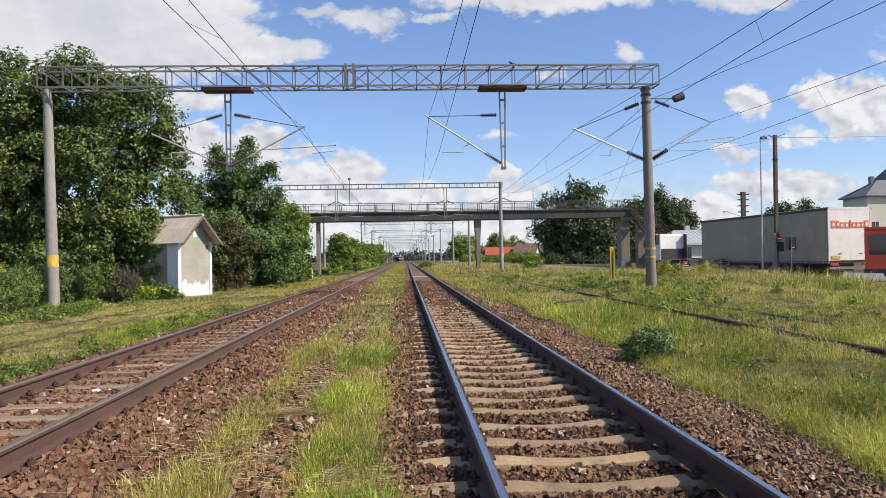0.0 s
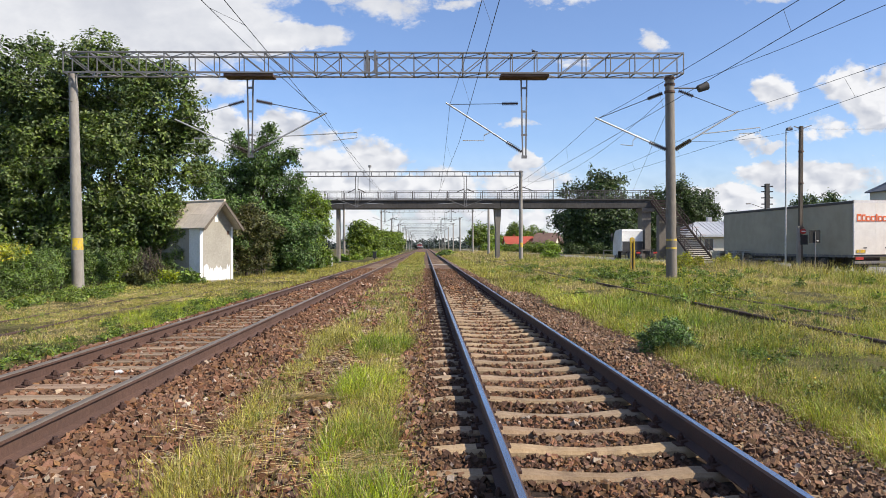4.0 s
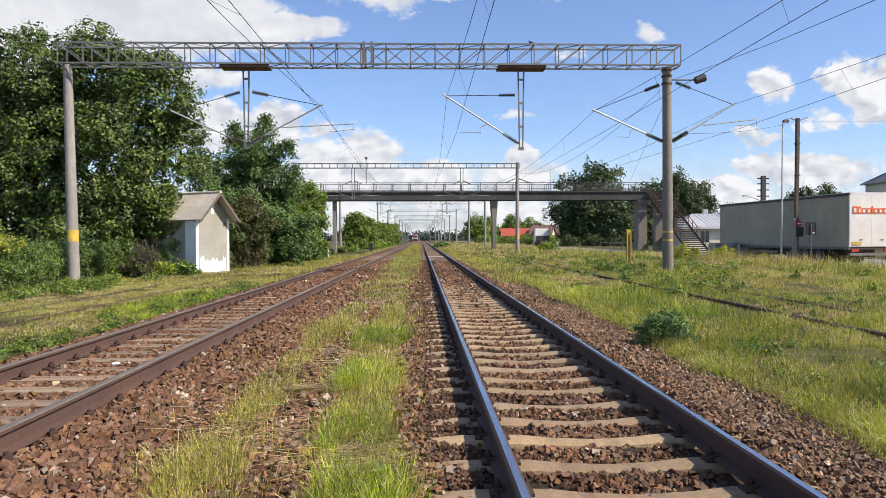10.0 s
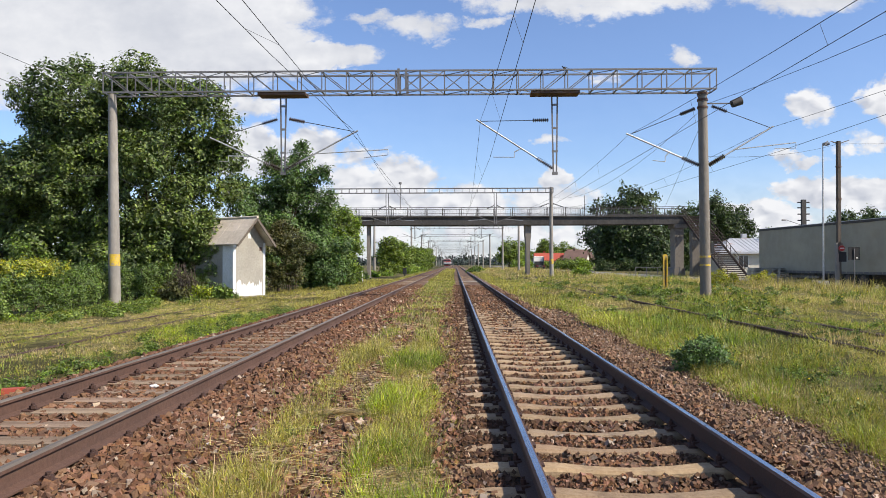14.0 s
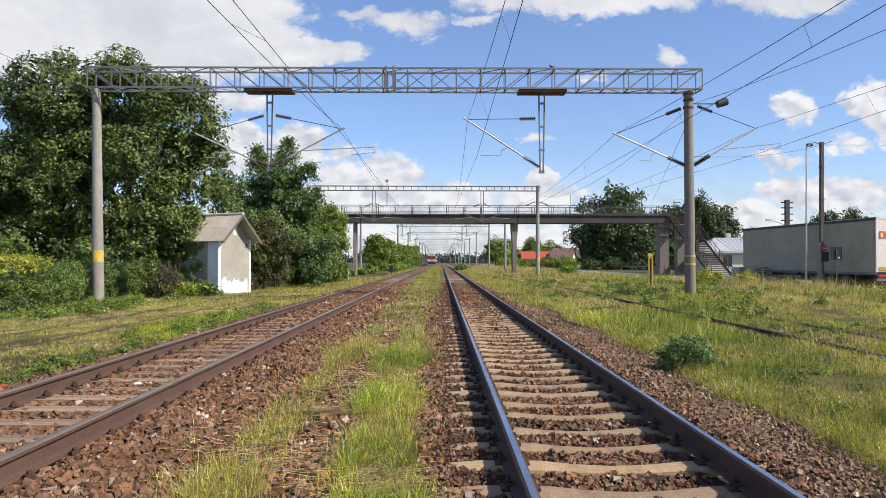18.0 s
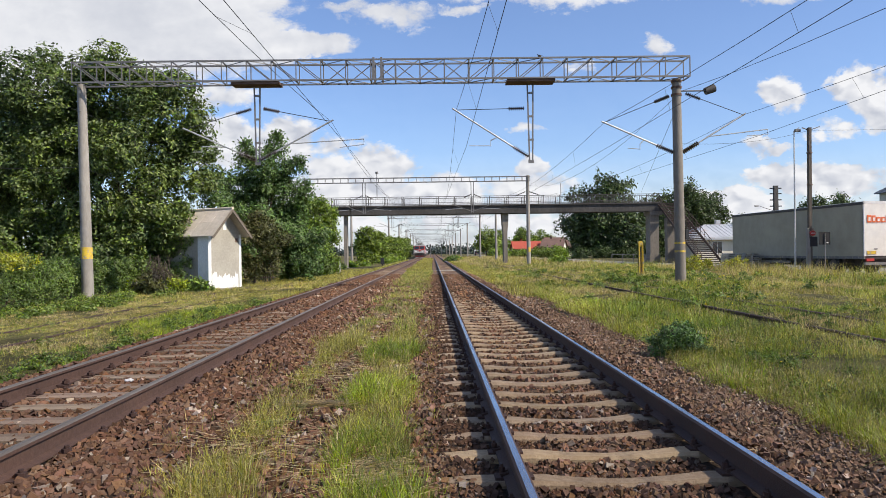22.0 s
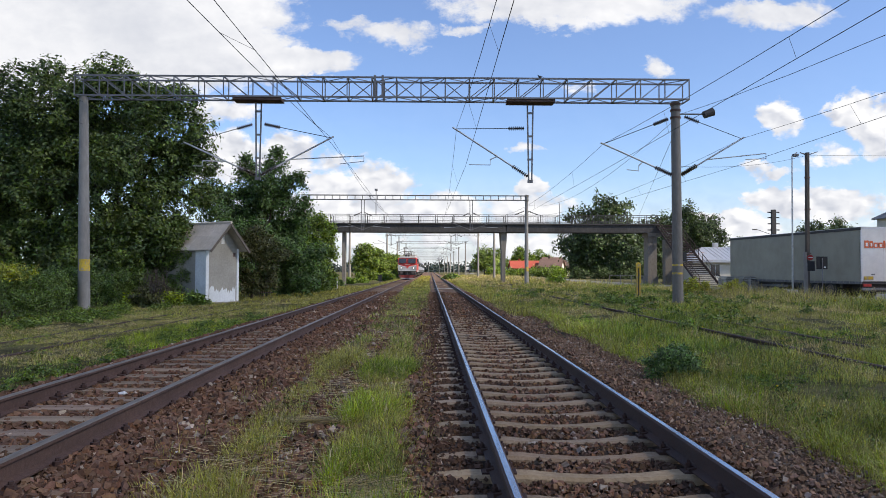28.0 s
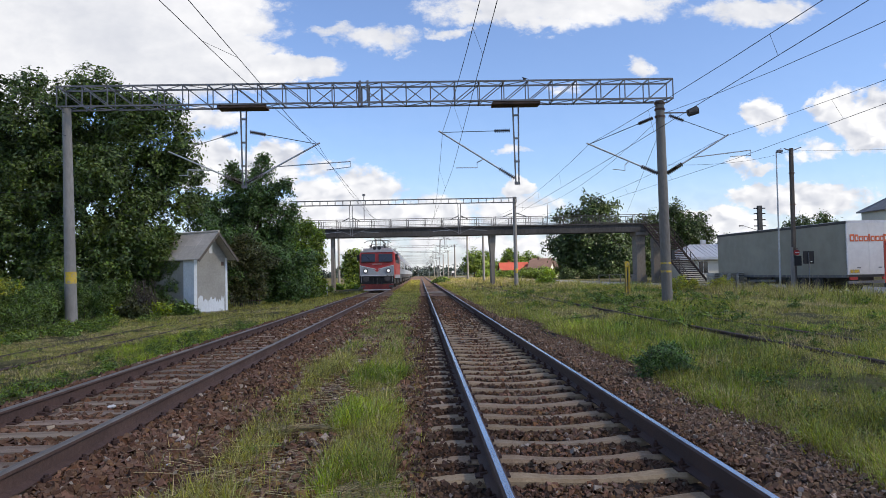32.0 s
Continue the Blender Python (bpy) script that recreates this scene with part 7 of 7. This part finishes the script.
# ---------------------------------------------------------------- train
def make_loco():
    """Electric locomotive in red and grey, nose towards -y, rail level at z = 0."""
    t = thing("electric_locomotive", LEFT, 540, 0, 0, "red and grey electric locomotive with lit headlights", "locomotive")
    W = 1.5
    L = 15.0
    # body: raked upper front, rounded roof
    bm = B()
    outline = ((-W, 1.05), (W, 1.05), (W, 3.12), (W - 0.12, 3.32), (0.8, 3.48), (0, 3.52), (-0.8, 3.48), (-W + 0.12, 3.32), (-W, 3.12))
    rings = []
    for y in (0.0, 0.55, 14.45, L):
        ring = []
        for x, z in outline:
            e = 0.0
            if y in (0.0, L):
                rake = max(0.0, (z - 2.2)) * 0.30
                e = rake if y == 0.0 else -rake
                x = x * (0.95 if abs(x) > 1 else 1)
            ring.append(bm.verts.new((x, y + e, z)))
        rings.append(ring)
    for a, b in zip(rings, rings[1:]):
        for i in range(len(outline)):
            bm.faces.new((a[i], a[(i + 1) % 9], b[(i + 1) % 9], b[i]))
    bm.faces.new(rings[0][::-1]), bm.faces.new(rings[-1])
    part("body", bm, M["lead_red"], t)
    bm = B()
    box(bm, -1.2, 1.2, 0.9, 14.1, 3.30, 3.62)
    rounded(bm, 0.12, 2)
    part("roof", bm, M["roof_pale"], t)
    bm = B()
    loft(bm, ((-1.36, 3.27), (1.36, 3.27), (1.30, 3.38), (0.8, 3.51), (0, 3.56), (-0.8, 3.51), (-1.30, 3.38)), 0.26, 0.62)
    part("roof_brow", bm, M["roof_pale"], t, "pale grey roof brow over the windscreens")
    # grey lower front and its pale chevron band
    bm = B()
    loft(bm, ((-1.43, 1.22), (1.43, 1.22), (1.43, 2.14), (0.5, 1.93), (0, 1.70), (-0.5, 1.93), (-1.43, 2.14)), -0.035, 0.05)
    part("front_panel", bm, M["loco_grey"], t, "grey lower front panel")
    for s in (-1, 1):
        bm = B()
        bar(bm, (s * 1.43, -0.045, 2.16), (s * 0.08, -0.045, 1.83), 0.03, 0.06)
        part("chevron", bm, M["white"], t)
        bm = B()
        box(bm, s * 0.72 - 0.58, s * 0.72 + 0.58, -0.02, 0.06, 2.42, 3.14)
        rounded(bm, 0.03, 1)
        f = part("windscreen_frame", bm, M["black"], t)
        f.matrix_basis = Matrix.Translation((0, 0.15, 0)) @ Matrix.Translation((0, 0, 2.78)) @ Matrix.Rotation(radians(-16), 4, "X") @ Matrix.Translation((0, 0, -2.78))
        bm = B()
        box(bm, s * 0.72 - 0.52, s * 0.72 + 0.52, -0.035, -0.021, 2.49, 3.06)
        part("windscreen", bm, M["pane"], f)
        bm = B()
        tube(bm, (s * 0.95, -0.10, 1.70), (s * 0.95, 0.0, 1.70), 0.21, n=18)
        h = part("headlight_ring", bm, M["loco_dark"], t)
        bm = B()
        tube(bm, (s * 0.95, -0.108, 1.70), (s * 0.95, -0.09, 1.70), 0.15, n=18)
        part("reflector", bm, M["white"], h)
        bm = B()
        tube(bm, (s * 0.95, -0.115, 1.70), (s * 0.95, -0.095, 1.70), 0.065, n=14)
        part("headlight", bm, M["headlight"], h, "lit headlight")
        bm = B()
        tube(bm, (s * 0.88, -0.62, 1.06), (s * 0.88, -0.02, 1.06), 0.10, n=10)
        tube(bm, (s * 0.88, -0.70, 1.06), (s * 0.88, -0.60, 1.06), 0.25, n=16)
        part("buffer", bm, M["loco_dark"], t)
        bm = B()
        box(bm, s * 1.62 - 0.10, s * 1.62 + 0.10, 0.7, 0.78, 2.6, 3.1)
        part("mirror", bm, M["black"], t)
        bm = B()
        box(bm, s * 1.508 - 0.006, s * 1.508 + 0.006, 0.65, 1.25, 1.2, 2.98)
        part("cab_door", bm, M["lead_red"], t)
        bm = B()
        box(bm, s * 1.512 - 0.006, s * 1.512 + 0.006, 1.5, 2.2, 2.4, 3.0)
        part("cab_window", bm, M["glass"], t)
        bm = B()
        box(bm, s * 1.512 - 0.008, s * 1.512 + 0.008, 2.4, 12.6, 2.4, 3.02)
        part("side_grille", bm, M["loco_dark"], t)
        bm = B()
        box(bm, s * 1.507 - 0.006, s * 1.507 + 0.006, 0.1, L - 0.1, 1.06, 1.36)
        part("side_band", bm, M["loco_grey"], t)
        for y in (2.2, 3.9, 5.6, 9.4, 11.1, 12.8):
            bm = B()
            tube(bm, (s * 0.70, y, 0.62), (s * 0.84, y, 0.62), 0.62, n=20)
            part("wheel", bm, M["loco_dark"], t)
        for y0, y1 in ((1.4, 6.4), (8.6, 13.6)):
            bm = B()
            box(bm, s * 1.02 - 0.08, s * 1.02 + 0.08, y0, y1, 0.5, 0.95)
            part("bogie_frame", bm, M["loco_dark"], t)
    bm = B()
    box(bm, -1.42, 1.42, -0.06, 0.3, 0.62, 1.28)
    part("buffer_beam", bm, M["black"], t)
    bm = B()
    box(bm, -1.44, 1.44, -0.075, 0.1, 1.285, 1.335)
    part("sill_bar", bm, M["white"], t, "pale bar under the headlights")
    for s in (-1, 1):
        stick("front_handrail", (s * 1.30, -0.16, 0.75), (s * 1.30, -0.16, 1.30), 0.035, 0.035, M["roof_pale"], t)
        stick("wiper", (s * 0.45, 0.02, 2.46), (s * 0.85, 0.15, 2.94), 0.03, 0.03, M["black"], t)
        bm = B()
        tube(bm, (s * 0.30, -0.35, 1.12), (s * 0.34, -0.30, 0.62), 0.035, n=6)
        part("brake_hose", bm, M["black"], t)
    bm = B()
    loft(bm, ((-1.38, 0.60), (1.38, 0.60), (1.1, 0.10), (-1.1, 0.10)), -0.25, 0.12)
    part("snow_plough", bm, M["plough"], t, "dark red plough plate under the buffers")
    bm = B()
    box(bm, -1.12, 1.12, -0.27, -0.2, 0.07, 0.17)
    part("plough_edge", bm, M["roof_pale"], t, "pale lower edge of the plough")
    bm = B()
    tube(bm, (0, -0.42, 1.0), (0, 0, 1.0), 0.07, n=8)
    tube(bm, (0, -0.4, 1.0), (0, -0.4, 0.55), 0.04, n=6)
    part("coupling", bm, M["loco_dark"], t)
    bm = B()
    loft(bm, ((-0.16, 1.74), (0, 1.60), (0.16, 1.74), (0, 1.80)), -0.055, -0.03)
    part("nose_badge", bm, M["lead_red"], t, "small red badge on the nose")
    for s in (-1, 1):
        stick("cab_handrail", (s * 1.38, -0.09, 1.42), (s * 1.38, -0.09, 2.05), 0.03, 0.03, M["roof_pale"], t)
        stick("step", (s * 1.0, -0.28, 0.42), (s * 1.36, -0.28, 0.42), 0.05, 0.16, M["loco_dark"], t)
    stick("walkway", (-1.40, -0.18, 1.20), (1.40, -0.18, 1.20), 0.24, 0.04, M["loco_dark"], t)
    # marks that cannot be read, as bars
    bm = B()
    box(bm, -0.38, 0.38, -0.012, 0.10, 2.24, 2.29)
    part("marking_bar", bm, M["roof_pale"], t, "pale unreadable marking")
    for s in (-1, 1):
        bm = B()
        tube(bm, (s * 0.2, 0.25, 3.62), (s * 0.2, 0.60, 3.62), 0.16, n=12)
        part("roof_headlight", bm, M["black"], t)
    # folded pantograph and roof gear
    p = thing("pantograph")
    p.parent = t
    p.location = (0, -0.3, -0.46)
    for s in (-1, 1):
        stick("pantograph_arm", (s * 0.5, 1.6, 4.35), (s * 0.62, 3.3, 4.52), 0.07, 0.07, M["loco_dark"], p)
        stick("pantograph_arm", (s * 0.62, 3.3, 4.52), (s * 0.40, 1.5, 4.72), 0.06, 0.06, M["loco_dark"], p)
        stick("pantograph_frame", (s * 0.6, 1.2, 4.3), (s * 0.6, 3.2, 4.3), 0.10, 0.10, M["loco_dark"], p)
        stick("horn", (s * 0.85, 1.5, 4.72), (s * 1.15, 1.5, 4.55), 0.05, 0.05, M["loco_dark"], p)
        for y in (1.4, 3.0):
            bm = B()
            insulator_bm(bm, (s * 0.6, y, 4.0), (s * 0.6, y, 4.3), 0.11, 4)
            part("insulator", bm, M["insulator"], p)
    stick("collector_bar", (-0.9, 1.5, 4.74), (0.9, 1.5, 4.74), 0.10, 0.05, M["loco_dark"], p)
    stick("collector_bar", (-0.9, 1.75, 4.74), (0.9, 1.75, 4.74), 0.10, 0.05, M["loco_dark"], p)
    stick("cross_bar", (-0.62, 3.3, 4.52), (0.62, 3.3, 4.52), 0.05, 0.05, M["loco_dark"], p)
    for i in range(7):
        bm = B()
        box(bm, -0.5 + 0.1 * (i % 2), 0.5, 4.2 + i * 1.3, 5.0 + i * 1.3, 3.60, 3.88 + 0.1 * (i % 3))
        part("roof_gear", bm, M["roof_grey"], t)
    return t


def make_coach():
    t = thing("passenger_coach", LEFT, 560, 0, 0, "pale grey passenger coach with a row of dark windows", "coach", "coaches of the train")
    W, L = 1.42, 24.2
    bm = B()
    loft(bm, ((-W, 1.0), (W, 1.0), (W, 3.3), (W - 0.15, 3.65), (0.7, 3.95), (0, 4.03), (-0.7, 3.95), (-W + 0.15, 3.65), (-W, 3.3)), 0, L)
    part("body", bm, M["coach"], t)
    bm = B()
    box(bm, -0.9, 0.9, 0.3, L - 0.3, 3.92, 4.08)
    part("roof", bm, M["roof_grey"], t)
    for s in (-1, 1):
        bm = B()
        box(bm, s * (W + 0.004) - 0.005, s * (W + 0.004) + 0.005, 0.1, L - 0.1, 1.02, 1.45)
        part("sole_band", bm, M["loco_dark"], t)
        for i in range(11):
            bm = B()
            y = 1.9 + i * 1.9
            box(bm, s * (W + 0.006) - 0.008, s * (W + 0.006) + 0.008, y, y + 1.25, 2.1, 3.0)
            part("window", bm, M["glass"], t)
        for y in (3.0, 5.5, 18.6, 21.1):
            bm = B()
            tube(bm, (s * 0.70, y, 0.46), (s * 0.84, y, 0.46), 0.46, n=16)
            part("wheel", bm, M["loco_dark"], t)
    bm = B()
    box(bm, -1.1, 1.1, 2.2, 6.3, 0.4, 0.9)
    box(bm, -1.1, 1.1, 17.8, 21.9, 0.4, 0.9)
    box(bm, -1.2, 1.2, 8, 16, 0.5, 1.0)
    part("underframe", bm, M["loco_dark"], t)
    return t


def make_cloud():
    """A cumulus that drifts before the sun in the last third of the clip, far outside the view: a heap of rounded lumps."""
    t = thing("cloud", 0, 0, 0, 0, "white cumulus cloud drifting before the sun", "cloud")
    # a closed heap of soft lumps: bumpy above, flatter below
    nx, ny = 74, 34
    bm = B()
    layers = []
    for top in (1, -1):
        rows = []
        for i in range(nx + 1):
            row = []
            for j in range(ny + 1):
                x, y = -420 + 920 * i / nx, -400 * j / ny
                rim = min(1.0, 3.0 * min(i, nx - i, 2 * j, 2 * (ny - j)) / 20)
                lump = 26 + 14 * math.sin(x * 0.043 + 1.3 * math.sin(y * 0.031)) * math.sin(y * 0.052 + 0.7) + 9 * math.sin(x * 0.11 + y * 0.07)
                row.append(bm.verts.new((x, y, (lump if top > 0 else -0.5 * lump) * rim ** 0.5 + (0.5 if top > 0 else -0.5))))
            rows.append(row)
        layers.append(rows)
        for i in range(nx):
            for j in range(ny):
                q = (rows[i][j], rows[i + 1][j], rows[i + 1][j + 1], rows[i][j + 1])
                bm.faces.new(q if top > 0 else q[::-1])
    for f in bm.faces:
        f.smooth = True
    part("cloud_lumps", bm, M["cloud"], t)
    return t


def make_small():
    # crumpled paper scrap in the left track and straw on the ground
    rng = random.Random(4)
    for x, y, z, s, lab in ((-3.58, 8.45, -0.14, 0.055, "crumpled pale paper scrap between the rails"), (-2.05, 5.9, -0.19, 0.045, "white paper scrap on the ballast")):
        bm = B()
        bmesh.ops.create_icosphere(bm, subdivisions=2, radius=s)
        for v in bm.verts:
            v.co = Vector((v.co.x * rng.uniform(0.6, 1.2), v.co.y * rng.uniform(0.5, 1.0), v.co.z * rng.uniform(0.3, 0.5)))
        o = part("paper_scrap", bm, M["white"])
        o.location = (x, y, z)
        tagged(o, lab, "litter")
    r = np.random.default_rng(14)
    n = 2600
    parts = ((-1.2, 7.16, 0.16, 0.05), (-0.38, 4.75, 0.12, 0.10), (-1.3, 5.6, 0.40, 0.50), (-0.42, 5.05, 0.12, 0.10), (-1.2, 7.16, 0.2, 0.04), (-1.1, 9.0, 0.3, 0.6), (-1.15, 12.5, 0.35, 0.5), (-1.1, 17.0, 0.4, 1.5), (-1.0, 19.0, 0.4, 1.5), (-1.0, 11.0, 0.4, 0.8))
    xs, ys, a = [], [], []
    for cx, cy, sx, sy in parts:
        xs.append(r.normal(cx, sx, n // 10)), ys.append(r.normal(cy, sy, n // 10)), a.append(r.normal(0.08, 0.35, n // 10))
    x, y, a = np.concatenate(xs), np.concatenate(ys), np.concatenate(a)
    z = bed_height(x) + r.uniform(0.035, 0.085, len(x))
    l = r.uniform(0.06, 0.28, len(x))
    dx, dy = np.cos(a) * l / 2, np.sin(a) * l / 2
    w = np.repeat(np.interp(y, (4, 17), (0.003, 0.008)), 1)
    p0, p1 = np.stack([x - dx, y - dy, z], 1), np.stack([x + dx, y + dy, z + r.normal(0, 0.02, len(x))], 1)
    side = np.stack([-np.sin(a) * w, np.cos(a) * w, np.zeros(len(x))], 1)
    v = np.stack([p0 - side, p0 + side, p1 + side, p1 - side], 1).reshape(-1, 3)
    f = np.arange(len(v)).reshape(-1, 4)
    tagged(new("straw", arrays("straw", v, f, M["straw"])), "loose dry straw lying on the ballast", "straw", kind="stuff")
    b = thing("bird", 4.40, 28.63, 9.10, 0, "small dark bird perched on the gantry", "bird")
    bm = B()
    bmesh.ops.create_icosphere(bm, subdivisions=2, radius=0.05)
    for v in bm.verts:
        v.co = Vector((v.co.x * 1.6, v.co.y * 0.8, v.co.z * 0.9 + 0.045))
    part("body", bm, M["black"], b)
    bm = B()
    bmesh.ops.create_icosphere(bm, subdivisions=2, radius=0.028)
    for v in bm.verts:
        v.co += Vector((-0.07, 0, 0.095))
    part("head", bm, M["black"], b)
    bm = B()
    loft(bm, ((0.06, 0.04), (0.16, 0.02), (0.16, 0.03), (0.06, 0.06)), -0.014, 0.014)
    part("tail", bm, M["black"], b)


make_ground()
make_road()
make_crossing()
TRAIN_LOCO, TRAIN_COACH = make_loco(), make_coach()
COACHES = [TRAIN_COACH] + [copy_thing(TRAIN_COACH, pose(LEFT, 560 + 25 * i, 0)) for i in range(1, 5)]
TRACTOR = make_tractor()
CLOUD = make_cloud()
make_gantries()
make_bridge()
make_hut()
make_trailer()
make_pallets()
make_pipe_fence()
make_van()
make_posts()
make_buildings()
make_wires()
make_trees()
make_shrubs()
make_grass()
make_weeds()
make_stones()
make_small()
concrete_sleeper, timber_sleeper = sleeper_mesh(M["sleeper"]), sleeper_mesh(M["timber"], 2.5, True)
make_track("track_right", RIGHT, M["rail_top"], concrete_sleeper, "railway track with polished rails on pale concrete sleepers")
make_track("track_left", LEFT, M["rail_dull"], timber_sleeper, "railway track with dull brown rails on weathered sleepers", z=0.01)
make_track("track_siding", OLD, M["rail_rust_shaded"], timber_sleeper, "rusty disused siding half buried in grass", y1=90, sleepers=False, z=-0.04)
make_track("track_buried", -8.85, M["rail_rust_shaded"], timber_sleeper, "rusty rails of a buried siding in the verge", y1=44, sleepers=False, z=-0.335)


def motions():
    train = ((0.0, 535), (5.0, 462), (9.0, 402), (13.0, 340), (17.0, 278), (19.0, 246), (21.0, 213), (23.0, 181), (25.0, 151), (28.0, 111), (30.0, 85), (32.0, 60))
    walk(TRAIN_LOCO, [(t, pose(LEFT, y, 0)) for t, y in train])
    for i, c in enumerate(COACHES):
        walk(c, [(t, pose(LEFT, y + 16.2 + 24.9 * i, 0)) for t, y in train])
    # where the edge of the cloud's shadow falls: it comes from behind and thins out towards the bridge
    drift = ((0.0, -210), (18.0, -6), (20.0, 14), (21.0, 23), (22.0, 33), (24.0, 51), (25.0, 65), (28.0, 122), (32.0, 138))
    walk(CLOUD, [(t, pose(sun_dir.x * 1500, y + sun_dir.y * 1500, sun_dir.z * 1500)) for t, y in drift])
    lorry = ((0.0, 24.0, 60.6, 9), (2.0, 22.95, 65.0, 10), (4.5, 22.3, 77.5, 4), (5.0, 22.25, 81.5, 2), (6.0, 22.2, 89.0, 1), (7.5, 22.2, 103.0, 0), (9.0, 21.9, 115.5, -1), (10.5, 21.9, 134.0, -1),
             (12.0, 22.0, 153.0, 0), (14.0, 21.7, 183.0, 1), (16.5, 20.7, 225.0, 1), (23.0, 19.9, 330.0, 0), (32.0, 19.9, 420.0, 0))
    walk(TRACTOR, [(t, pose(x, y, -0.19, 0, 0, rz)) for t, x, y, rz in lorry])


motions()
